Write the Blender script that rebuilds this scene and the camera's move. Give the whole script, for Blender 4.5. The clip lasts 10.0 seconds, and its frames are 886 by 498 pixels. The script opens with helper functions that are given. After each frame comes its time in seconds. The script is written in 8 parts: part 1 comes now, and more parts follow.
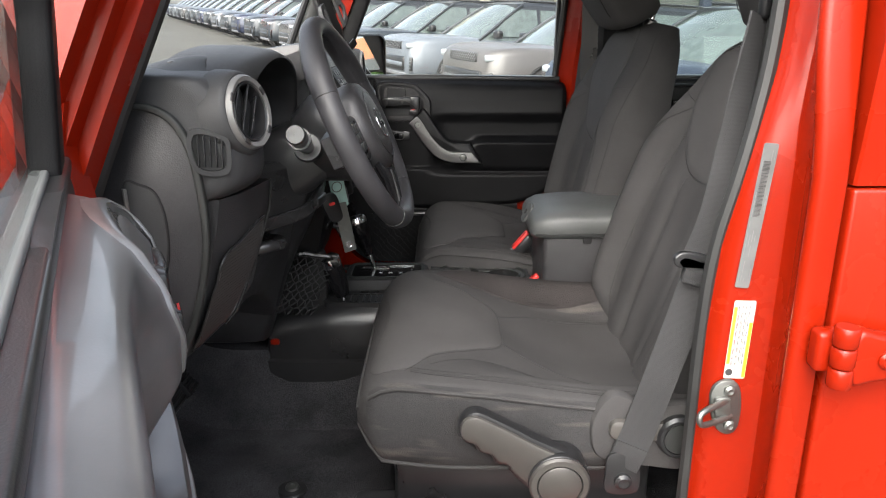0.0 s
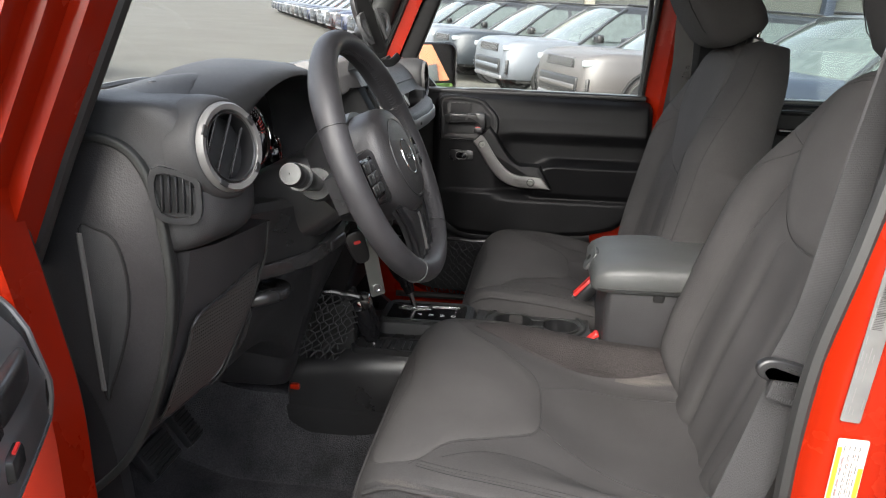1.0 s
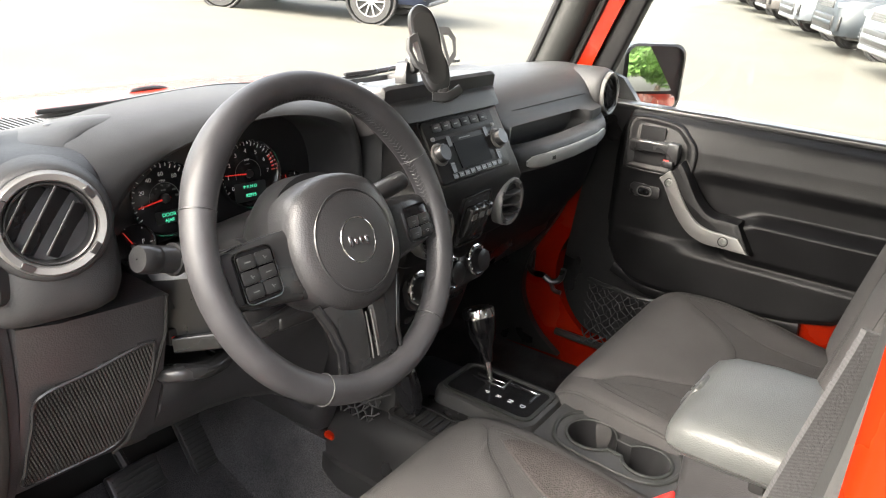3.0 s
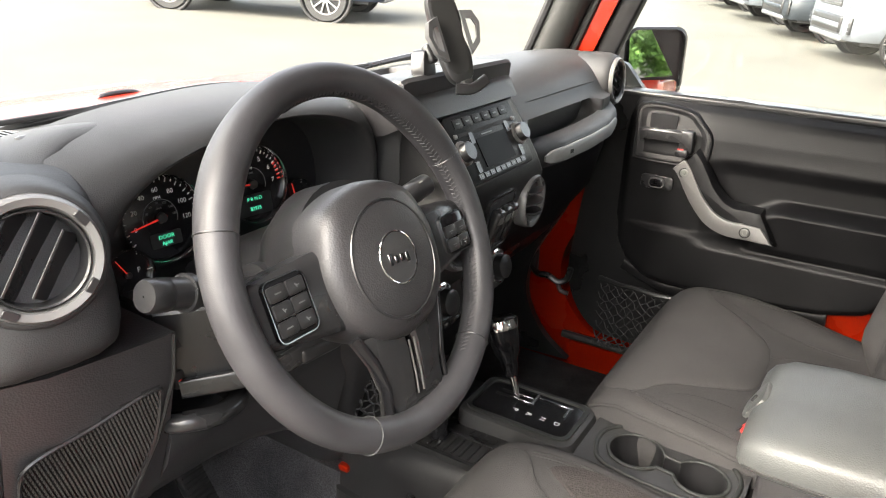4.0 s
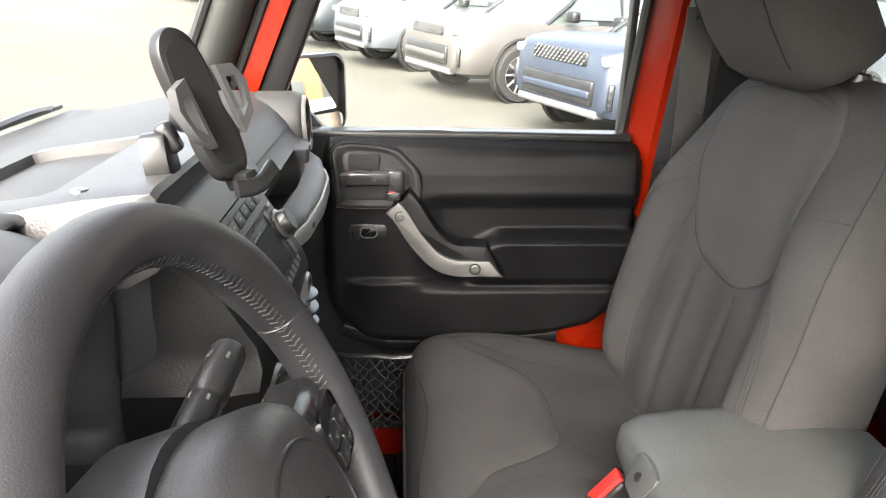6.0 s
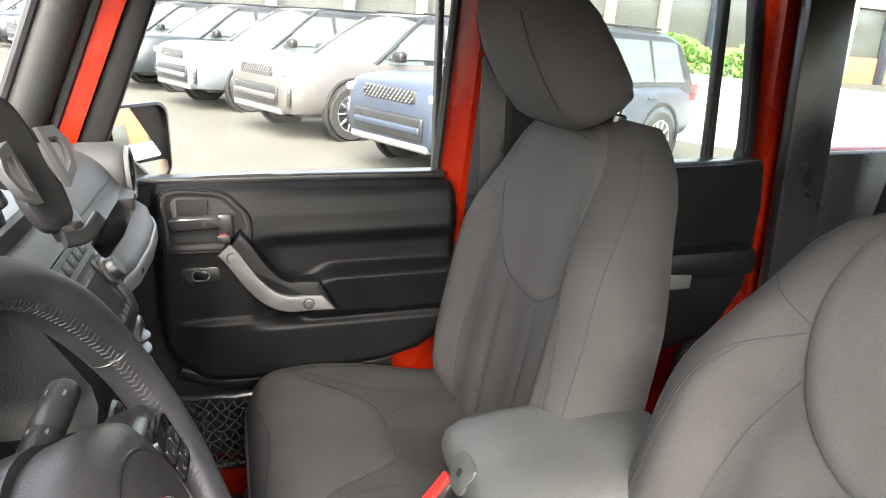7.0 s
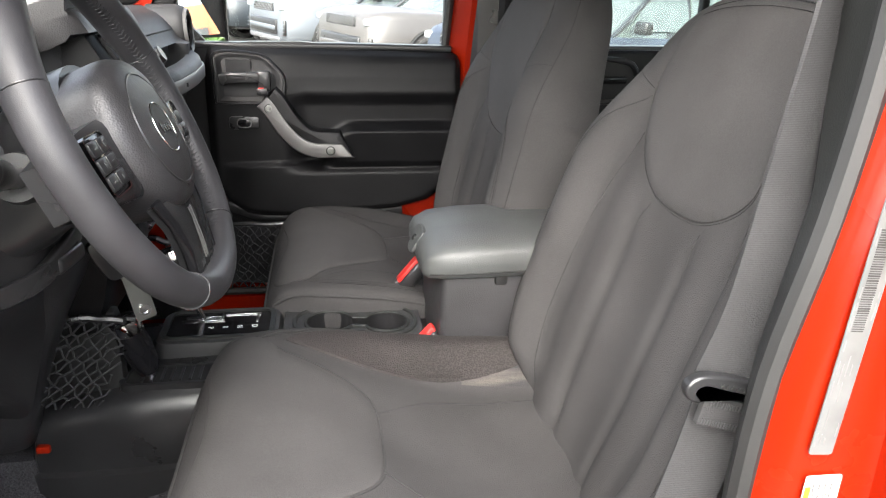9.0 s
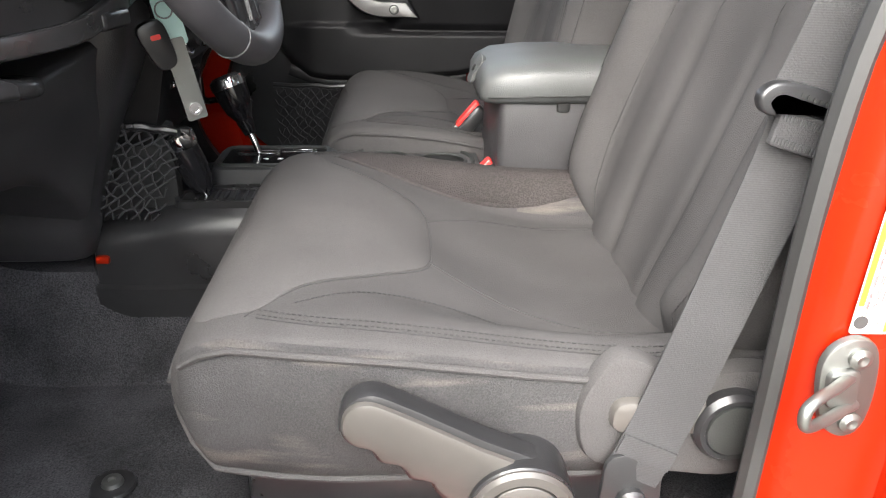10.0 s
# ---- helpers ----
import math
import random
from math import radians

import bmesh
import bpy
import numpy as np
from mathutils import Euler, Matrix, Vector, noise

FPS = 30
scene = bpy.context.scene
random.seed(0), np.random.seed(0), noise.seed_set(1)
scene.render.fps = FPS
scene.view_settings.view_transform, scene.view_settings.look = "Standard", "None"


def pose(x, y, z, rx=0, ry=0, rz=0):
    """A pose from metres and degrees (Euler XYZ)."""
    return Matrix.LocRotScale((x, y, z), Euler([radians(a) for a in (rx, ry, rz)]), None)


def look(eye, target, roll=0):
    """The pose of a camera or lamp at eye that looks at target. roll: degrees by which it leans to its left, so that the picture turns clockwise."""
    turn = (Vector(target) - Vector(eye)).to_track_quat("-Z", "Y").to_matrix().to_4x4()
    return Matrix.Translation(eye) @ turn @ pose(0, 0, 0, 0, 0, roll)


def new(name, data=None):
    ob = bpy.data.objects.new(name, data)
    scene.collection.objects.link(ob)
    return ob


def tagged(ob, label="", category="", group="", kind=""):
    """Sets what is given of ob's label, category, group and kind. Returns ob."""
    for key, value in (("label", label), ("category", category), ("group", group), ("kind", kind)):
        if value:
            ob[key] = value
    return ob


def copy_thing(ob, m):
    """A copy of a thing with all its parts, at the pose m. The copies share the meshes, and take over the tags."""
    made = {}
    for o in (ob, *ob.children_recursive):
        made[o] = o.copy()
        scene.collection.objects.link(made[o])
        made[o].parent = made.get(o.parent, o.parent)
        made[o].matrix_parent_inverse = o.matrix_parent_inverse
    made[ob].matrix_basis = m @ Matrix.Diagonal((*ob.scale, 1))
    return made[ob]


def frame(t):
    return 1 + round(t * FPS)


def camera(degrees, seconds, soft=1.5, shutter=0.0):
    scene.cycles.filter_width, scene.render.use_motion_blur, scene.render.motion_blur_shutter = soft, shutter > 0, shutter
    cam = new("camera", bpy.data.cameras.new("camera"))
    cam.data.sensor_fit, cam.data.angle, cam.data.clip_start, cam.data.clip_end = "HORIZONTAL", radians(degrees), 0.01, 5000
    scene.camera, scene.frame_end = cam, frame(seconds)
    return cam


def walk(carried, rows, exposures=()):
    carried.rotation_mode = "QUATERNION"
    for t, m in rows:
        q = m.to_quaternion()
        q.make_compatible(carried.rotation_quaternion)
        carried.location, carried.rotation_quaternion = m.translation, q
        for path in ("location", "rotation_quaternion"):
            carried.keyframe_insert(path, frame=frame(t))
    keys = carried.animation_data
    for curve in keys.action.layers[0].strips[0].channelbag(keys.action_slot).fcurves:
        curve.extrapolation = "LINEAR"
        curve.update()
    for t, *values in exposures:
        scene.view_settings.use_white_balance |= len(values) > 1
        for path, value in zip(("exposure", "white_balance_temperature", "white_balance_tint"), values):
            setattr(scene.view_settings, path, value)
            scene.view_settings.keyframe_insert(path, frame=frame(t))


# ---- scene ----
cam = camera(62.9, 10.0, soft=1.1)
METRES, EYE, TILT, LEAN, TURN = 2.4, 1.55, -17.0, 0.0, 0.0
ROWS = [
    (0.0, 0.0, 0.0, 0.0, -0.0, 0.0, 0.0),
    (0.5, 0.011, 0.0331, 0.0182, 2.35, 0.18, -1.41),
    (1.0, 0.0329, 0.0871, 0.0375, 7.04, -0.2, -3.57),
    (1.5, 0.0493, 0.1667, 0.07, 13.36, -1.45, -6.24),
    (2.0, 0.0855, 0.2511, 0.0958, 21.6, -3.59, -9.03),
    (2.5, 0.1346, 0.2812, 0.1244, 29.21, -6.06, -11.49),
    (3.0, 0.1667, 0.2562, 0.138, 33.92, -7.48, -12.78),
    (4.5, 0.065, 0.3066, 0.1335, 25.41, -6.82, -7.8),
    (5.0, 0.0271, 0.3445, 0.1417, 16.79, -6.01, -5.15),
    (6.5, -0.042, 0.3664, 0.1688, -11.21, -1.59, 2.22),
    (7.0, -0.026, 0.326, 0.1594, -15.67, -0.41, 3.58),
    (7.5, 0.005, 0.2516, 0.1329, -16.67, 0.2, 3.85),
    (8.0, 0.0205, 0.1972, 0.1162, -15.33, 0.03, 3.26),
    (8.5, 0.017, 0.1886, 0.0972, -12.56, -0.95, 2.38),
    (9.0, 0.0218, 0.1991, 0.0509, -8.95, -2.69, 1.5),
    (9.5, 0.0258, 0.2093, 0.0066, -5.96, -4.97, 0.7),
    (10.0, 0.0307, 0.21, -0.022, -3.34, -7.31, 0.1),
]
walk(cam, [(t, pose(0, 0, EYE, TILT, LEAN, TURN) @ pose(METRES * x, METRES * y, METRES * z, 90 + pitch, roll, yaw)) for t, x, y, z, yaw, pitch, roll in ROWS],
     [(0.0, 2.02, 6500, 10), (1.0, 2.18, 6500, 10), (2.0, 3.00, 6800, 10), (2.5, 3.32, 7050, 10), (3.0, 3.40, 7050, 10), (4.5, 3.30, 7050, 10), (5.0, 3.25, 6900, 10), (6.5, 3.35, 6900, 10), (7.5, 3.20, 6650, 10), (8.5, 2.72, 6500, 10), (9.5, 3.00, 6500, 10), (10.0, 3.08, 6500, 10)])

# ---- light ----
world = bpy.data.worlds.new("sky")
scene.world = world
world.use_nodes = True
_wn = world.node_tree.nodes
_sky = _wn.new("ShaderNodeTexSky")
_sky.sky_type = "NISHITA"
_sky.sun_disc = False
_sky.sun_elevation = radians(41)
_sky.sun_rotation = radians(203)
_sky.dust_density = 4.0
_sky.air_density = 1.0
_sky.ozone_density = 1.0
_grey = _wn.new("ShaderNodeHueSaturation")   # thin even cloud
_grey.inputs["Saturation"].default_value = 0.48
world.node_tree.links.new(_sky.outputs[0], _grey.inputs["Color"])
world.node_tree.links.new(_grey.outputs[0], _wn["Background"].inputs[0])
_wn["Background"].inputs[1].default_value = 0.15
sun = new("sun", bpy.data.lights.new("sun", "SUN"))
sun.data.energy, sun.data.angle, sun.data.color = 2.4, radians(75), (1.0, 0.98, 0.93)
sun.matrix_world = look((-2.3, -5.5, 5.5), (0, 0, 0))


# ---- materials ----
def shader(name, color, rough=0.5, metal=0.0, color2=None, grain=0.0, grain_scale=900.0, stain=0.12, stain_scale=9.0,
           coat=0.0, spec=0.5, kind="noise", bump_dist=0.0006, rough_var=0.12, fold=0.0, fold_scale=16.0, scuff=None, speck=0.0, rib=0.0, rib_scale=170.0):
    """A surface: base colour varied at two scales, grain relief, uneven gloss."""
    m = bpy.data.materials.new(name)
    m.use_nodes = True
    nt, n = m.node_tree, m.node_tree.nodes
    b = n["Principled BSDF"]
    co = n.new("ShaderNodeTexCoord")
    big = n.new("ShaderNodeTexNoise")
    big.inputs["Scale"].default_value, big.inputs["Detail"].default_value = stain_scale, 6.0
    nt.links.new(co.outputs["Object"], big.inputs["Vector"])
    if kind == "cells":
        small = n.new("ShaderNodeTexVoronoi")
        small.inputs["Scale"].default_value = grain_scale
        fine = small.outputs["Distance"]
    elif kind == "weave":
        small = n.new("ShaderNodeTexWave")
        small.wave_type, small.bands_direction = "BANDS", "DIAGONAL"
        small.inputs["Scale"].default_value, small.inputs["Distortion"].default_value = grain_scale, 2.5
        small.inputs["Detail"].default_value = 2.0
        fine = small.outputs["Fac"]
    else:
        small = n.new("ShaderNodeTexNoise")
        small.inputs["Scale"].default_value, small.inputs["Detail"].default_value = grain_scale, 3.0
        fine = small.outputs["Fac"]
    nt.links.new(co.outputs["Object"], small.inputs["Vector"])
    c2 = color2 or tuple(min(1.0, c * 1.35 + 0.004) for c in color)
    ramp = n.new("ShaderNodeMapRange")
    ramp.inputs["From Min"].default_value, ramp.inputs["From Max"].default_value = 0.35, 0.68
    nt.links.new(big.outputs["Fac"], ramp.inputs["Value"])
    mix = n.new("ShaderNodeMix")
    mix.data_type = "RGBA"
    mix.inputs["A"].default_value = (*[c * (1 - stain) for c in color], 1)
    mix.inputs["B"].default_value = (*[c * (1 - stain) + d * stain for c, d in zip(color, c2)], 1)
    if color2:
        mix.inputs["A"].default_value, mix.inputs["B"].default_value = (*color, 1), (*color2, 1)
    nt.links.new(ramp.outputs["Result"], mix.inputs["Factor"])
    base_col = mix.outputs["Result"]
    if scuff:
        # long rubbed streaks along the side of the cushion
        mp = n.new("ShaderNodeMapping")
        mp.inputs["Scale"].default_value = (5.0, 20.0, 34.0)
        nt.links.new(co.outputs["Object"], mp.inputs["Vector"])
        sn = n.new("ShaderNodeTexNoise")
        sn.inputs["Scale"].default_value, sn.inputs["Detail"].default_value = 1.0, 5.0
        nt.links.new(mp.outputs["Vector"], sn.inputs["Vector"])
        sr = n.new("ShaderNodeMapRange")
        sr.inputs["From Min"].default_value, sr.inputs["From Max"].default_value, sr.inputs["To Max"].default_value = 0.56, 0.72, 0.75
        nt.links.new(sn.outputs["Fac"], sr.inputs["Value"])
        m2 = n.new("ShaderNodeMix")
        m2.data_type = "RGBA"
        m2.inputs["B"].default_value = (*scuff, 1)
        nt.links.new(sr.outputs["Result"], m2.inputs["Factor"])
        nt.links.new(base_col, m2.inputs["A"])
        base_col = m2.outputs["Result"]
    if speck > 0:
        # threads and pores that differ in tone
        sp = n.new("ShaderNodeMapRange")
        sp.inputs["From Min"].default_value, sp.inputs["From Max"].default_value = 0.3, 0.7
        sp.inputs["To Min"].default_value, sp.inputs["To Max"].default_value = 1 - speck, 1 + speck
        nt.links.new(fine, sp.inputs["Value"])
        m3 = n.new("ShaderNodeVectorMath")
        m3.operation = "SCALE"
        nt.links.new(base_col, m3.inputs[0])
        nt.links.new(sp.outputs["Result"], m3.inputs["Scale"])
        base_col = m3.outputs["Vector"]
    if rib > 0:
        # woven ribs
        rw = n.new("ShaderNodeTexWave")
        rw.wave_type, rw.bands_direction = "BANDS", "Z"
        rw.inputs["Scale"].default_value, rw.inputs["Distortion"].default_value, rw.inputs["Detail"].default_value = rib_scale, 1.2, 1.0
        rw.inputs["Detail Scale"].default_value = 3.0
        nt.links.new(co.outputs["Object"], rw.inputs["Vector"])
        rm_ = n.new("ShaderNodeMapRange")
        rm_.inputs["To Min"].default_value, rm_.inputs["To Max"].default_value = 1 - rib, 1 + rib
        nt.links.new(rw.outputs["Fac"], rm_.inputs["Value"])
        m4 = n.new("ShaderNodeVectorMath")
        m4.operation = "SCALE"
        nt.links.new(base_col, m4.inputs[0])
        nt.links.new(rm_.outputs["Result"], m4.inputs["Scale"])
        base_col = m4.outputs["Vector"]
    nt.links.new(base_col, b.inputs["Base Color"])
    rr = n.new("ShaderNodeMapRange")
    rr.inputs["To Min"].default_value, rr.inputs["To Max"].default_value = max(0.02, rough - rough_var / 2), min(1, rough + rough_var / 2)
    nt.links.new(big.outputs["Fac"], rr.inputs["Value"])
    nt.links.new(rr.outputs["Result"], b.inputs["Roughness"])
    b.inputs["Metallic"].default_value = metal
    b.inputs["Specular IOR Level"].default_value = spec
    b.inputs["Coat Weight"].default_value = coat
    b.inputs["Coat Roughness"].default_value = 0.04
    if grain > 0:
        bp = n.new("ShaderNodeBump")
        bp.inputs["Strength"].default_value, bp.inputs["Distance"].default_value = grain, bump_dist
        nt.links.new(fine, bp.inputs["Height"])
        nt.links.new(bp.outputs["Normal"], b.inputs["Normal"])
        if fold > 0:
            wr = n.new("ShaderNodeTexNoise")
            wr.inputs["Scale"].default_value, wr.inputs["Detail"].default_value, wr.inputs["Distortion"].default_value = fold_scale, 3.0, 0.8
            nt.links.new(co.outputs["Object"], wr.inputs["Vector"])
            b2 = n.new("ShaderNodeBump")
            b2.inputs["Strength"].default_value, b2.inputs["Distance"].default_value = fold, 0.012
            nt.links.new(wr.outputs["Fac"], b2.inputs["Height"])
            nt.links.new(b2.outputs["Normal"], bp.inputs["Normal"])
    return m


def glass_mat(name, tint=(1, 1, 1), rough=0.0):
    """Thin automotive glass: clear, with a mirror sheen that grows at grazing angles."""
    m = bpy.data.materials.new(name)
    m.use_nodes = True
    nt, n = m.node_tree, m.node_tree.nodes
    n.remove(n["Principled BSDF"])
    tr, gl, lw, pw, ml, mx = (n.new(k) for k in ("ShaderNodeBsdfTransparent", "ShaderNodeBsdfGlossy", "ShaderNodeLayerWeight", "ShaderNodeMath", "ShaderNodeMath", "ShaderNodeMixShader"))
    tr.inputs["Color"].default_value = (*tint, 1)
    gl.inputs["Roughness"].default_value = rough
    lw.inputs["Blend"].default_value = 0.5
    pw.operation, ml.operation = "POWER", "MULTIPLY_ADD"
    pw.inputs[1].default_value, ml.inputs[1].default_value, ml.inputs[2].default_value = 4.0, 0.7, 0.03
    nt.links.new(lw.outputs["Facing"], pw.inputs[0])
    nt.links.new(pw.outputs[0], ml.inputs[0])
    nt.links.new(ml.outputs[0], mx.inputs[0])
    nt.links.new(tr.outputs[0], mx.inputs[1])
    nt.links.new(gl.outputs[0], mx.inputs[2])
    nt.links.new(mx.outputs[0], n["Material Output"].inputs["Surface"])
    return m


def glow(name, color, strength):
    m = bpy.data.materials.new(name)
    m.use_nodes = True
    b = m.node_tree.nodes["Principled BSDF"]
    b.inputs["Base Color"].default_value = (*color, 1)
    b.inputs["Emission Color"].default_value = (*color, 1)
    b.inputs["Emission Strength"].default_value = strength
    return m


M_RED = shader("red_paint", (0.215, 0.0090, 0.0014), 0.27, spec=0.2, coat=0.12, grain=0.04, grain_scale=400, stain=0.08, stain_scale=5)
M_DASH = shader("dash_plastic", (0.03324, 0.03359, 0.03468), 0.52, spec=0.32, grain=0.30, grain_scale=800, kind="cells", bump_dist=0.0006, stain=0.3, speck=0.08)
M_LOWER = shader("lower_dash_plastic", (0.0272, 0.0264, 0.028), 0.42, grain=0.35, grain_scale=520, kind="cells", stain=0.3, speck=0.08)
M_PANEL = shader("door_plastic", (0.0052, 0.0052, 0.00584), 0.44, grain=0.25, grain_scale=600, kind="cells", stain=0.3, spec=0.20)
# lit copy of door_plastic: the open door's sky sheen is in the base colour
M_LITDOOR = shader("lit_door_plastic", (0.10, 0.10, 0.104), 0.33, grain=0.10, grain_scale=500, stain=0.6, stain_scale=5, spec=1.0, coat=0.35)
M_SATIN = shader("satin_black", (0.018, 0.018, 0.019), 0.27, grain=0.1, grain_scale=700, stain=0.3)
M_BLACK = shader("black_plastic", (0.017, 0.017, 0.018), 0.29, grain=0.22, grain_scale=700, stain=0.3)
M_SCREEN = shader("display_black", (0.004, 0.004, 0.005), 0.45, stain=0.2, spec=0.06)
# seat cloth darkened: the shade of the rear cabin is in the base colour
M_BENCH = shader("shaded_bench_fabric", (0.018, 0.0175, 0.018), 0.92, grain=0.8, grain_scale=620, bump_dist=0.0012, stain=0.12, spec=0.2, speck=0.2)
M_DARK = shader("dark_recess", (0.006, 0.006, 0.006), 0.7)
M_GLOSS = shader("gloss_black", (0.008, 0.008, 0.009), 0.12, stain=0.2, spec=0.3)
M_LEATHER = shader("wheel_leather", (0.0345, 0.03375, 0.03675), 0.46, grain=0.14, grain_scale=1100, kind="cells", stain=0.35, stain_scale=14, speck=0.08, spec=0.4)
M_ARM = shader("armrest_vinyl", (0.068, 0.0714, 0.07055), 0.46, spec=0.45, color2=(0.052, 0.054, 0.053), grain=0.35, grain_scale=480, kind="cells", bump_dist=0.0008, stain=0.3)
M_FABRIC = shader("seat_fabric", (0.04512, 0.0432, 0.0432), 0.92, fold=0.04, grain=0.7, grain_scale=700, bump_dist=0.0010, stain=0.14, stain_scale=10, spec=0.2, speck=0.15)
M_WORN = shader("worn_side_cloth", (0.036, 0.035, 0.0355), 0.92, fold=0.10, grain=0.9, grain_scale=620, bump_dist=0.0012, stain=0.3, stain_scale=9, spec=0.2, scuff=(0.105, 0.092, 0.083), speck=0.25)
M_BOLSTER = shader("bolster_cloth", (0.031, 0.027, 0.0265), 0.92, grain=0.8, grain_scale=420, kind="cells", bump_dist=0.001, stain=0.2, stain_scale=9, spec=0.2, speck=0.25)
M_LEVER = shader("warm_grey_plastic", (0.068, 0.063, 0.058), 0.38, metal=0.25, grain=0.1, grain_scale=900, stain=0.2)
M_CLAMP = shader("grey_clamp", (0.055, 0.056, 0.058), 0.4, grain=0.2)
M_INSERT = shader("seat_insert_fabric", (0.0560, 0.0535, 0.0530), 0.92, fold=0.03, grain=0.7, grain_scale=700, bump_dist=0.0010, stain=0.12, stain_scale=10, spec=0.2, speck=0.14)
M_SEAM = shader("seam_thread", (0.013, 0.0128, 0.0128), 0.8)
M_RIMTHREAD = shader("rim_thread", (0.03, 0.03, 0.0318), 0.6)
M_GROOVE = shader("seam_groove", (0.020, 0.0195, 0.0195), 0.95)
M_CARPET = shader("carpet", (0.0448, 0.04424, 0.04816), 1.0, grain=1.0, grain_scale=420, bump_dist=0.003, stain=0.5, spec=0.1, speck=0.5)
M_SILVER = shader("satin_silver", (0.15, 0.148, 0.145), 0.38, metal=0.65, grain=0.08, grain_scale=900)
M_GREYTRIM = shader("grey_trim", (0.12, 0.118, 0.115), 0.38, metal=0.3, grain=0.12, grain_scale=900)
M_GRIP = shader("satin_grip_trim", (0.24, 0.24, 0.235), 0.42, metal=0.2, grain=0.12, grain_scale=900)
M_CHROME = shader("chrome", (0.78, 0.78, 0.78), 0.08, metal=1.0)
M_DARKCHROME = shader("dark_chrome", (0.22, 0.22, 0.225), 0.16, metal=1.0)
M_STEEL = shader("zinc_steel", (0.20, 0.205, 0.195), 0.40, metal=0.9, grain=0.2, grain_scale=300)
M_PILLAR = shader("grey_pillar_trim", (0.01519, 0.01646, 0.01561), 0.6, grain=0.3, grain_scale=600, kind="cells", stain=0.3)
M_SEAL = shader("rubber_seal", (0.01125, 0.01144, 0.01125), 0.6, grain=0.15, grain_scale=500, stain=0.4)
M_BELT = shader("belt_webbing", (0.0208, 0.02056, 0.0216), 0.85, grain=0.7, grain_scale=700, bump_dist=0.0008, stain=0.3, speck=0.15, rib=0.28, rib_scale=190)
M_REDBTN = shader("red_button", (0.62, 0.03, 0.025), 0.4)
M_WHITE = shader("white_print", (0.75, 0.75, 0.74), 0.5)
M_LABEL = shader("label_grey", (0.1084, 0.1137, 0.1122), 0.5, stain=0.15, stain_scale=40)
M_PAPER = shader("label_white", (0.4, 0.4, 0.376), 0.5)
M_YELLOW = shader("label_yellow", (0.75, 0.58, 0.02), 0.45)
M_INK = shader("print_ink", (0.03, 0.03, 0.03), 0.6)
M_GREENGLOW = glow("display_green", (0.05, 0.62, 0.36), 0.14)
M_NEEDLE = glow("needle_red", (0.70, 0.03, 0.02), 0.05)
M_ROOF = shader("headliner", (0.42, 0.42, 0.41), 0.9, grain=0.3, grain_scale=300)
M_WINDSHIELD = glass_mat("windshield_glass", (0.985, 0.995, 0.985))
M_PANE = glass_mat("side_glass", (0.97, 0.985, 0.975))
M_TINT = glass_mat("rear_side_glass", (0.84, 0.88, 0.86))
M_MIRROR = shader("mirror_silver", (0.85, 0.87, 0.87), 0.02, metal=1.0, rough_var=0.0)
M_NET = shader("net_cord", (0.022, 0.022, 0.024), 0.8)
M_ASPHALT = shader("lot_concrete", (0.06303, 0.06132, 0.04929), 0.9, color2=(0.053, 0.050, 0.040), grain=0.5, grain_scale=60, bump_dist=0.004, stain_scale=0.5, speck=0.12)
M_TYRE = shader("tyre_rubber", (0.02, 0.02, 0.02), 0.8, grain=0.3, grain_scale=60)
M_CARGLASS = shader("car_window", (0.078, 0.096, 0.09), 0.05, stain=0.2, coat=0.5)
M_LAMP = shader("headlamp_lens", (0.24, 0.26, 0.27), 0.12, coat=0.4)
M_AMBER = shader("amber_lens", (0.75, 0.33, 0.04), 0.2)
M_RIM = shader("alloy_rim", (0.42, 0.42, 0.43), 0.35, metal=0.8)
M_BRICK = shader("orange_brick", (0.40, 0.15, 0.075), 0.9, color2=(0.33, 0.12, 0.06), grain=0.3, grain_scale=30)
M_LEAF = shader("hedge_leaf", (0.07, 0.16, 0.025), 0.6, color2=(0.11, 0.22, 0.04), stain_scale=3)
M_WALLWHITE = shader("white_wall_paint", (0.5346, 0.5419, 0.5346), 0.7, grain=0.2, grain_scale=40)
M_BUILDGLASS = shader("building_glass", (0.07, 0.075, 0.07), 0.15, coat=0.4)
M_CONCRETE = shader("building_concrete", (0.21, 0.195, 0.16), 0.9)


# ---- mesh helpers ----
def sstep(a, b, x):
    t = max(0.0, min(1.0, (x - a) / (b - a)))
    return t * t * (3 - 2 * t)


def bm_of(verts, faces):
    bm = bmesh.new()
    vs = [bm.verts.new(v) for v in verts]
    for f in faces:
        try:
            bm.faces.new([vs[i] for i in f])
        except ValueError:
            pass
    return bm


def loft(sections, cap=True, closed=True, ring=False):
    """A skin through loops of equal length."""
    n, k = len(sections[0]), len(sections)
    verts = [p for s in sections for p in s]
    faces = []
    for i in range(k if ring else k - 1):
        for j in range(n if closed else n - 1):
            a, b = i * n + j, i * n + (j + 1) % n
            c, d = ((i + 1) % k) * n + (j + 1) % n, ((i + 1) % k) * n + j
            faces.append((a, b, c, d))
    if cap and closed and not ring:
        faces += [tuple(reversed(range(n))), tuple((k - 1) * n + j for j in range(n))]
    bm = bm_of(verts, faces)
    bmesh.ops.recalc_face_normals(bm, faces=bm.faces)
    return bm


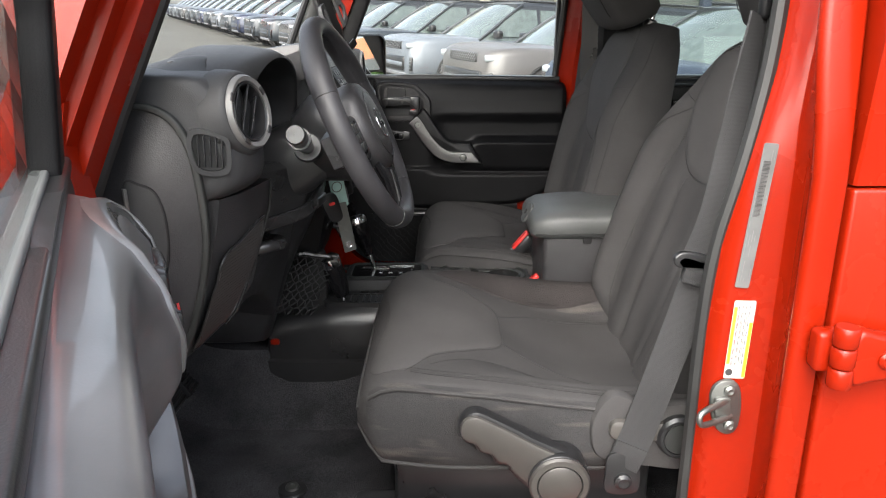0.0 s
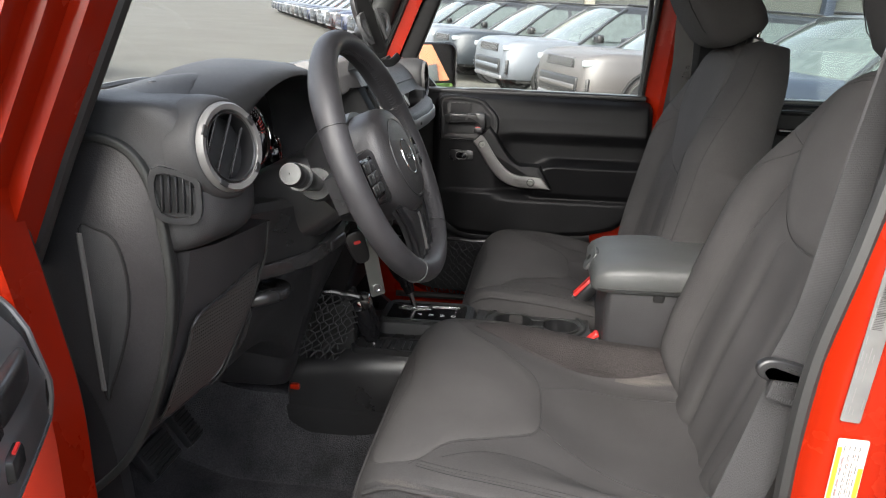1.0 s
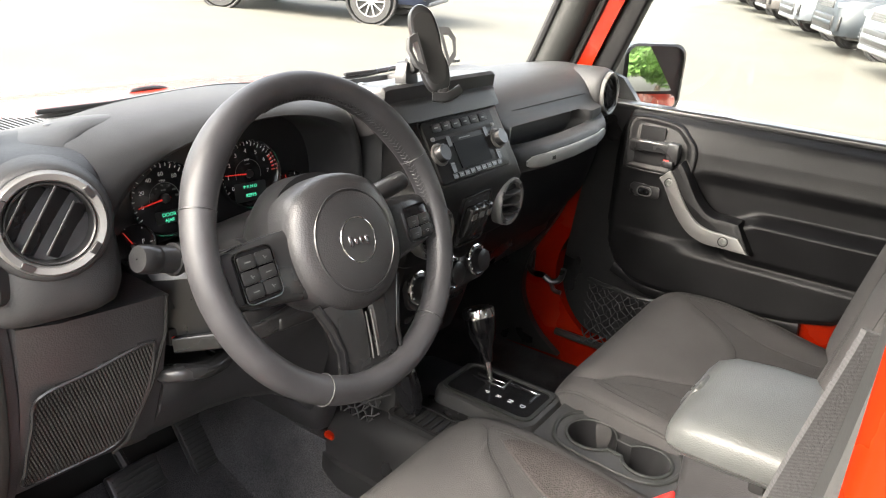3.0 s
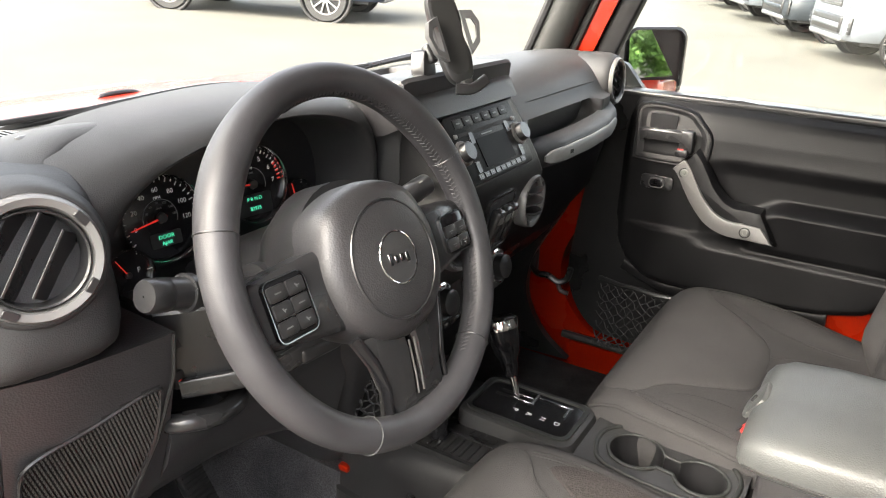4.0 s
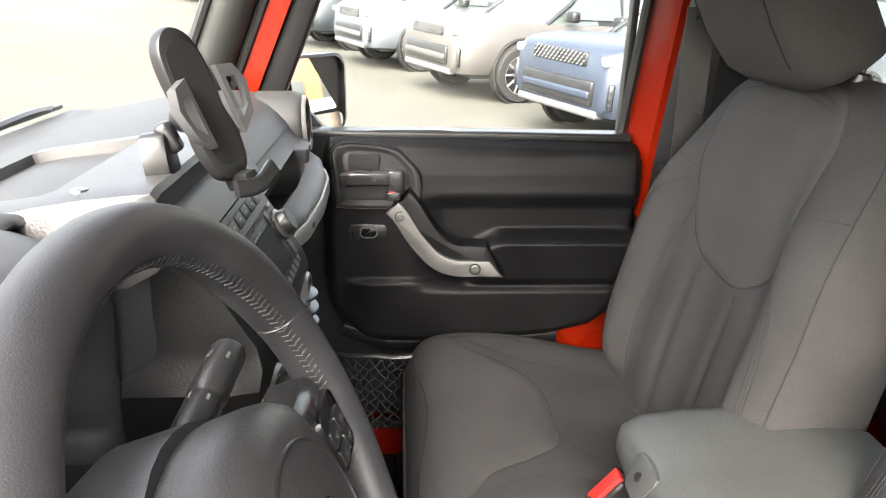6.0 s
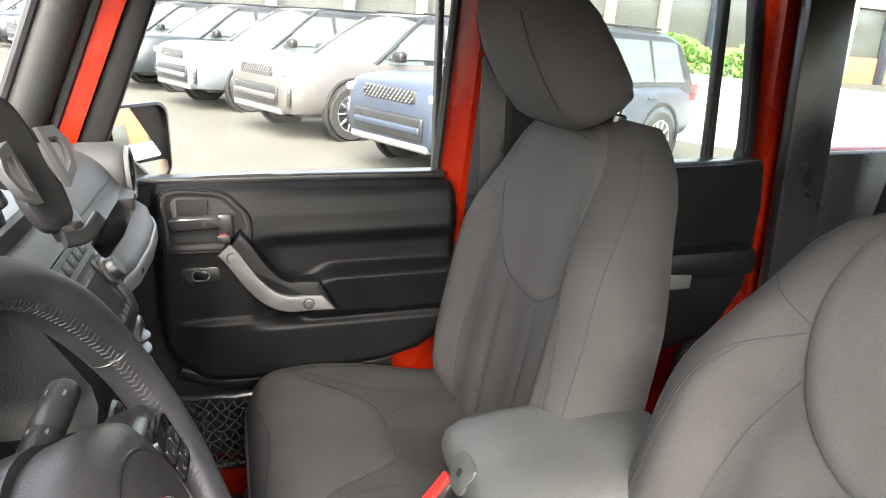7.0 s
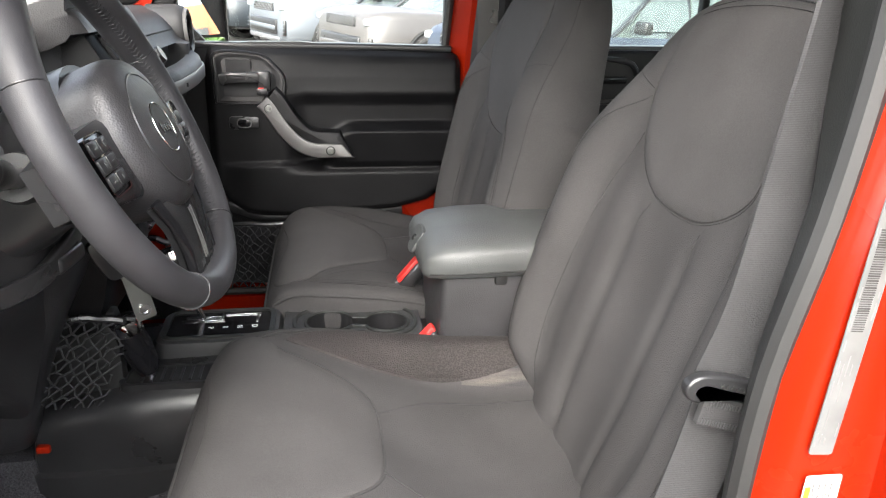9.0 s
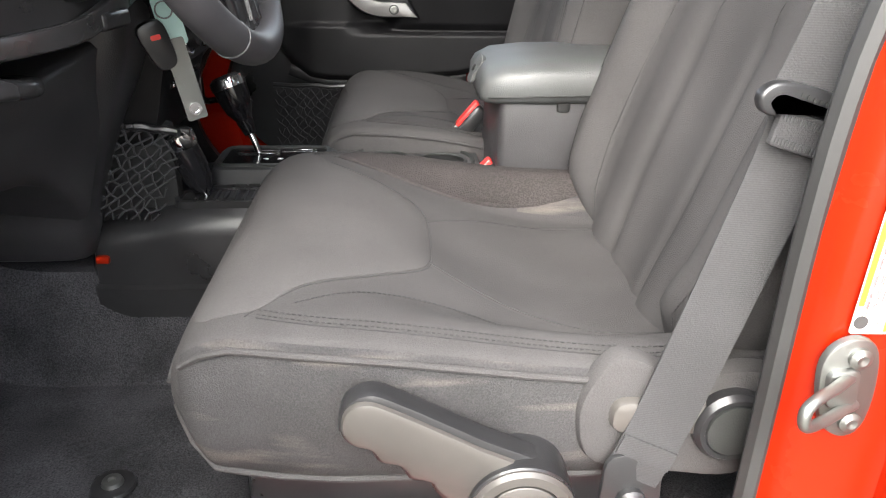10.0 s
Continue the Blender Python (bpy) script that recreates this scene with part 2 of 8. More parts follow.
def box(c, s, bevel=0.0, seg=2, rot=None):
    bm = bmesh.new()
    m = Matrix.Translation(c) @ (rot.to_4x4() if rot else Matrix()) @ Matrix.Diagonal((*s, 1))
    bmesh.ops.create_cube(bm, size=1.0, matrix=m)
    if bevel > 0:
        bmesh.ops.bevel(bm, geom=bm.edges[:], offset=bevel, segments=seg, affect="EDGES", profile=0.5)
    return bm


def rot(rx=0, ry=0, rz=0):
    return Euler((radians(rx), radians(ry), radians(rz))).to_matrix()


def prism(outline, depth, m=Matrix(), bevel=0.0, seg=2):
    """A polygon in local XY, raised along local Z by depth, placed by m."""
    n = len(outline)
    verts = [(x, y, 0) for x, y in outline] + [(x, y, depth) for x, y in outline]
    faces = [tuple(reversed(range(n))), tuple(range(n, 2 * n))] + [(i, (i + 1) % n, n + (i + 1) % n, n + i) for i in range(n)]
    bm = bm_of(verts, faces)
    bmesh.ops.recalc_face_normals(bm, faces=bm.faces)
    if bevel > 0:
        top = [e for e in bm.edges if all(abs(v.co.z - depth) < 1e-7 for v in e.verts)]
        bmesh.ops.bevel(bm, geom=top, offset=bevel, segments=seg, affect="EDGES", profile=0.5)
    bm.transform(m)
    return bm


def frame_prism(outer, inner, depth, m=Matrix(), bevel=0.0):
    """A frame between two outlines of equal length."""
    n = len(outer)
    verts = [(x, y, 0) for x, y in outer] + [(x, y, 0) for x, y in inner] + [(x, y, depth) for x, y in outer] + [(x, y, depth) for x, y in inner]
    faces = []
    for i in range(n):
        j = (i + 1) % n
        faces += [(i, j, n + j, n + i), (2 * n + i, 2 * n + j, 3 * n + j, 3 * n + i), (i, j, 2 * n + j, 2 * n + i), (n + i, n + j, 3 * n + j, 3 * n + i)]
    bm = bm_of(verts, faces)
    bmesh.ops.recalc_face_normals(bm, faces=bm.faces)
    if bevel > 0:
        top = [e for e in bm.edges if all(abs(v.co.z - depth) < 1e-7 for v in e.verts) and len({v.index // n for v in e.verts}) == 1]
        bmesh.ops.bevel(bm, geom=top, offset=bevel, segments=2, affect="EDGES", profile=0.5)
    bm.transform(m)
    return bm


def rrect(w, h, r, n=5, cx=0.0, cy=0.0):
    pts = []
    for sx, sy, a0 in ((1, 1, 0), (-1, 1, 90), (-1, -1, 180), (1, -1, 270)):
        for i in range(n + 1):
            a = radians(a0 + 90 * i / n)
            pts.append((cx + sx * (w / 2 - r) + r * math.cos(a), cy + sy * (h / 2 - r) + r * math.sin(a)))
    return pts


def circle(r, n=32, cx=0.0, cy=0.0, ry=None):
    return [(cx + r * math.cos(2 * math.pi * i / n), cy + (ry or r) * math.sin(2 * math.pi * i / n)) for i in range(n)]


def smooth_path(pts, n=8, closed=False):
    """Catmull-Rom through the points."""
    P = [Vector(p) for p in pts]
    out, k = [], len(P)
    for i in range(k if closed else k - 1):
        if closed:
            a, b, c, d = P[(i - 1) % k], P[i], P[(i + 1) % k], P[(i + 2) % k]
        else:
            a, b, c, d = P[max(i - 1, 0)], P[i], P[i + 1], P[min(i + 2, k - 1)]
        for j in range(n):
            t = j / n
            out.append(0.5 * (2 * b + (c - a) * t + (2 * a - 5 * b + 4 * c - d) * t * t + (3 * b - a - 3 * c + d) * t ** 3))
    if not closed:
        out.append(P[-1])
    return out


def smooth2(pts, n=6, closed=True):
    return [(p.x, p.y) for p in smooth_path([(x, y, 0) for x, y in pts], n, closed)]


def sweep(path, section, closed=False, up=(0, 0, 1), cap=True, scale=None):
    """Carries a 2D section (side, up) along a path."""
    P = [Vector(p) for p in path]
    k = len(P)
    secs = []
    for i, p in enumerate(P):
        a = P[(i - 1) % k] if closed else P[max(i - 1, 0)]
        b = P[(i + 1) % k] if closed else P[min(i + 1, k - 1)]
        t = (b - a).normalized()
        side = t.cross(Vector(up))
        side = side.normalized() if side.length > 1e-6 else Vector((1, 0, 0))
        u = side.cross(t).normalized()
        s = scale[i] if scale else 1.0
        secs.append([p + side * (x * s) + u * (y * s) for x, y in section])
    return loft(secs, cap=cap, ring=closed)


def tube(path, r, n=8, closed=False, up=(0, 0, 1), scale=None):
    return sweep(path, circle(r, n), closed, up, scale=scale)


def lathe(profile, m=Matrix(), n=32):
    """A profile of (radius, height) turned round local Z."""
    secs = [[Vector((r * math.cos(2 * math.pi * j / n), r * math.sin(2 * math.pi * j / n), z)) for j in range(n)] for r, z in profile]
    bm = loft(secs, ring=min(profile[0][0], profile[-1][0]) > 0.002)
    bm.transform(m)
    return bm


def join(*bms):
    out = bmesh.new()
    for b in bms:
        me = bpy.data.meshes.new("t")
        b.to_mesh(me)
        out.from_mesh(me)
        bpy.data.meshes.remove(me)
        b.free()
    return out


def moved(bm, m):
    bm.transform(m)
    return bm


def as_mesh(name, bm, material, sharp=38):
    bmesh.ops.recalc_face_normals(bm, faces=bm.faces)
    bm.normal_update()
    for f in bm.faces:
        f.smooth = True
    for e in bm.edges:
        e.smooth = len(e.link_faces) == 2 and e.calc_face_angle(0) < radians(sharp)
    me = bpy.data.meshes.new(name)
    bm.to_mesh(me)
    bm.free()
    me.materials.append(material)
    return me


def part(name, bm, material, parent, label="", sharp=38, subsurf=0):
    ob = new(name, as_mesh(name, bm, material, sharp))
    ob.parent = parent
    if label:
        tagged(ob, label)
    if subsurf:
        md = ob.modifiers.new("round", "SUBSURF")
        md.levels = md.render_levels = subsurf
    return ob


def thing(name, label, category, group="", kind="", at=(0, 0, 0)):
    ob = tagged(new(name), label, category, group, kind)
    ob.location = at
    return ob


def axes(origin, x, y, z):
    """A matrix with the given origin and axes."""
    return Matrix.Translation(origin) @ Matrix((Vector(x).normalized(), Vector(y).normalized(), Vector(z).normalized())).transposed().to_4x4()


def facing(origin, normal, up=(0, 0, 1)):
    """Local Z along normal, local Y as near to up as may be."""
    z = Vector(normal).normalized()
    x = Vector(up).cross(z).normalized()
    return axes(origin, x, z.cross(x), z)


CENTRE = 1.62   # the vehicle's middle line, along y
FLOOR = 0.70


def mirror_y(y):
    return 2 * CENTRE - y


def front_door(door, s, glass_w=-0.10, post=((-0.128, 1.40), (-0.048, 1.582), (0.032, 1.765), (0.067, 1.80)), post_w=0.050, swell=0.0):
    """Front door: u from the panel's front edge rearwards, w towards the cabin, z up.
    s = +1 when w runs along +y of the door's own space, -1 along -y."""
    def P(u, w, z):
        return Vector((u, s * w, z))
    def bulge(z):
        """The panel leans out towards the window sill."""
        if swell:
            return swell * float(np.interp(z, [1.20, 1.26, 1.30, 1.345, 1.372, 1.388, 1.40], [0.0, 0.5, 0.75, 0.35, -0.25, -1.0, -2.0]))
        return float(np.interp(z, [1.20, 1.29, 1.333, 1.366, 1.40], [0.0, 0.0, -0.009, -0.021, -0.038]))

    def PB(u, w, z):
        return P(u, w + bulge(z), z)
    # moulded panel, as a grid that bulges: crown under the sill, hollow band, armrest ledge, flat lower part

    def depth(u, z):
        if swell:
            # crown that swells below the sill and falls into the hollow behind the pull handle
            w = swell * float(np.interp(z, [0.99, 1.225, 1.240, 1.254, 1.262, 1.275, 1.31, 1.345, 1.372, 1.388, 1.40], [-1.1, -1.1, -0.8, 0.0, 0.5, 0.85, 0.90, 0.50, -0.20, -1.0, -2.0]))
            return w - 0.008 * sstep(0.03, 0.0, u) - 0.038 * sstep(0.168, 0.31, u) * sstep(1.385, 1.33, z) * sstep(1.235, 1.265, z)
        w = bulge(z)
        inner = sstep(0.165, 0.235, u)
        w -= inner * (0.006 * sstep(1.375, 1.30, z) + 0.016 * sstep(1.302, 1.262, z)) * sstep(1.10, 1.13, z)
        k = sstep(0.262, 0.300, u - 0.05 * sstep(1.185, 1.222, z))
        rest = sstep(1.228, 1.206, z) * (1.0 - 0.30 * max(0.0, 1.206 - z) / 0.08) * sstep(1.112, 1.134, z)
        w += k * 0.046 * rest
        w += 0.010 * sstep(1.134, 1.120, z) * sstep(0.02, 0.10, u)
        return w
    top_l = [(0.0, 1.37), (0.006, 1.394), (0.02, 1.398), (0.30, 1.394), (0.585, 1.388), (0.598, 1.384), (0.605, 1.37)]
    low_l = [(0.0, 1.12), (0.008, 1.075), (0.035, 1.032), (0.075, 1.005), (0.12, 0.997), (0.23, 0.994), (0.44, 1.010), (0.52, 1.030), (0.56, 1.060), (0.585, 1.10), (0.598, 1.16), (0.605, 1.25)]

    def lookup(tab, u):
        return float(np.interp(u, [a for a, _ in tab], [b for _, b in tab]))
    secs = []
    us = [0.0, 0.002, 0.005, 0.01, 0.017, 0.025] + [0.035 + 0.0108 * i for i in range(51)] + [0.588, 0.594, 0.599, 0.603, 0.605]
    for u in us:
        z1, z0 = lookup(top_l, u), lookup(low_l, u)
        e = 0.012 * (1 - sstep(0.0, 0.016, u)) + 0.012 * sstep(0.592, 0.605, u)
        row = [P(u, -0.07, z0), P(u, -0.012 - e, z0)]
        for i in range(118):
            z = min(max(0.990 + 0.0035 * i, z0), z1)
            rim_ = 0.010 * (1 - sstep(0.0, 0.014, min(z - z0, z1 - z)))
            row.append(P(u, depth(u, z) - rim_ - e, z))
        row += [P(u, -0.052 - e, z1), P(u, -0.07, z1)]
        secs.append(row)
    skin = loft(secs)
    bmesh.ops.remove_doubles(skin, verts=skin.verts, dist=0.00002)
    # the open door takes the copy with its sheen coloured in
    part("door_panel", skin, M_LITDOOR if swell else M_PANEL, door, "black moulded plastic door panel", sharp=70)
    back = 0.028 if swell else 0.0      # the open door's handle sits deeper in its hollow
    fm = lambda u, w, z: axes((u, s * w, z), (1, 0, 0), (0, 0, 1), (0, s, 0))

    def flat(outline, d, u, w, z, bevel=0.0):
        """A raised plate on the panel: outline in (u, z)."""
        bm = prism(outline, d, Matrix(), bevel)
        bm.transform(fm(u, w, z))
        bmesh.ops.recalc_face_normals(bm, faces=bm.faces)
        return bm
    # release handle: bezel, dark bowl, lever, lock button
    bez_o = smooth2([(0.0, 0.055), (0.10, 0.052), (0.135, 0.03), (0.158, 0.0), (0.156, -0.05), (0.145, -0.058), (0.07, -0.06), (0.008, -0.058), (0.0, -0.05), (-0.002, 0.0)], 4)
    cx2, cz2 = 0.078, 0.0
    ring = lambda f, w, dz=0.0: [PB(0.024 + cx2 + (x - cx2) * f, w, 1.332 + dz + y * f) for x, y in bez_o]
    part("handle_bezel", loft([ring(1.03, -0.004), ring(1.03, 0.003), ring(1.018, 0.0065), ring(0.985, 0.008), ring(0.955, 0.007), ring(0.945, 0.004), ring(0.945, -0.004)]), M_LITDOOR if swell else M_PANEL, door, "black door handle surround")
    part("handle_bowl", loft([ring(0.95, 0.005), ring(0.90, 0.0055), ring(0.84, 0.003), ring(0.70, -0.001), ring(0.02, -0.002)], cap=False), M_SATIN if swell else M_PANEL, door, "dished black handle bowl", sharp=60)
    part("inner_bowl", flat(rrect(0.056, 0.040, 0.004, 4), 0.004, 0.077, -0.016, 1.352), M_BLACK, door)
    lever = smooth_path([PB(0.040, 0.014 - back * 0.8, 1.328), PB(0.060, 0.024 - back * 0.8, 1.332), PB(0.11, 0.026 - back * 0.8, 1.334), PB(0.130, 0.022 - back * 0.8, 1.332)], 5)
    part("release_lever", sweep(lever, rrect(0.026, 0.014, 0.005, 3), up=(0, s, 0)), M_SATIN, door, "dark grey release lever")
    part("lever_hinge", box(PB(0.136, 0.018 - back * 0.8, 1.325), (0.030, 0.022, 0.048), 0.006), M_SATIN, door)
    part("lock_button", box(PB(0.132, 0.028 - back * 0.9, 1.303), (0.026, 0.014, 0.017), 0.004), M_SATIN, door, "black lock button with a red mark")
    part("lock_mark", box(PB(0.130, 0.0345 - back * 0.9, 1.3115), (0.012, 0.002, 0.002)), M_REDBTN, door)
    # switch
    part("switch_bezel", flat(rrect(0.070, 0.030, 0.008, 4), 0.006, 0.085, 0.002 - back * 1.05, 1.228, 0.002), M_SATIN, door)
    part("mirror_switch", flat(rrect(0.030, 0.018, 0.008, 4), 0.005, 0.085, 0.008 - back * 1.05, 1.228, 0.002), M_GLOSS, door, "glossy black rocker switch")
    part("switch_rim", moved(frame_prism(rrect(0.034, 0.022, 0.010, 4), rrect(0.029, 0.017, 0.008, 4), 0.007), fm(0.085, 0.006 - back * 1.05, 1.228)), M_GREYTRIM, door)
    # pull handle: grey strap with two bolts, black arm behind it
    mid = smooth2([(0.130, 1.280), (0.143, 1.266), (0.160, 1.240), (0.180, 1.212), (0.212, 1.182), (0.247, 1.168), (0.285, 1.167), (0.325, 1.165)], 5, False)

    def band(lo, hi, taper=0.0):
        """Outline that runs along the strap, lo below it and hi above it."""
        up_, dn_ = [], []
        for i, (x, y) in enumerate(mid):
            a_, b_ = mid[max(i - 1, 0)], mid[min(i + 1, len(mid) - 1)]
            t_ = Vector((b_[0] - a_[0], b_[1] - a_[1])).normalized()
            n_ = Vector((-t_.y, t_.x))
            end = sstep(0.26, 0.325, x) * taper
            up_.append((x + n_.x * hi - end, y + n_.y * hi))
            dn_.append((x - n_.x * lo + end, y - n_.y * lo))
        return up_ + dn_[::-1]

    def curve_in(bm):
        """The handle's upper end lies closer to the panel."""
        for v in bm.verts:
            v.co.y -= s * 0.020 * (1 - sstep(0.12, 0.22, v.co.x))
        return bm
    part("pull_handle", curve_in(flat(band(0.020, 0.046, 0.02), 0.042, 0, -back, 0, 0.012)), M_LITDOOR if swell else M_PANEL, door, "black moulded pull handle")
    part("pull_strap", curve_in(flat(band(0.016, 0.016, 0.014), 0.008, 0, 0.038 - back, 0, 0.003)), M_GREYTRIM, door, "satin grey pull handle trim")
    for u, z in ((0.145, 1.264), (0.284, 1.167)):
        w_ = 0.0465 - back - 0.020 * (1 - sstep(0.12, 0.22, u))
        part("bolt", moved(lathe([(0.001, 0.0), (0.0085, 0.0), (0.0085, 0.0015), (0.0065, 0.0025), (0.0045, 0.0022), (0.0040, 0.0008), (0.001, 0.0008)], n=20), fm(u, w_, z)), M_STEEL, door)
        part("bolt_seat", moved(lathe([(0.0088, 0.0), (0.0112, 0.0), (0.0112, 0.0006), (0.0088, 0.0006)], n=20), fm(u, w_, z)), M_DARK, door)
    # steel door: shell below and outer skin
    lower = smooth2([(-0.075, 1.39), (0.40, 1.38), (0.42, 1.1), (0.44, 0.90), (0.42, 0.80), (0.25, 0.795), (0.06, 0.80), (-0.05, 0.82), (-0.115, 0.93), (-0.105, 1.10), (-0.085, 1.25)], 5)
    part("door_frame", flat(lower, 0.035, 0, -0.085, 0), M_BLACK, door, "black lower door steel")
    part("rear_frame", flat(smooth2([(0.40, 1.22), (0.575, 1.24), (0.595, 1.1), (0.58, 0.86), (0.55, 0.80), (0.40, 0.80)], 4), 0.055, 0, -0.086, 0), M_RED, door, "red painted door steel")
    outer = smooth2([(-0.10, 1.375), (0.64, 1.365), (0.645, 1.1), (0.63, 0.82), (0.57, 0.77), (0.22, 0.765), (0.02, 0.77), (-0.06, 0.84), (-0.09, 0.98), (-0.10, 1.2)], 5)
    part("door_skin", flat(outer, 0.05, 0, -0.165, 0, 0.01), M_RED, door, "bright red painted outer door skin")
    part("panel_shadow_line", sweep([P(0.03, -0.012, 1.02), P(0.12, -0.012, 0.985), P(0.30, -0.012, 0.982), P(0.46, -0.012, 1.0)], rrect(0.02, 0.03, 0.008, 3), up=(0, 0, 1)), M_PANEL, door)
    if s < 0:
        part("shut_seal", flat(smooth2([(-0.23, 1.41), (0.0, 1.40), (0.0, 0.85), (-0.05, 0.80), (-0.23, 0.82)], 4), 0.02, 0, -0.125, 0), M_BLACK, door, "black seal between door and post")
    # window: frame and glass
    T = lambda z: glass_w + 0.08 * (z - 1.40)
    fr = [*post, (0.55, 1.80)]
    path = [P(u, T(z), z) for u, z in smooth2(fr, 4, False)]
    part("window_frame", sweep(path, rrect(post_w, 0.036, 0.006, 3), up=(0, s, 0)), M_PANEL, door, "black window frame and rubber channel")
    part("rear_channel", sweep([P(0.55, T(1.80), 1.80), P(0.576, T(1.77), 1.77), P(0.578, T(1.40), 1.40)], rrect(0.012, 0.030, 0.003, 3), up=(0, s, 0)), M_BLACK, door, "black rubber glass channel")
    part("sill_seal", sweep([P(-0.11, -0.074, 1.400), P(0.3, -0.074, 1.400), P(0.585, -0.074, 1.396)], rrect(0.05, 0.016, 0.005, 3)), M_BLACK, door)
    if swell:
        # lower glass seal, coloured pale to stand for the sheen along it
        part("seal_sheen", sweep([P(-0.03, T(1.41), 1.410), P(0.3, T(1.41), 1.409), P(0.57, T(1.41), 1.406)], rrect(0.016, 0.008, 0.003, 3)), M_LABEL, door, "lower window seal, its sheen painted as a pale strip")
    gl = [P(u, T(z), z) for u, z in ((post[0][0] + 0.012, 1.395), (post[1][0] + 0.012, 1.582), (post[2][0] + 0.015, 1.775), (0.56, 1.79), (0.578, 1.395))]
    g2 = [p + Vector((0, s * 0.004, 0)) for p in gl]
    part("window_pane", loft([gl, g2]), M_PANE, door, "clear side window").visible_shadow = False


door_r = thing("passenger_door", "closed passenger door with black moulded inner panel", "car door", group="front doors")
front_door(door_r, -1)
door_r.location = (-0.222, 2.262, 0)
door_l = thing("driver_door", "driver door standing wide open, grey sheen painted into its panel", "car door", group="front doors")
front_door(door_l, 1, -0.072, ((-0.040, 1.40), (-0.040, 1.50), (-0.030, 1.60), (0.06, 1.79)), 0.085, 0.026)
door_l.matrix_basis = Matrix.Translation((-0.303, 0.681, 0.012)) @ Matrix.Rotation(radians(-65.2), 4, "Z")
# hinges of the open door on the front post
inv = door_l.matrix_basis.inverted()
for z in (1.28, 0.98):
    at = inv @ Matrix.Translation((-0.45, 0.80, z))
    h = part("hinge", moved(box((0, 0, 0), (0.09, 0.02, 0.06), 0.006), at), M_RED, door_l, "red painted steel hinge")
    part("hinge_pin", lathe([(0.001, -0.04), (0.014, -0.04), (0.014, 0.04), (0.001, 0.04)], at @ Matrix.Translation((-0.045, -0.012, 0)), 14), M_RED, h)
    for dx in (0.0, 0.03):
        part("bolt", lathe([(0.001, 0), (0.010, 0), (0.010, 0.004), (0.006, 0.006), (0.001, 0.006)], at @ facing((dx, -0.011, 0), (0, -1, 0)), 12), M_STEEL, h)


def rear_door(s, y):
    door = thing("rear_door", "closed red rear door with black inner panel", "car door", group="rear doors")
    P = lambda u, w, z: Vector((u, y + s * w, z))
    pan = [(0.50, 1.395), (1.13, 1.405), (1.14, 1.30), (1.12, 1.10), (1.04, 0.98), (0.90, 0.95), (0.54, 0.95), (0.50, 1.0)]
    secs = []
    for f, w in ((1, -0.05), (1, -0.006), (0.97, 0.0), (0.5, 0.0), (0.05, 0.0)):
        secs.append([P(0.82 + (u - 0.82) * f, w, 1.18 + (z - 1.18) * f) for u, z in pan])
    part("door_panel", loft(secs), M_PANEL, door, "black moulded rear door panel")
    part("handle_bezel", sweep(smooth_path([P(0.66, 0.004, 1.375), P(0.80, 0.004, 1.375), P(0.83, 0.004, 1.33), P(0.80, 0.004, 1.28), P(0.66, 0.004, 1.28), P(0.65, 0.004, 1.33)], 4, True), circle(0.007, 8), True, up=(0, s, 0)), M_BLACK, door)
    part("release_lever", box(P(0.75, 0.012, 1.33), (0.10, 0.016, 0.018), 0.005), M_GLOSS, door)
    strap = smooth_path([P(0.69, 0.02, 1.255), P(0.72, 0.04, 1.215), P(0.78, 0.05, 1.165), P(0.86, 0.05, 1.150), P(0.93, 0.044, 1.145)], 7)
    part("pull_strap", sweep(strap, rrect(0.010, 0.036, 0.004, 3)), M_GREYTRIM, door, "silver grey pull handle trim")
    part("armrest_pad", box(P(0.97, 0.02, 1.18), (0.28, 0.06, 0.07), 0.02), M_PANEL, door)
    part("door_skin", box(P(0.798, -0.171, 1.065), (0.690, 0.05, 0.63), 0.005, 3), M_RED, door, "bright red painted outer door skin")
    upper = [[P(x, w_ - 0.10 * (z - 1.40), z) for x, w_ in ((0.453, -0.193), (0.456, -0.196), (0.512, -0.196), (0.516, -0.190), (0.516, -0.13), (0.453, -0.13))] for z in (1.383, 1.5, 1.65, 1.82)]
    part("upper_frame", loft(upper), M_RED, door, "red painted window frame post")
    part("door_frame", box(P(0.80, -0.10, 1.08), (0.68, 0.06, 0.62), 0.02), M_RED, door)
    T = lambda z: -0.10 - 0.10 * (z - 1.40)
    for u0, u1, w in ((0.50, 1.145, 0.0),):
        path = [P(u, T(z), z) for u, z in smooth2([(0.505, 1.40), (0.51, 1.78), (0.54, 1.80), (1.12, 1.80), (1.15, 1.77), (1.15, 1.44), (1.13, 1.405)], 4, False)]
        part("window_frame", sweep(path, rrect(0.03, 0.036, 0.006, 3), up=(0, s, 0)), M_PANEL, door)
    part("window_divider", sweep([P(1.04, T(1.40), 1.40), P(1.065, T(1.80), 1.80)], rrect(0.020, 0.03, 0.005, 3), up=(0, s, 0)), M_PANEL, door)
    gl = [P(u, T(z), z) for u, z in ((0.51, 1.40), (0.51, 1.79), (1.14, 1.79), (1.14, 1.40))]
    part("window_pane", loft([gl, [p + Vector((0, s * 0.004, 0)) for p in gl]]), M_TINT, door, "lightly tinted rear side window").visible_shadow = False
    part("sill_seal", box(P(0.82, -0.05, 1.402), (0.64, 0.05, 0.016), 0.005), M_BLACK, door)
    return door


rear_door(-1, 2.262)
rear_l = rear_door(1, mirror_y(2.262))
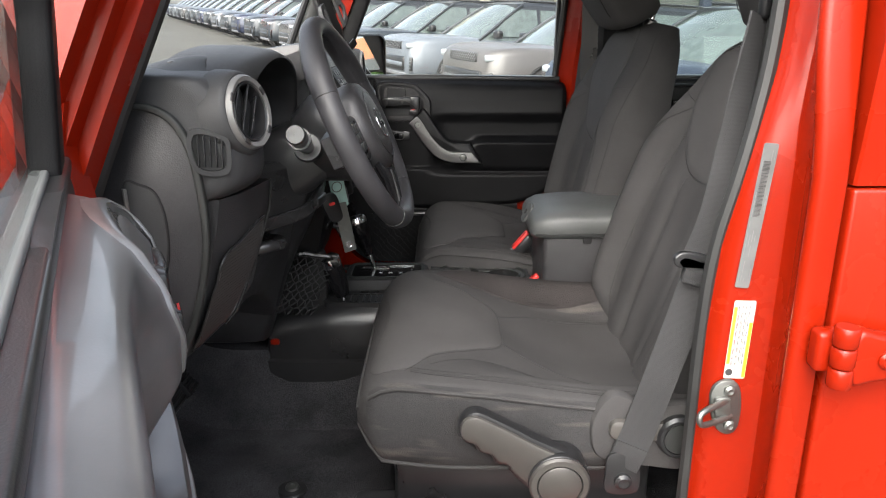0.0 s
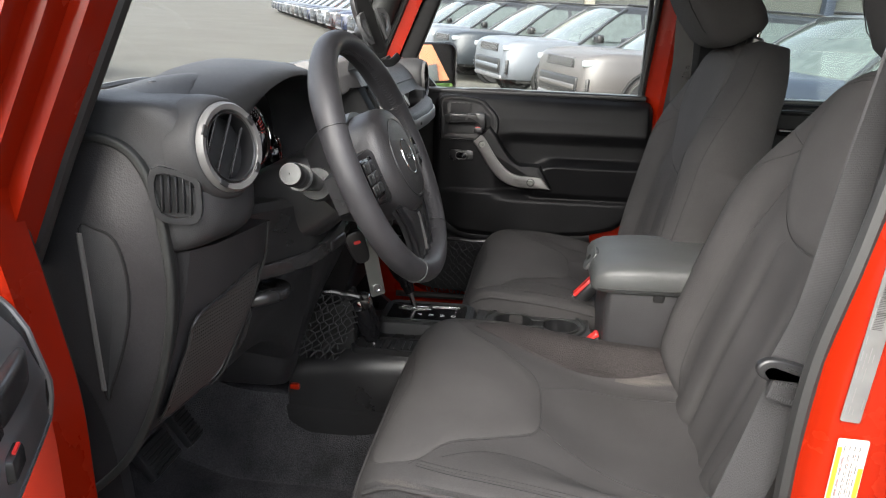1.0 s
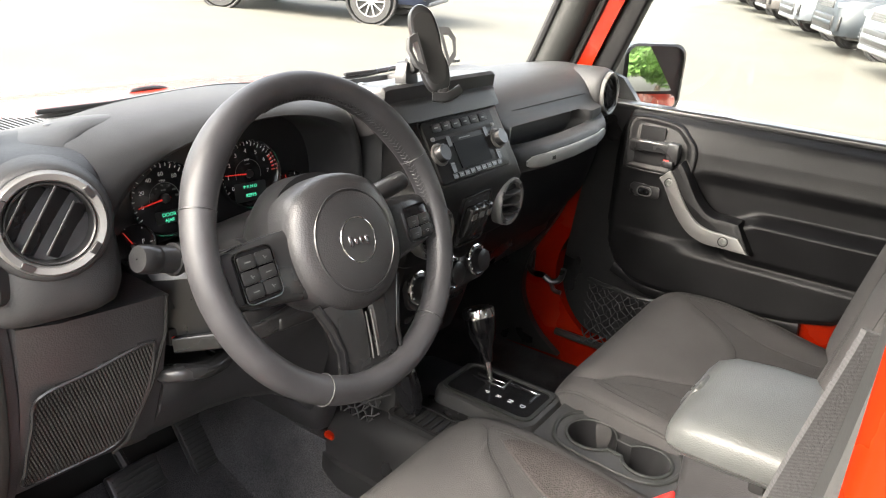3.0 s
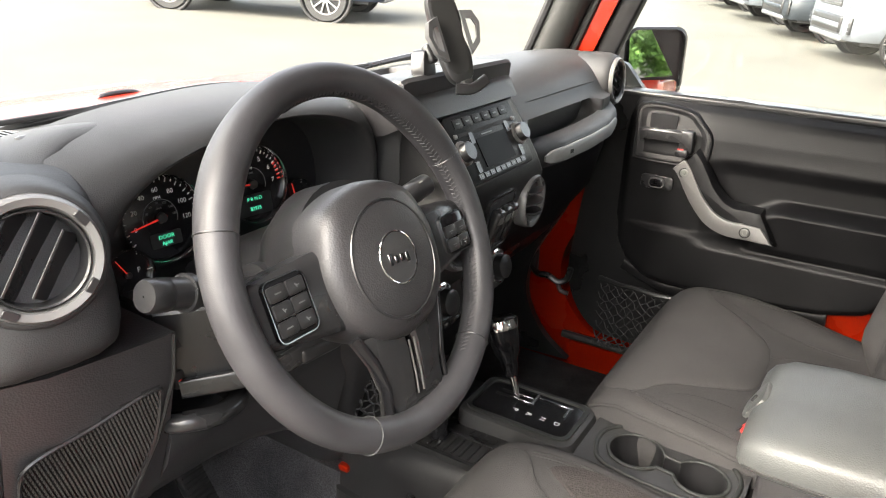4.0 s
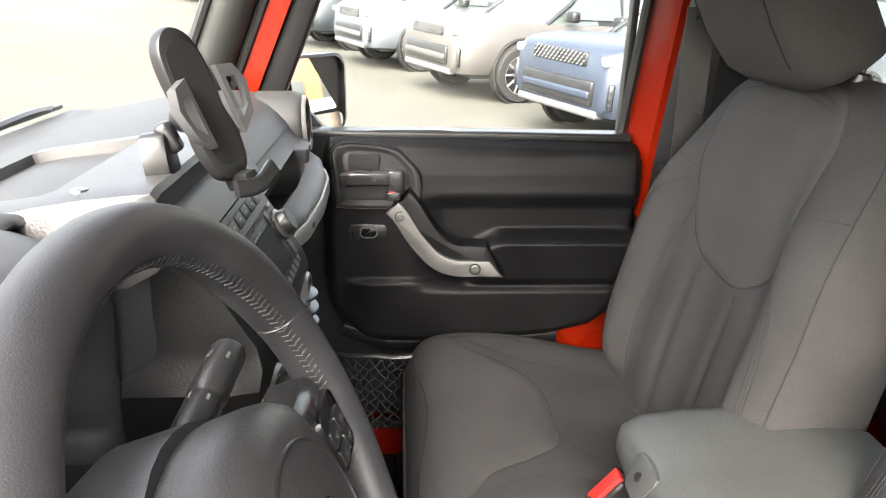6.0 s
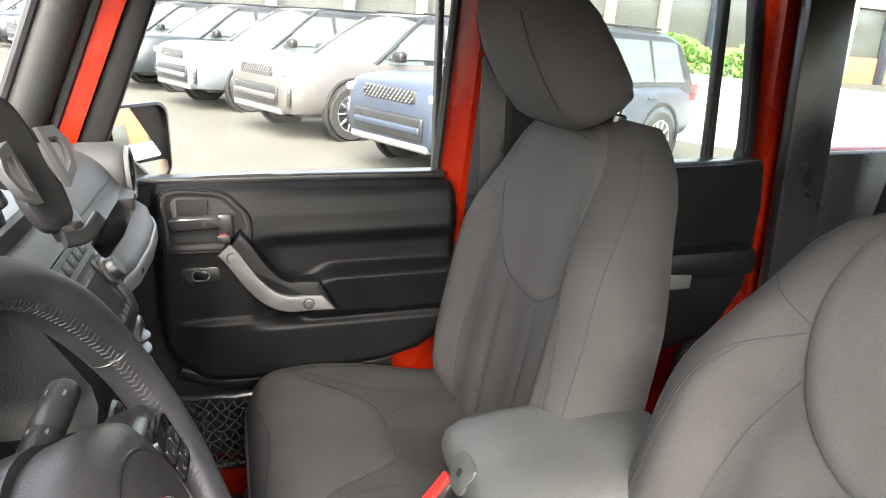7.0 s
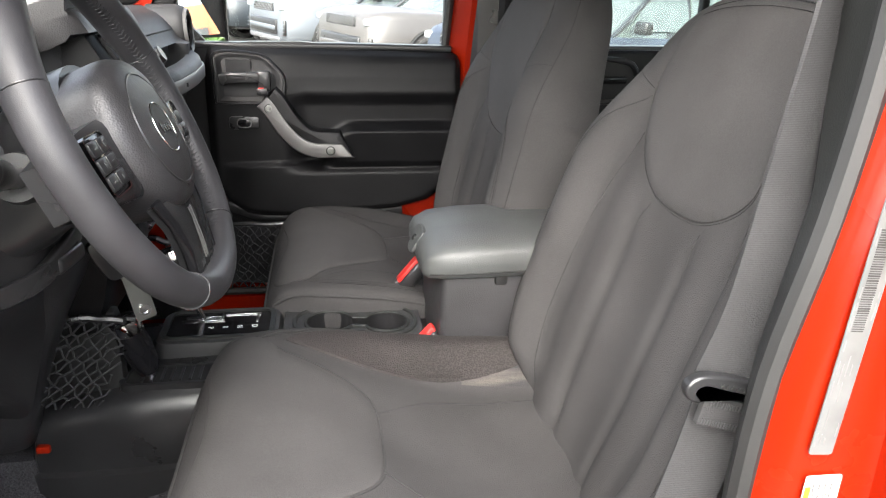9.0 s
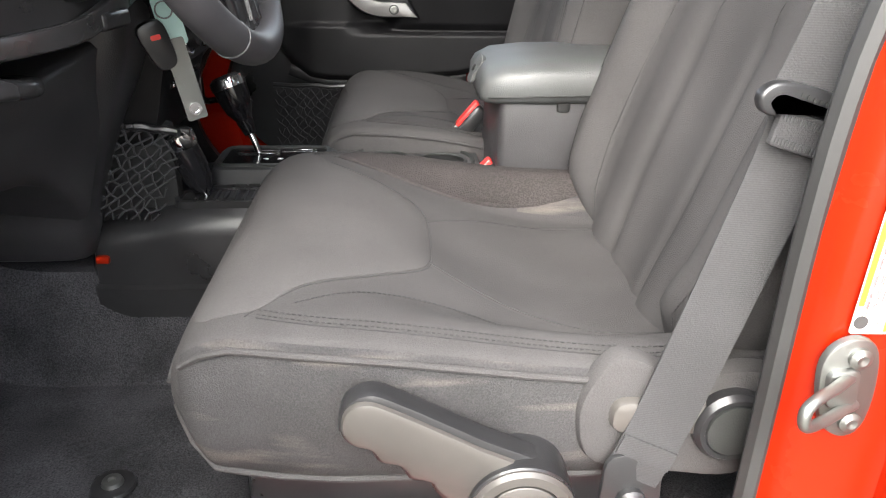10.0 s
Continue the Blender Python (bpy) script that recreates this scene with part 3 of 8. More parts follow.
# outside hinges of the driver-side rear door
for z in (1.180, 0.86):
    at = Matrix.Translation((0.461, 0.757, z + 0.015)) @ Matrix.Scale(0.84, 4)
    h = part("hinge", prism(smooth2([(0.0, -0.035), (0.03, -0.034), (0.075, -0.026), (0.105, -0.022), (0.115, -0.010), (0.115, 0.010), (0.105, 0.022), (0.075, 0.026), (0.03, 0.034), (0.0, 0.035)], 4), 0.024, at @ axes((0, 0, 0), (1, 0, 0), (0, 0, 1), (0, -1, 0)), 0.007, 3), M_RED, rear_l, "red painted outside hinge")
    for k_ in (-1, 0, 1):
        part("hinge_knuckle", lathe([(0.001, -0.014), (0.0145, -0.014), (0.0165, -0.011), (0.0165, 0.011), (0.0145, 0.014), (0.001, 0.014)], at @ Matrix.Translation((-0.012, -0.014, 0.030 * k_)), 18), M_RED, h)
    part("post_leaf", moved(box((-0.022, 0.012, 0.0), (0.04, 0.03, 0.060), 0.008, 3), at), M_RED, h)
    part("bolt", lathe([(0.001, 0), (0.013, 0), (0.013, 0.004), (0.010, 0.007), (0.006, 0.007), (0.005, 0.003), (0.001, 0.003)], at @ facing((0.042, -0.024, 0), (0, -1, 0)), 18), M_RED, h)


def wing_mirror(name, m):
    """Black door mirror; local x outwards, y rearwards (glass side), z up."""
    mir = thing(name, "black plastic wing mirror with two mirror panes", "wing mirror")
    sh = lambda f, d: [Vector((x * f, d, z * f)) for x, z in rrect(0.170, 0.168, 0.032, 5)]
    part("housing", moved(loft([sh(0.5, -0.085), sh(0.85, -0.07), sh(1.0, -0.03), sh(1.0, 0.0), sh(0.93, 0.002), sh(0.93, -0.008)]), m), M_BLACK, mir)
    part("mirror_glass", moved(prism(rrect(0.150, 0.110, 0.022, 4, 0, 0.022), 0.003, Matrix.Rotation(radians(-7), 4, "Z") @ Matrix.Rotation(radians(5), 4, "X") @ axes((0, -0.006, 0), (1, 0, 0), (0, 0, 1), (0, 1, 0))), m), M_MIRROR, mir, "mirror pane reflecting the lot")
    part("spot_mirror", moved(prism(rrect(0.140, 0.034, 0.014, 4, 0, -0.057), 0.003, axes((0, -0.004, 0), (1, 0, 0), (0, 0, 1), (0, 1, 0)) @ Matrix.Rotation(radians(-4), 4, "X")), m), M_MIRROR, mir)
    part("mirror_foot", moved(box((-0.09, -0.04, -0.06), (0.10, 0.05, 0.040), 0.012), m), M_BLACK, mir)
    return mir


wing_mirror("wing_mirror", axes((-0.25, 2.512, 1.445), (0.64, 0.77, 0), (0.77, -0.64, 0.0), (0, 0, 1)))

# check strap of the passenger door
ck = thing("door_check", "black steel door check arm by the hinge post", "door check")
part("check_arm", tube(smooth_path([(-0.425, 2.27, 0.965), (-0.40, 2.262, 0.945), (-0.37, 2.258, 0.948), (-0.345, 2.262, 0.935), (-0.325, 2.27, 0.945), (-0.318, 2.272, 0.975)], 5), 0.008, 8), M_BLACK, ck)
part("check_plate", box((-0.415, 2.272, 0.975), (0.02, 0.02, 0.06), 0.005), M_BLACK, ck)
part("check_hook", tube(smooth_path([(-0.345, 2.262, 0.935), (-0.335, 2.26, 0.915), (-0.315, 2.262, 0.912)], 4), 0.006, 8), M_BLACK, ck)


# ---- the vehicle's shell ----
shell = thing("off_road_vehicle", "bright red off-road vehicle with a black hard top", "car")


def pillar_edge(z, s):
    """Where the middle pillar's front edge stands at height z."""
    if s < 0:
        return 0.316 + 0.078 * (z - 0.93)
    return float(np.interp(z, [0.90, 1.17, 1.28, 1.39, 1.50, 1.58, 1.70, 1.86], [0.350, 0.350, 0.357, 0.379, 0.404, 0.414, 0.424, 0.428]))


def pillar_b(z, y0, s):
    """Plan of the middle pillar at height z; y0 outer face, s +1 when the inside lies towards +y."""
    xl = pillar_edge(z, s)
    Y = lambda d: y0 + s * d
    lean = 0.10 * max(0.0, z - 1.40)
    if s > 0:
        c = 0.409 - 0.011 * sstep(1.38, 1.56, z)      # outer corner of the step
        e = max(0.424, xl + 0.026)
        pts = [(xl, 0.116), (xl + 0.005, 0.104), (xl + 0.011, 0.096), (xl + 0.017, 0.0925), (e - 0.008, 0.088), (e, 0.083), (e + 0.001, 0.074), (c + 0.012, 0.030), (c + 0.002, 0.013),
               (c + 0.002, 0.007), (c + 0.006, 0.002), (c + 0.012, 0.0), (0.4425, 0.0), (0.4465, 0.003), (0.4475, 0.010), (0.4475, 0.05), (0.490, 0.055), (0.490, 0.165), (max(xl + 0.045, 0.44), 0.165), (xl + 0.02, 0.12)]
        return [Vector((x, Y(d + lean), z)) for x, d in pts]
    pts = [(xl, 0.116), (xl + 0.006, 0.104), (xl + 0.014, 0.096), (xl + 0.04, 0.092), (0.425 - 0.030, 0.090), (0.440 - 0.030, 0.070), (0.449 - 0.030, 0.02),
           (0.452 - 0.015, 0.004), (0.460, 0.0), (0.462, 0.03), (0.490, 0.034), (0.490, 0.165), (xl + 0.045, 0.165), (xl + 0.02, 0.12)]
    return [Vector((x, Y(d + lean), z)) for x, d in pts]


for s, y0, name in ((1, 0.782, "driver"), (-1, mirror_y(0.782), "passenger")):
    secs = [pillar_b(z, y0, s) for z in (0.50, 0.75, 0.93, 1.1, 1.17, 1.22, 1.28, 1.34, 1.39, 1.44, 1.50, 1.55, 1.60, 1.70, 1.8, 1.86)]
    part("b_pillar", loft(secs), M_RED, shell, sharp=50)
    # grey inner trim and the rubber seal on its edge
    trim, seal = [], []
    for z in (0.80, 1.0, 1.17, 1.28, 1.39, 1.50, 1.60, 1.70, 1.8):
        xl = pillar_edge(z, s)
        lean = 0.10 * max(0.0, z - 1.40)
        Y = lambda d: y0 + s * (d + lean)
        o = 0.0 if s > 0 else 0.040
        deep = 0.036 * sstep(1.36, 1.50, z) if s > 0 else 0.0     # the trim widens inwards above the seat
        trim.append([Vector(p) for p in ((xl - 0.002 + o, Y(0.118 + 0.3 * o), z), (xl + 0.006 + o, Y(0.150), z), (xl + 0.010 + o, Y(0.152 + deep), z), (xl + 0.04 + o, Y(0.20 + 0.3 * deep), z), (max(0.47, xl + 0.055), Y(0.235), z), (0.53, Y(0.235), z), (0.53, Y(0.167), z), (xl + 0.018 + o, Y(0.121 + 0.3 * o), z))])
        seal.append(Vector((xl - 0.001 - (0.006 * sstep(1.40, 1.56, z) if s > 0 else 0.0), Y(0.120), z)))
    part("pillar_trim", loft(trim), M_PILLAR if s > 0 else M_BLACK, shell, "dark moulded pillar trim")
    part("door_seal", tube(smooth_path(seal, 4), 0.010, 8, up=(0, 1, 0)), M_SEAL, shell, "grey rubber door seal")

# windscreen pillars, red outside with grey trim inside
for s, y0 in ((1, 0.80), (-1, mirror_y(0.80))):
    secs, trim, seal = [], [], []
    o = 0.0 if s > 0 else 0.045
    for z in (1.30, 1.44, 1.6, 1.78, 1.86):
        x = -0.335 + 0.45 * (z - 1.582)
        lean = 0.10 * max(0, z - 1.40)
        Y = lambda d: y0 + s * (d + lean)
        secs.append([Vector(p) for p in ((x - 0.10, Y(0.0), z), (x - 0.045, Y(0.0), z), (x - 0.043, Y(0.028), z), (x - 0.027, Y(0.030), z), (x - 0.025, Y(0.058), z), (x - 0.007 + o, Y(0.060), z), (x - 0.002 + o, Y(0.105), z), (x - 0.10, Y(0.105), z))])
        trim.append([Vector(p) for p in ((x - 0.012, Y(0.107), z), (x - 0.018, Y(0.140), z), (x - 0.05, Y(0.165), z), (x - 0.09, Y(0.160), z), (x - 0.10, Y(0.107), z))])
        seal.append(Vector((x - 0.004, Y(0.107), z)))
    part("windscreen_pillar", loft(secs), M_RED, shell)
    part("pillar_trim", loft(trim), M_PILLAR, shell, "dark grey windscreen pillar trim", sharp=85)
    part("trim_edge", tube([Vector((t_[3].x, t_[3].y, t_[3].z)) for t_ in trim[1:]], 0.010, 8, up=(0, 1, 0)), M_BLACK, shell)
    part("trim_bolt", lathe([(0.001, 0), (0.012, 0), (0.011, 0.003), (0.006, 0.003), (0.005, 0.001), (0.001, 0.001)], facing((trim[3][1] + trim[3][2]) / 2 + Vector((0.004, s * 0.002, 0.0)), (0.75, s * 0.6, -0.2)), 18), M_BLACK, shell)
    part("door_seal", tube(seal, 0.009, 8, up=(0, 1, 0)), M_SEAL, shell, "black rubber seal along the windscreen pillar")
    # front post below the window line, with a curved rear edge
    edge = smooth2([(-0.425, 1.47), (-0.436, 1.40), (-0.418, 1.30), (-0.398, 1.18), (-0.395, 1.05), (-0.388, 0.93), (-0.37, 0.83), (-0.31, 0.765)] if s > 0 else [(-0.36, 1.47), (-0.268, 1.38), (-0.263, 1.30), (-0.274, 1.19), (-0.330, 1.06), (-0.356, 0.995), (-0.358, 0.927), (-0.329, 0.858), (-0.27, 0.80), (-0.20, 0.785)], 5, False)
    outline = edge + [(-0.31, 0.60), (-0.62, 0.60), (-0.62, 1.34), (-0.50, 1.42)]
    m = axes((0, y0 + s * 0.075, 0), (1, 0, 0), (0, 0, 1), (0, -1, 0))
    bm = prism(outline, 0.05, m)
    part("front_post", bm, M_RED, shell)
    part("post_seal", sweep([(x - 0.012, y0 + s * 0.082, z) for x, z in edge[2:]], circle(0.006, 8), up=(0, 1, 0)), M_SEAL, shell)
    # rocker sill
    part("rocker_sill", box((0.06, y0 + s * 0.075, 0.70), (0.76, 0.13, 0.15), 0.02), M_RED, shell, "red painted rocker sill")
    part("sill_flange", box((0.02, y0 + s * 0.128, 0.775), (0.66, 0.028, 0.022), 0.006), M_RED, shell)
    part("sill_seal", tube([(-0.33, y0 + s * 0.148, 0.785), (0.33, y0 + s * 0.148, 0.785)], 0.010, 8), M_SEAL, shell)

# floor with carpet, tunnel under the console, firewall
floor_bm = bmesh.new()
bmesh.ops.create_grid(floor_bm, x_segments=60, y_segments=40, size=0.5, matrix=Matrix.Translation((0.45, CENTRE, FLOOR)) @ Matrix.Diagonal((2.3, 1.36, 1, 1)))
for v in floor_bm.verts:
    x = v.co.x
    d = abs(v.co.y - CENTRE)
    v.co.z += 0.004 * noise.noise(v.co * 9) + 0.16 * max(0, min(1, (0.19 - d) / 0.05)) + 0.35 * max(0, -x - 0.50) ** 1.0
part("floor_carpet", floor_bm, M_CARPET, shell, "black worn floor carpet")
part("firewall", box((-0.74, CENTRE, 0.98), (0.04, 1.42, 0.72), 0.01), M_DARK, shell)
part("floor_pan", box((0.75, CENTRE, FLOOR - 0.05), (3.0, 1.40, 0.06), 0.01), M_BLACK, shell)
for y, rear_ in ((0.965, [(-0.42, 0.72), (-0.405, 0.9), (-0.42, 1.1), (-0.47, 1.2)]), (mirror_y(0.965), [(-0.30, 0.735), (-0.372, 0.79), (-0.420, 0.874), (-0.422, 0.95), (-0.400, 1.018), (-0.345, 1.12), (-0.312, 1.22), (-0.298, 1.32)])):
    part("kick_panel", prism([(-0.72, 0.72)] + smooth2(rear_, 4, False) + [(-0.72, rear_[-1][1])], 0.02, axes((0, y, 0), (1, 0, 0), (0, 0, 1), (0, -1, 0))), M_BLACK, shell)

# roof, header, roll bar, rear end
roof = prism(rrect(1.58, 1.40, 0.08, 5, 1.29, CENTRE), 0.05, Matrix.Translation((0, 0, 1.845)), 0.02)
part("roof", roof, M_ROOF, shell, "grey lined rear hard top roof")
for y_ in (1.95, mirror_y(1.95)):
    part("roof_panel", prism(rrect(0.72, 0.655, 0.06, 5, 0.14, y_), 0.05, Matrix.Translation((0, 0, 1.845)), 0.02), M_ROOF, shell, "lift-off hard top panel")
part("windscreen_header", box((-0.26, CENTRE, 1.835), (0.10, 1.36, 0.07), 0.02), M_PILLAR, shell, "grey padded windscreen header")
bar = smooth_path([(0.47, 0.99, 1.62), (0.48, 1.02, 1.76), (0.49, 1.12, 1.815), (0.49, CENTRE, 1.82), (0.49, mirror_y(1.12), 1.815), (0.48, mirror_y(1.02), 1.76), (0.47, mirror_y(0.99), 1.62)], 8)
part("roll_bar", tube(bar, 0.032, 12), M_BLACK, shell, "black padded roll bar")
for y in (1.03, mirror_y(1.03)):
    part("roof_rail", tube([(-0.24, y, 1.815), (0.5, y, 1.82), (1.9, y, 1.80)], 0.030, 10), M_BLACK, shell)
part("tailgate", box((2.05, CENTRE, 1.05), (0.06, 1.42, 0.76), 0.02), M_BLACK, shell)
part("rear_glass", box((2.03, CENTRE, 1.63), (0.006, 1.25, 0.40), 0.002), M_TINT, shell).visible_shadow = False
for s, y0 in ((1, 0.80), (-1, mirror_y(0.80))):
    Y = lambda d: y0 + s * d
    # rear corner post and quarter panel
    part("rear_post", prism([(1.165, 0.60), (1.185, 1.0), (1.170, 1.40), (1.175, 1.86), (1.30, 1.86), (1.30, 0.60)], 0.10, axes((0, Y(0.12), 0), (1, 0, 0), (0, 0, 1), (0, -s, 0))), M_RED, shell)
    part("rear_quarter", box((1.67, Y(0.06), 1.0), (0.76, 0.10, 0.84), 0.02), M_RED, shell)
    part("quarter_trim", box((1.68, Y(0.135), 0.99), (0.74, 0.04, 0.86), 0.015), M_BLACK, shell, "black inner trim of the rear corner")
    part("rear_post_trim", box((1.25, Y(0.16), 1.45), (0.13, 0.04, 0.80), 0.015), M_BLACK, shell)
    part("quarter_glass", box((1.67, Y(0.10), 1.62), (0.68, 0.006, 0.38), 0.002), M_TINT, shell).visible_shadow = False
    part("rear_sill", box((0.80, Y(0.10), 0.72), (0.80, 0.16, 0.24), 0.02), M_RED, shell)
    part("wheel_house", box((1.6, Y(0.22), 0.9), (0.8, 0.24, 0.36), 0.06), M_CARPET, shell)

# windscreen glass and cowl, bonnet, wipers


secs = []
for z in (1.42, 1.55, 1.70, 1.84):
    row = []
    for i in range(13):
        v = i / 12 * 2 - 1
        row.append(Vector((-0.48 + 0.42 * (z - 1.44) - 0.11 * (1 - v * v), CENTRE + v * 0.70, z)))
    secs.append(row)
part("windscreen", loft(secs, closed=False), M_WINDSHIELD, shell, "clear laminated windscreen").visible_shadow = False
part("cowl", box((-0.68, CENTRE, 1.385), (0.22, 1.44, 0.05), 0.015), M_BLACK, shell, "black plastic cowl under the windscreen")
hood = []
for x, z, hw in ((-0.73, 1.432, 0.70), (-1.0, 1.419, 0.685), (-1.4, 1.354, 0.66), (-1.75, 1.267, 0.63), (-1.86, 1.222, 0.62)):
    top = [Vector((x, CENTRE + hw * t, z - 0.035 * abs(t) ** 3 + 0.018 * (abs(t) < 0.55))) for t in (-1, -0.97, -0.8, -0.6, -0.5, 0, 0.5, 0.6, 0.8, 0.97, 1)]
    hood.append([Vector((x, CENTRE - hw, z - 0.12))] + top + [Vector((x, CENTRE + hw, z - 0.12))])
part("bonnet", moved(loft(hood), Matrix.Translation((0, 0, -0.024))), M_RED, shell, "bright red painted bonnet")
part("front_end", box((-1.30, CENTRE, 0.95), (1.10, 1.30, 0.66), 0.05), M_BLACK, shell)
for s in (-1, 1):
    part("front_wing", box((-1.35, CENTRE + s * 0.76, 1.15), (1.05, 0.24, 0.05), 0.02), M_BLACK, shell, "black plastic wheel arch flare")
part("bonnet_loop", tube(smooth_path([(-0.955, 1.508, 1.385), (-0.955, 1.512, 1.412), (-0.955, 1.555, 1.418), (-0.955, 1.596, 1.412), (-0.955, 1.600, 1.385)], 5), 0.005, 8, up=(1, 0, 0)), M_BLACK, shell, "dark grey bonnet loop")
for y, n in ((1.15, 0), (1.78, 1)):
    arm = smooth_path([(-0.71, y, 1.425), (-0.66, y + 0.05, 1.452), (-0.65, y + 0.30, 1.468), (-0.655, y + 0.42, 1.463)], 6)
    part("wiper", join(tube(arm, 0.006, 6), box((-0.652, y + 0.24, 1.462), (0.008, 0.42, 0.008), 0.003)), M_BLACK, shell, "black windscreen wiper")


# ---- doors ----


# ---- seats ----
def patch(surface, outline, lift=0.003, rings=7, skirt=0.004):
    """A sheet of other cloth laid on a surface: the outline in the surface's own coordinates."""
    ca = sum(a for a, b in outline) / len(outline)
    cb = sum(b for a, b in outline) / len(outline)
    secs = [[surface(a, b, -skirt) for a, b in outline], [surface(a, b, lift * 0.4) for a, b in outline]]
    for i in range(rings):
        f = 1 - 0.02 - (i / (rings - 1)) * 0.94
        secs.append([surface(ca + (a - ca) * f, cb + (b - cb) * f, lift) for a, b in outline])
    return loft(secs)


def seam(surface, pts, r=0.0022, n=8, lift=0.0002, closed=False):
    r *= 0.42
    q = smooth2(pts, n, closed)
    return tube([surface(a, b, lift) for a, b in q], r, 6, closed)


def stitches(surface, pts, n=10, step=0.0052, long=0.0032, lift=0.0010, r=0.0006):
    """A row of single thread stitches along a line on a surface."""
    line = [surface(a, b, lift) for a, b in smooth2(pts, n, False)]
    out, run = [], 0.0
    verts, faces = [], []
    for p, q in zip(line, line[1:]):
        d = (q - p).length
        if d < 1e-6:
            continue
        t = (q - p) / d
        side = t.cross(Vector((0.3, 0.2, 0.9))).normalized()
        u = side.cross(t)
        while run < d:
            a, b = p + t * run, p + t * min(d + 0.004, run + long)
            k = len(verts)
            for c in (a, b):
                verts += [c + side * r, c + u * r, c - side * r, c - u * r]
            for j in range(4):
                faces.append((k + j, k + (j + 1) % 4, k + 4 + (j + 1) % 4, k + 4 + j))
            faces += [(k + 3, k + 2, k + 1, k), (k + 4, k + 5, k + 6, k + 7)]
            run += step
        run -= d
    return bm_of(verts, faces)


def front_seat(name, label, yc, side, dx=0.0, lean=22.0, back_x=0.335, head_tilt=-31, head_dx=0.0, bolster=0.030, drop=0.0, tip=0.555, sink=0.058):
    """side: +1 when the door lies towards -y (driver)."""
    st = thing(name, label, "car seat", group="front seats")
    hw0 = 0.275

    def hw(x):
        return hw0 - 0.022 * sstep(0.02, -0.14, x) - 0.040 * max(0.0, (-0.095 - x) / 0.042) ** 2.5 - 0.02 * sstep(0.28, 0.40, x)

    def top(x, v):
        z = 1.046 - drop - sink * sstep(-0.04, 0.30, x)
        z += bolster * sstep(0.58, 0.86, abs(v)) * sstep(-0.04, 0.30 if sink > 0.06 else 0.16, x)
        z -= 0.010 * sstep(0.5, 0.0, abs(v)) * sstep(0.02, 0.15, x)
        z -= 0.008 * abs(v) ** 12
        if x < -0.06:
            k = min(1.0, (-0.06 - x) / 0.078)
            z -= 0.085 * (1 - math.sqrt(max(0, 1 - k * k)))
        return z

    def cushion(x, v, lift=0.0):
        return Vector((x + dx, yc + v * hw(x), top(x, v) + lift))
    secs = []
    xs = [-0.137, -0.134, -0.127, -0.115, -0.095, -0.07, -0.03, 0.02, 0.07, 0.12, 0.18, 0.24, 0.30, 0.35, 0.39, 0.40]
    fine_xs = [x for a, b in zip(xs, xs[1:]) for x in (a, a + (b - a) / 3, a + (b - a) * 2 / 3)] + xs[-1:]
    for x in fine_xs:
        zb = 0.895 + 0.045 * sstep(-0.09, -0.137, x)
        row = [cushion(x, v) for v in [i / 28 - 1 for i in range(57)]]
        zl = row[0].z
        h = hw(x) + 0.004
        right = [Vector((x + dx, yc + h * k, zl + (zb - zl) * f)) for f, k in ((0.12, 1.01), (0.4, 1.02), (0.75, 1.01), (0.95, 0.985), (1.0, 0.96))]
        left = [Vector((p.x, 2 * yc - p.y, p.z)) for p in reversed(right)]
        secs.append(row + right + left)
    pad = part("seat_cushion", loft(secs), M_FABRIC, st, "charcoal cloth seat cushion with worn edges", sharp=60)
    pad.data.materials.append(M_WORN)
    for f in pad.data.polygons:
        if side > 0 and f.normal.y < -0.6:
            f.material_index = 1
    # raised front panel of lighter cloth, pointed towards the back
    front = smooth2([(-0.118, -0.78), (-0.10, 0.0), (-0.118, 0.78), (-0.06, 0.88), (-0.015, 0.66), (0.045, 0.50), (0.098, 0.30), (0.106, 0.0), (0.098, -0.30), (0.045, -0.50), (-0.015, -0.66), (-0.06, -0.88)], 5)
    if side > 0:
        inner_pad = smooth2([(-0.015, 0.80), (0.04, 0.905), (0.15, 0.93), (0.29, 0.93), (0.37, 0.90), (0.35, 0.76), (0.24, 0.66), (0.14, 0.61), (0.05, 0.66)], 5)
        part("bolster_panel", patch(cushion, inner_pad, 0.0030, 10), M_BOLSTER, st, "brownish black bolster cloth")
    part("cushion_insert", patch(cushion, front, 0.0025), M_INSERT, st, "smooth grey cloth insert")
    part("insert_seam", seam(cushion, [(-0.06, 0.90), (-0.015, 0.675), (0.045, 0.515), (0.10, 0.31), (0.109, 0.0), (0.10, -0.31), (0.045, -0.515), (-0.015, -0.675), (-0.06, -0.90)], 0.0016), M_GROOVE, st)
    for k in (-1, 1):
        line = [(0.105, 0.22 * k), (0.18, 0.42 * k), (0.27, 0.50 * k), (0.36, 0.54 * k)]
        part("bolster_seam", seam(cushion, line, 0.0018), M_GROOVE, st)
        edge = [(-0.05, 0.90 * k), (0.0, 0.915 * k), (0.15, 0.93 * k), (0.33, 0.95 * k)]
        part("edge_seam", seam(cushion, edge, 0.0022), M_GROOVE, st)
        for q_ in (0.985, 0.955):
            part("stitching", stitches(cushion, [(a, b * q_) for a, b in edge]), M_SEAM, st)
        arc = [(-0.02, 0.80 * k), (0.04, 0.66 * k), (0.12, 0.60 * k), (0.22, 0.66 * k), (0.34, 0.78 * k)]
        part("stitching", stitches(cushion, arc), M_SEAM, st)
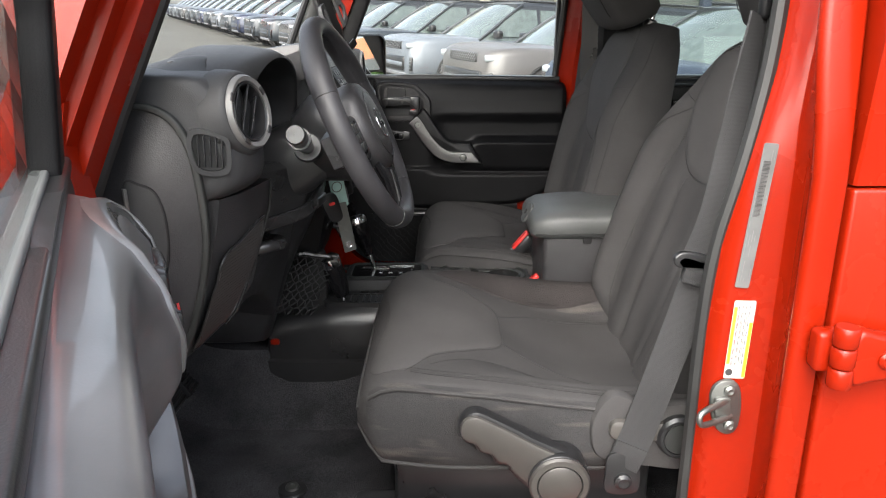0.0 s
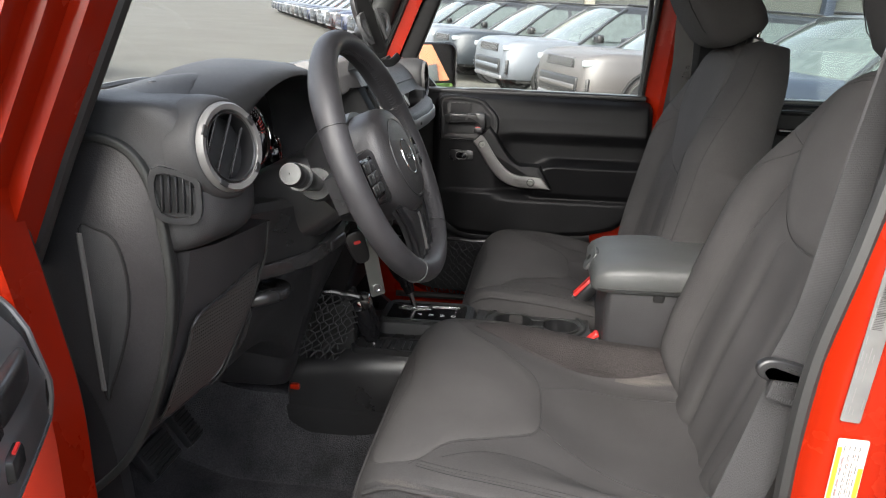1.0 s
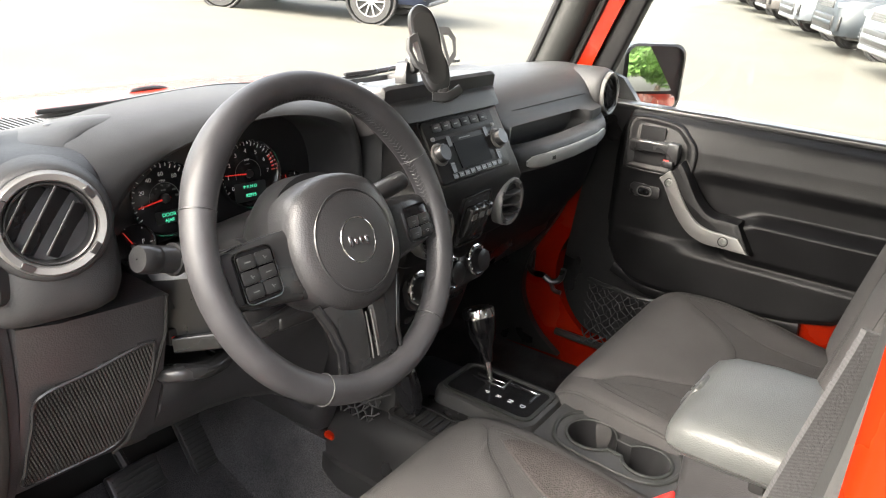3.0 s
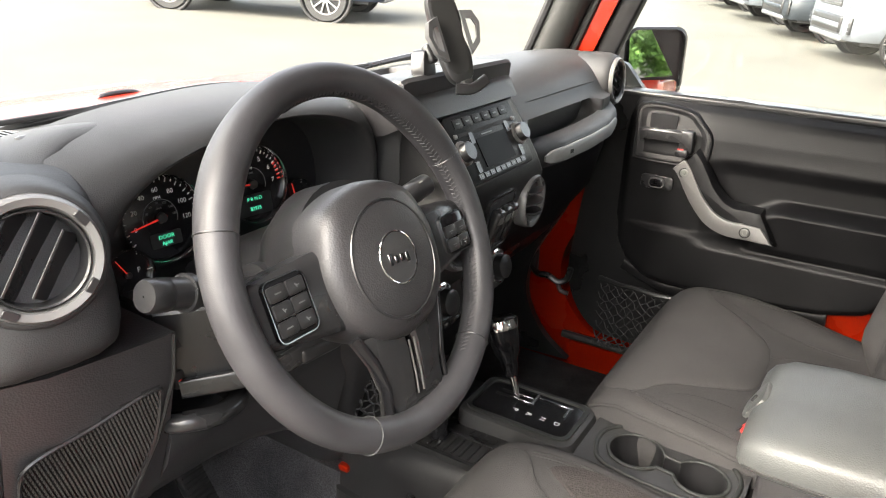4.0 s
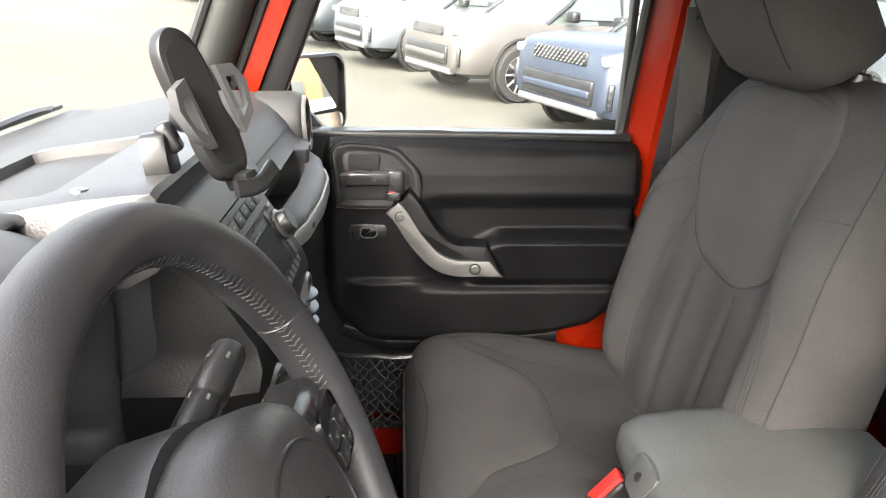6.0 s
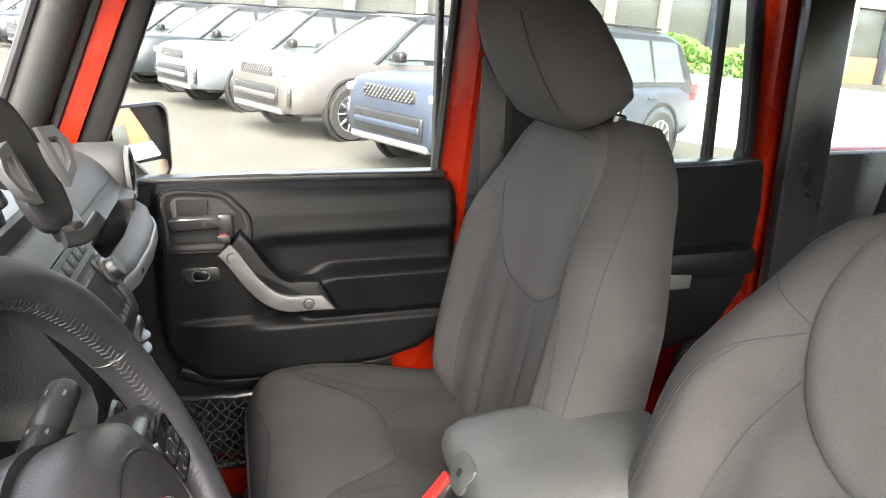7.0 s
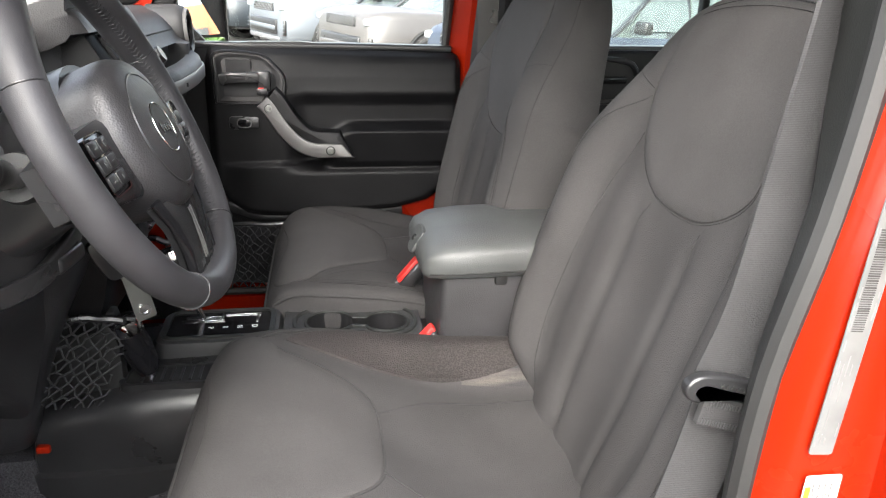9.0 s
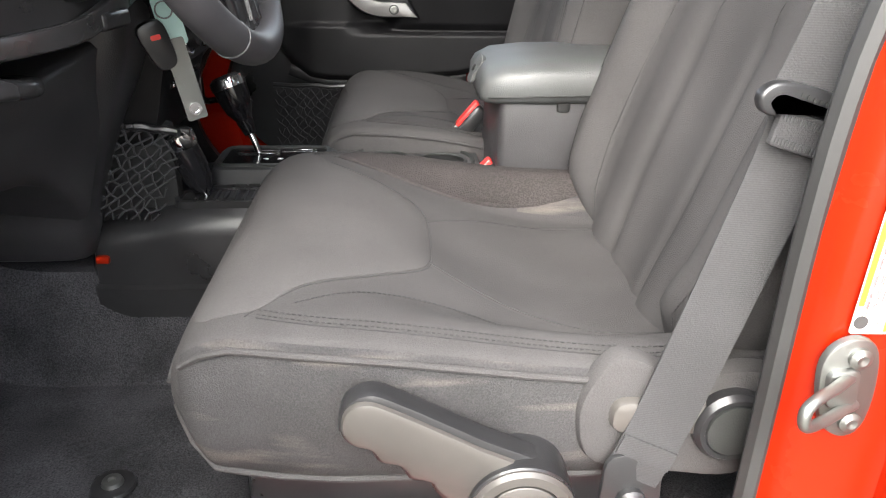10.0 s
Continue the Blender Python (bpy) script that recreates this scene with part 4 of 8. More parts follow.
        # top edge piping and lower hem
        pipe = [Vector((x + dx, yc + k * (hw(x) + 0.006), top(x, 1.0) - 0.008)) for x in xs[3:-2]]
        part("piping", tube(pipe, 0.0032, 8), M_FABRIC, st)
        hem = [Vector((x + dx, yc + k * (hw(x) * 0.985), 0.896 + 0.045 * sstep(-0.09, -0.137, x))) for x in xs[1:-3]]
        part("hem", tube(hem, 0.0045, 8), M_FABRIC, st)
    nose = [Vector((-0.1365 + dx + 0.0018 * abs(v) ** 4, yc + v * hw(-0.13), top(-0.1365, v) + 0.004)) for v in [i / 8 - 1 for i in range(17)]]
    part("piping", tube(nose, 0.003, 8), M_FABRIC, st)

    # backrest
    L = 0.625
    ax = Vector((math.sin(radians(lean)), 0, math.cos(radians(lean))))
    nf = Vector((-math.cos(radians(lean)), 0, math.sin(radians(lean))))  # forward normal
    base = Vector((back_x + dx, yc + 0.010 * side, 0.965))

    def bw(s):
        w = 0.245 + 0.045 * sstep(0.0, 0.22, s) - 0.062 * sstep(0.50, 0.92, s)
        return w * (1 - 0.42 * max(0.0, (s - 0.82) / 0.18) ** 2.2)

    def front_of(v, s):
        f = 0.0
        bol = sstep(0.50, 0.80, abs(v)) * sstep(-0.02, 0.10, s) * (1 - sstep(0.56, 0.92, s))
        f += 0.048 * bol
        f += 0.012 * sstep(0.55, 0.75, s) * (1 - abs(v) ** 2)
        f -= 0.012 * sstep(0.35, 0.0, abs(v)) * (1 - sstep(0.4, 0.6, s))
        # sewn valleys: beside the middle channel and at the foot of each bolster
        f -= 0.006 * math.exp(-((abs(v) - 0.25) / 0.045) ** 2) * (1 - sstep(tip - 0.09, tip - 0.01, s))
        f -= 0.007 * math.exp(-((abs(v) - 0.62) / 0.045) ** 2) * (1 - sstep(tip + 0.02, tip + 0.12, s))
        f += 0.004 * math.exp(-((abs(v) - 0.43) / 0.11) ** 2) * (1 - sstep(tip - 0.05, tip + 0.05, s))
        f -= 0.032 * abs(v) ** 8
        f -= 0.045 * max(0.0, (s - 0.86) / 0.14) ** 3
        return f

    def backrest(v, s, lift=0.0):
        bend = 0.03 * (s - 0.5) ** 2
        return base + ax * (s * L) + nf * (front_of(v, s) + lift - bend) + Vector((0, v * bw(s), 0))
    secs = []
    ss = [-0.02, 0.0, 0.02, 0.05, 0.08] + [0.11 + 0.025 * i for i in range(28)] + [0.81, 0.835, 0.86, 0.90, 0.93, 0.955, 0.975, 0.988, 0.996, 1.0]
    for s in ss:
        th = 0.165 - 0.050 * s
        row = [backrest(v, s) for v in [i / 34 - 1 for i in range(69)]]
        bend = 0.03 * (s - 0.5) ** 2
        back = [base + ax * (s * L) + nf * (-th * (1 - 0.25 * abs(v) ** 4) - bend) + Vector((0, v * bw(s) * 0.97, 0)) for v in (0.98, 0.9, 0.6, 0.2, -0.2, -0.6, -0.9, -0.98)]
        secs.append(row + back)
    part("backrest", loft(secs), M_FABRIC, st, "charcoal cloth backrest with side bolsters", sharp=60)
    half = [(0.62, 0.955 - tip), (0.655, 0.30), (0.64, 0.24), (0.575, 0.165), (0.46, 0.085), (0.35, 0.040), (0.19, 0.008)]
    off = -0.06
    around = lambda k: [(off + k * a, tip + b) for a, b in half]
    shield = smooth2([*around(-1)[::-1], (off, 0.968), *around(1), (off, tip)], 5)
    part("backrest_insert", patch(backrest, shield, 0.003, 9), M_INSERT, st, "smooth grey cloth shield")
    part("insert_seam", seam(backrest, [*[(a * 1.01, b - 0.004) for a, b in around(1)], (off, tip - 0.005), *[(a * 1.01, b - 0.004) for a, b in around(-1)[::-1]]], 0.0016), M_GROOVE, st)
    top_line = [(off - 0.60, 0.935), (off - 0.40, 0.950), (off, 0.957), (off + 0.40, 0.950), (off + 0.60, 0.935)]
    for d_ in (0.0, 0.016):
        part("stitching", stitches(backrest, [(a, b - d_) for a, b in top_line], lift=0.004), M_SEAM, st)
    for k in (-1, 1):
        part("channel_seam", seam(backrest, [(off + 0.22 * k, tip - 0.01), (0.25 * k, tip - 0.10), (0.25 * k, 0.25), (0.24 * k, 0.03)], 0.0012), M_GROOVE, st)
        inner = [(off + 0.53 * k, tip + 0.11), (0.55 * k, tip + 0.01), (0.61 * k, tip - 0.16), (0.62 * k, 0.20), (0.62 * k, 0.03)]
        part("bolster_seam", seam(backrest, inner, 0.0018), M_GROOVE, st)
        outer = [(off + 0.62 * k, tip + 0.185), (0.74 * k, tip + 0.115), (0.825 * k, tip + 0.01), (0.865 * k, tip - 0.15), (0.88 * k, 0.25), (0.885 * k, 0.04)]
        part("edge_seam", seam(backrest, outer, 0.0022), M_GROOVE, st)
        for q_ in (0.975, 1.022):
            part("stitching", stitches(backrest, [(a * q_, b) for a, b in outer[1:]]), M_SEAM, st)
        yoke = [(off + 0.63 * k, tip + 0.20), (0.76 * k, tip + 0.225), (0.90 * k, tip + 0.245), (0.97 * k, tip + 0.25)]
        part("yoke_seam", seam(backrest, yoke, 0.0016), M_GROOVE, st)
        rim = [(0.972 * k, 0.94), (0.975 * k, 0.75), (0.975 * k, 0.50), (0.975 * k, 0.28), (0.975 * k, 0.08)]
        part("edge_seam", seam(backrest, rim, 0.0022), M_GROOVE, st)
    # headrest on two chrome posts
    hb = base + ax * (L * 0.985)
    ha = radians(head_tilt)
    hax, hnf = Vector((math.sin(ha), 0, math.cos(ha))), Vector((-math.cos(ha), 0, math.sin(ha)))
    hc = hb + Vector((head_dx - 0.005, 0, 0.020))
    hr = []
    for s, w, f0, f1 in ((-0.030, 0.100, -0.060, 0.020), (-0.020, 0.118, -0.072, 0.045), (0.005, 0.130, -0.076, 0.060), (0.06, 0.136, -0.074, 0.066), (0.12, 0.136, -0.068, 0.062), (0.17, 0.128, -0.055, 0.050), (0.20, 0.112, -0.038, 0.032), (0.212, 0.08, -0.02, 0.012)):
        loop = []
        for i in range(28):
            a = 2 * math.pi * i / 28
            c, sn = math.cos(a), math.sin(a)
            v = math.copysign(abs(c) ** 0.45, c)
            d = math.copysign(abs(sn) ** 0.55, sn)
            mid, half = (f0 + f1) / 2, (f1 - f0) / 2
            loop.append(hc + hax * s + hnf * (mid + half * d) + Vector((0, v * w, 0)))
        hr.append(loop)
    rest = part("headrest", loft(hr), M_INSERT, st, "grey cloth headrest", sharp=60)
    for k in (-1, 1):
        part("headrest_seam", tube([hc + hax * s + hnf * (f + 0.001) + Vector((0, k * w, 0)) for s, w, f in ((-0.01, 0.092, 0.042), (0.03, 0.107, 0.056), (0.08, 0.109, 0.058), (0.13, 0.108, 0.054), (0.18, 0.10, 0.040))], 0.0010, 6), M_GROOVE, rest)
        post = [hb + ax * d - nf * 0.045 + Vector((0, 0.075 * k, 0)) for d in (-0.05, 0.05)]
        part("headrest_post", tube(post, 0.006, 10, up=(0, 1, 0)), M_CHROME, st, "chrome headrest post")
        col = facing(hb + ax * 0.008 - nf * 0.045 + Vector((0, 0.075 * k, 0)), ax, (0, 1, 0))
        part("post_collar", lathe([(0.008, -0.01), (0.018, -0.01), (0.018, 0.004), (0.014, 0.008), (0.008, 0.008)], col, 16), M_BLACK, st)
    # base, rails and side trim
    part("seat_base", box((0.13 + dx, yc, 0.83), (0.42, 0.46, 0.13), 0.02), M_BLACK, st)
    for k in (-1, 1):
        part("seat_rail", box((0.10 + dx, yc + k * 0.20, 0.745), (0.50, 0.05, 0.09), 0.01), M_BLACK, st)
    return st


SEAT_Y = 1.25
front_seat("driver_seat", "charcoal cloth driver seat with scuffed side", SEAT_Y, 1, lean=19.0, back_x=0.335, head_tilt=-14, head_dx=0.060, bolster=0.052, sink=0.083)
front_seat("passenger_seat", "charcoal cloth passenger seat with headrest", mirror_y(SEAT_Y) - 0.02, -1, dx=0.065, lean=13.5, back_x=0.262, bolster=0.012, drop=0.014, tip=0.490)

# driver seat: height lever, recliner and trim on the door side
out_y = (0, -1, 0)
yo = SEAT_Y - 0.285
lever_m = axes((0.172, yo - 0.012, 0.908), (-0.142, 0, 0.087), (0.087, 0, 0.142), (0, -1, 0))
grip = [(0.0, 0.030), (0.06, 0.030), (0.14, 0.027), (0.163, 0.022), (0.172, 0.006), (0.165, -0.012), (0.150, -0.019), (0.135, -0.016), (0.122, -0.022), (0.106, -0.018), (0.092, -0.024), (0.076, -0.020), (0.06, -0.027), (0.0, -0.032)]
lev = thing("seat_lever", "grey plastic seat height lever with round hub", "lever")
part("lever_rim", prism(smooth2([(x * 1.03 - 0.003, y * 1.22) for x, y in grip], 3), 0.020, lever_m, 0.006), M_BLACK, lev)
part("lever_face", prism(smooth2(grip, 3), 0.023, lever_m @ Matrix.Translation((0, 0, 0.002)), 0.006), M_LEVER, lev, "grey lever face with finger waves")
part("lever_hub", lathe([(0.001, -0.02), (0.046, -0.02), (0.046, 0.030), (0.041, 0.036), (0.036, 0.037), (0.035, 0.034), (0.001, 0.034)], facing((0.172, yo - 0.012, 0.905), out_y), 40), M_BLACK, lev, "dark round hub")
part("hub_ring", lathe([(0.0335, 0.030), (0.0445, 0.030), (0.0450, 0.034), (0.042, 0.0375), (0.0345, 0.0385), (0.0335, 0.036)], facing((0.172, yo - 0.012, 0.905), out_y), 40), M_LEVER, lev, "warm grey hub ring")
part("hub_cap", lathe([(0.001, 0.0), (0.0318, 0.0), (0.0318, 0.0375), (0.0305, 0.0385), (0.001, 0.0390)], facing((0.172, yo - 0.012, 0.905), out_y), 40), M_LEVER, lev, "warm grey round cap")
rec = thing("recliner", "grey plastic recliner lever under a black cover", "lever")
rm = axes((0.352, yo + 0.012, 0.967), (-1, 0, 0.05), (0.05, 0, 1), (0, -1, 0))
part("recliner_cover", prism(smooth2([(-0.055, 0.03), (-0.02, 0.05), (0.05, 0.045), (0.10, 0.06), (0.125, 0.03), (0.13, -0.01), (0.11, -0.05), (0.04, -0.06), (-0.03, -0.055)], 5), 0.02, rm, 0.008), M_FABRIC, rec, "charcoal cloth boot")
part("recliner_arm", prism(rrect(0.10, 0.032, 0.012, 4, 0.055, 0.006), 0.030, rm, 0.006), M_LEVER, rec)
part("recliner_hub", lathe([(0.001, 0), (0.034, 0), (0.034, 0.03), (0.030, 0.035), (0.026, 0.035), (0.025, 0.033), (0.001, 0.033)], rm, 32), M_BLACK, rec)
part("hub_cap", lathe([(0.001, 0), (0.024, 0), (0.024, 0.036), (0.001, 0.037)], rm, 32), M_PILLAR, rec)

# rear bench, seen between the seats
bench = thing("rear_seat", "cloth rear bench seat with shade in its colour", "car seat")
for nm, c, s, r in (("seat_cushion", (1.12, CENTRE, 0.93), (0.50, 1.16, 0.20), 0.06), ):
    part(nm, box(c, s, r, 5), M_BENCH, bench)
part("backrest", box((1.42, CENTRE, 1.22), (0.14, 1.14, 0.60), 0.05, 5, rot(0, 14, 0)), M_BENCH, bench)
part("bench_frame", box((1.15, CENTRE, 0.79), (0.44, 1.05, 0.10), 0.02), M_BLACK, bench)


# ---- seat belts ----
def ribbon(pts, width, normals, thick=0.0016):
    secs = []
    P = [Vector(p) for p in pts]
    for i, p in enumerate(P):
        t = (P[min(i + 1, len(P) - 1)] - P[max(i - 1, 0)]).normalized()
        n = Vector(normals[i] if isinstance(normals, list) else normals).normalized()
        w = t.cross(n).normalized() * (width / 2)
        n = w.cross(t).normalized() * thick
        secs.append([p - w - n, p + w - n, p + w + n, p - w + n])
    return loft(secs)


belt = thing("seat_belt", "dark grey webbing driver seat belt with latch plate", "seat belt")
low = smooth_path([(0.268, 0.944, 0.920), (0.276, 0.942, 0.945), (0.296, 0.944, 1.005), (0.337, 0.949, 1.150), (0.352, 0.951, 1.208), (0.357, 0.952, 1.236)], 6)
part("lap_webbing", ribbon(low, 0.047, (-0.25, -1, 0.0)), M_BELT, belt)
up_ = smooth_path([(0.352, 0.954, 1.240), (0.372, 0.953, 1.31), (0.387, 0.959, 1.42), (0.397, 0.969, 1.50), (0.409, 0.982, 1.565)], 6)
part("shoulder_webbing", ribbon(up_, 0.045, [(-0.35 + 1.15 * sstep(3, len(up_) - 1, i), -1, 0.0) for i in range(len(up_))]), M_BELT, belt)
rm = axes((0.350, 0.9455, 1.243), (1, 0, -0.20), (0.20, 0, 1), (0, -1, 0))
hook = smooth2([(-0.020, -0.012), (-0.031, -0.010), (-0.036, 0.000), (-0.028, 0.010), (-0.010, 0.0125), (0.020, 0.0105), (0.034, 0.004), (0.035, -0.004), (0.020, -0.003), (-0.008, -0.001), (-0.020, 0.001), (-0.0245, -0.003), (-0.0195, -0.007)], 4)
part("latch_plate", prism(hook, 0.009, rm, 0.0028, 3), M_BLACK, belt, "worn grey moulded latch plate with hooked end")
for i in range(7):
    part("latch_mark", prism(rrect(0.0028, 0.0035, 0.0008, 2, -0.008 + i * 0.0048, 0.0055 - 0.0006 * i), 0.0006, rm @ Matrix.Translation((0, 0, 0.0092))), M_PILLAR, belt)
fm_ = axes((0.354, 0.9455, 1.221), (1, 0, -0.31), (0.20, 0, 1), (0, -1, 0.0))
part("stitched_fold", prism(rrect(0.048, 0.027, 0.002, 3), 0.006, fm_, 0.0018), M_BELT, belt, "folded and stitched webbing end")
for yy_ in (-0.0090, 0.0075):
    part("box_stitch", join(*[box((-0.021 + i * 0.0026, yy_, 0.0062), (0.0012, 0.0050, 0.0010)) for i in range(17)]), M_RIMTHREAD, belt).data.transform(fm_)
part("anchor_plate", prism(smooth2([(-0.022, -0.035), (0.022, -0.035), (0.026, 0.0), (0.02, 0.03), (-0.02, 0.03), (-0.026, 0.0)], 4), 0.005, facing((0.270, 0.946, 0.912), (0, -1, 0)), 0.001), M_BLACK, belt)
part("anchor_bolt", lathe([(0.001, 0), (0.013, 0), (0.013, 0.006), (0.008, 0.009), (0.001, 0.008)], facing((0.270, 0.941, 0.898), (0, -1, 0)), 12), M_BLACK, belt, "black anchor bolt")
part("hem_stitch", ribbon([(0.2745, 0.9395, 0.940), (0.2805, 0.9395, 0.958)], 0.046, (-0.25, -1, 0)), M_BELT, belt)
part("shoulder_guide", box((0.416, 0.987, 1.580), (0.014, 0.018, 0.040), 0.0065, 4), M_PANEL, belt, "black shoulder guide loop")
pb = thing("seat_belt", "black passenger seat belt hanging along the pillar", "seat belt")
part("webbing", ribbon([(0.455, 2.225, 0.82), (0.440, 2.225, 1.2), (0.425, 2.20, 1.64)], 0.047, (-0.3, -1, 0)), M_BLACK, pb)


def buckle(x, y, z, tilt):
    b = thing("belt_buckle", "black belt buckle with a red release button", "belt buckle", group="belt buckles", at=(x, y, z))
    m = Matrix.Rotation(radians(tilt), 4, "Y")
    part("stalk", moved(box((0, 0, -0.055), (0.026, 0.012, 0.09), 0.004), m), M_BLACK, b)
    part("housing", moved(box((0.006, 0, 0), (0.026, 0.030, 0.068), 0.006, 3), m), M_BLACK, b)
    part("release_button", moved(box((-0.008, 0, 0.008), (0.010, 0.022, 0.056), 0.003), m), M_REDBTN, b, "red button")
    return b


buckle(0.195, 1.548, 0.985, 44)
buckle(0.195, 1.742, 1.030, 40)


# ---- dashboard ----
dash = thing("dashboard", "black textured plastic dashboard with gauges and radio", "dashboard")


PROF_SIDE = [(-0.66, 1.435), (-0.60, 1.452), (-0.50, 1.472), (-0.42, 1.485), (-0.36, 1.488), (-0.315, 1.481), (-0.280, 1.463), (-0.262, 1.436), (-0.257, 1.408), (-0.264, 1.380), (-0.283, 1.356), (-0.298, 1.335), (-0.320, 1.305), (-0.42, 1.27), (-0.66, 1.25)]
PROF_GAUGE = [(-0.66, 1.435), (-0.60, 1.452), (-0.50, 1.478), (-0.42, 1.502), (-0.38, 1.510), (-0.355, 1.510), (-0.345, 1.500), (-0.39, 1.495), (-0.41, 1.47), (-0.412, 1.42), (-0.41, 1.38), (-0.405, 1.33), (-0.35, 1.292), (-0.40, 1.27), (-0.66, 1.25)]
PROF_MID = [(-0.66, 1.435), (-0.60, 1.452), (-0.50, 1.474), (-0.42, 1.49), (-0.36, 1.496), (-0.315, 1.496), (-0.285, 1.488), (-0.27, 1.46), (-0.27, 1.42), (-0.27, 1.39), (-0.28, 1.36), (-0.29, 1.33), (-0.32, 1.30), (-0.42, 1.27), (-0.66, 1.25)]


def dash_section(y):
    """Profile (x, z) of the dash pad at y."""
    d = 1 - sstep(1.00, 1.10, y)                                   # driver's end
    g = sstep(1.00, 1.10, y) * (1 - sstep(1.452, 1.482, y))          # instrument bay
    c = sstep(1.452, 1.482, y) * (1 - sstep(1.765, 1.80, y))         # middle
    p = sstep(1.765, 1.80, y)                                      # passenger's side
    e = sstep(0.975, 0.953, y) + sstep(2.262, 2.287, y)
    out = []
    for (xs_, zs_), (xg, zg), (xm, zm) in zip(PROF_SIDE, PROF_GAUGE, PROF_MID):
        x = (xs_ - 0.022) * d + xg * g + xm * c + xs_ * p
        z = zs_ * (d + p) + zg * g + zm * c
        out.append((x - 0.020 * e * (x > -0.35), 1.39 + (z - 1.39) * (1 - 0.16 * e)))
    return out


ys = [0.955, 0.962, 0.975, 1.0, 1.03, 1.055, 1.075, 1.095, 1.12, 1.16, 1.22, 1.28, 1.34, 1.38, 1.41, 1.43, 1.45, 1.458, 1.466, 1.474, 1.482, 1.50, 1.60, 1.70, 1.75, 1.775, 1.80, 1.84, 1.92, 2.0, 2.1, 2.18, 2.24, 2.265, 2.278, 2.285]
secs = []
for y in ys:
    raw = dash_section(y)
    secs.append([Vector((q.x, y, q.y)) for q in smooth_path([(x, z, 0) for x, z in raw], 3, True)])
part("dash_pad", loft(secs), M_DASH, dash, "grained black dash pad", sharp=70)

# smooth face round the instrument bay
bay = smooth2([(1.078, 1.325), (1.070, 1.385), (1.086, 1.438), (1.135, 1.474), (1.235, 1.496), (1.335, 1.494), (1.415, 1.466), (1.448, 1.42), (1.452, 1.36), (1.43, 1.318), (1.25, 1.306), (1.12, 1.308)], 5)
edge_ = smooth2([(0.995, 1.305), (0.985, 1.385), (1.000, 1.470), (1.10, 1.506), (1.235, 1.520), (1.345, 1.518), (1.445, 1.500), (1.475, 1.44), (1.478, 1.36), (1.46, 1.295), (1.25, 1.280), (1.07, 1.285)], 5)


def bay_ring(f_out, x_top, x_low, shrink=1.0):
    out_ = []
    for (y0, z0), (y1, z1) in zip(bay, edge_):
        y, z = y0 + (y1 - y0) * f_out, z0 + (z1 - z0) * f_out
        y, z = 1.26 + (y - 1.26) * shrink, 1.395 + (z - 1.395) * shrink
        out_.append(Vector((x_low + (x_top - x_low) * sstep(1.33, 1.48, z), y, z)))
    return out_


part("instrument_bay", loft([bay_ring(0, -0.384, -0.384, 0.95), bay_ring(0, -0.34, -0.35, 0.965), bay_ring(0, -0.296, -0.318, 0.985), bay_ring(0.0, -0.286, -0.309), bay_ring(0.12, -0.281, -0.303), bay_ring(0.35, -0.284, -0.298), bay_ring(0.7, -0.302, -0.296), bay_ring(1.0, -0.345, -0.310), bay_ring(1.06, -0.40, -0.36)], cap=False), M_DASH, dash, "smooth black surround of the gauges", sharp=60)
part("gauge_panel", box((-0.388, 1.262, 1.395), (0.012, 0.40, 0.22), 0.004), M_BLACK, dash)


def dial(y, z, r, label, marks, needle, face_x=-0.378):
    """A round gauge facing rearwards and a little up."""
    m = facing((face_x, y, z), (1, -0.12, 0.16))
    ring_ = part("gauge", lathe([(r * 0.955, 0.0), (r, 0.0), (r, 0.012), (r * 0.98, 0.014), (r * 0.93, 0.010)], m, 40), M_CHROME, dash, label)
    part("dial_face", lathe([(0.001, 0.0), (r * 0.94, 0.0), (r * 0.94, 0.003), (0.001, 0.003)], m, 36), M_GLOSS, ring_)
    ticks = []
    for i in range(marks):
        a = radians(213 - 213 * i / (marks - 1))
        rr = r * (0.86 if i % 2 == 0 else 0.88)
        t = box((0, 0, 0), (r * (0.10 if i % 2 == 0 else 0.06), r * 0.022, 0.0006))
        t.transform(m @ Matrix.Translation((rr * math.cos(a), rr * math.sin(a), 0.0036)) @ Matrix.Rotation(a, 4, "Z"))
        ticks.append(t)
    part("scale_marks", join(*ticks), M_WHITE, ring_)
    if r > 0.04:
        part("inner_scale", moved(tube([(r * 0.42 * math.cos(radians(q)), r * 0.42 * math.sin(radians(q)), 0.0036) for q in range(-20, 205, 9)], 0.0004, 4), m), M_LABEL, ring_)
    a = radians(needle)
    nd = prism([(-0.12 * r, -0.024 * r), (0.78 * r, -0.007 * r), (0.78 * r, 0.007 * r), (-0.12 * r, 0.024 * r)], 0.002, m @ Matrix.Translation((0, 0, 0.006)) @ Matrix.Rotation(a, 4, "Z"))
    part("needle", nd, M_NEEDLE, ring_)
    part("needle_cap", lathe([(0.001, 0), (0.13 * r, 0), (0.11 * r, 0.004), (0.001, 0.005)], m @ Matrix.Translation((0, 0, 0.005)), 16), M_BLACK, ring_)
    return m, ring_


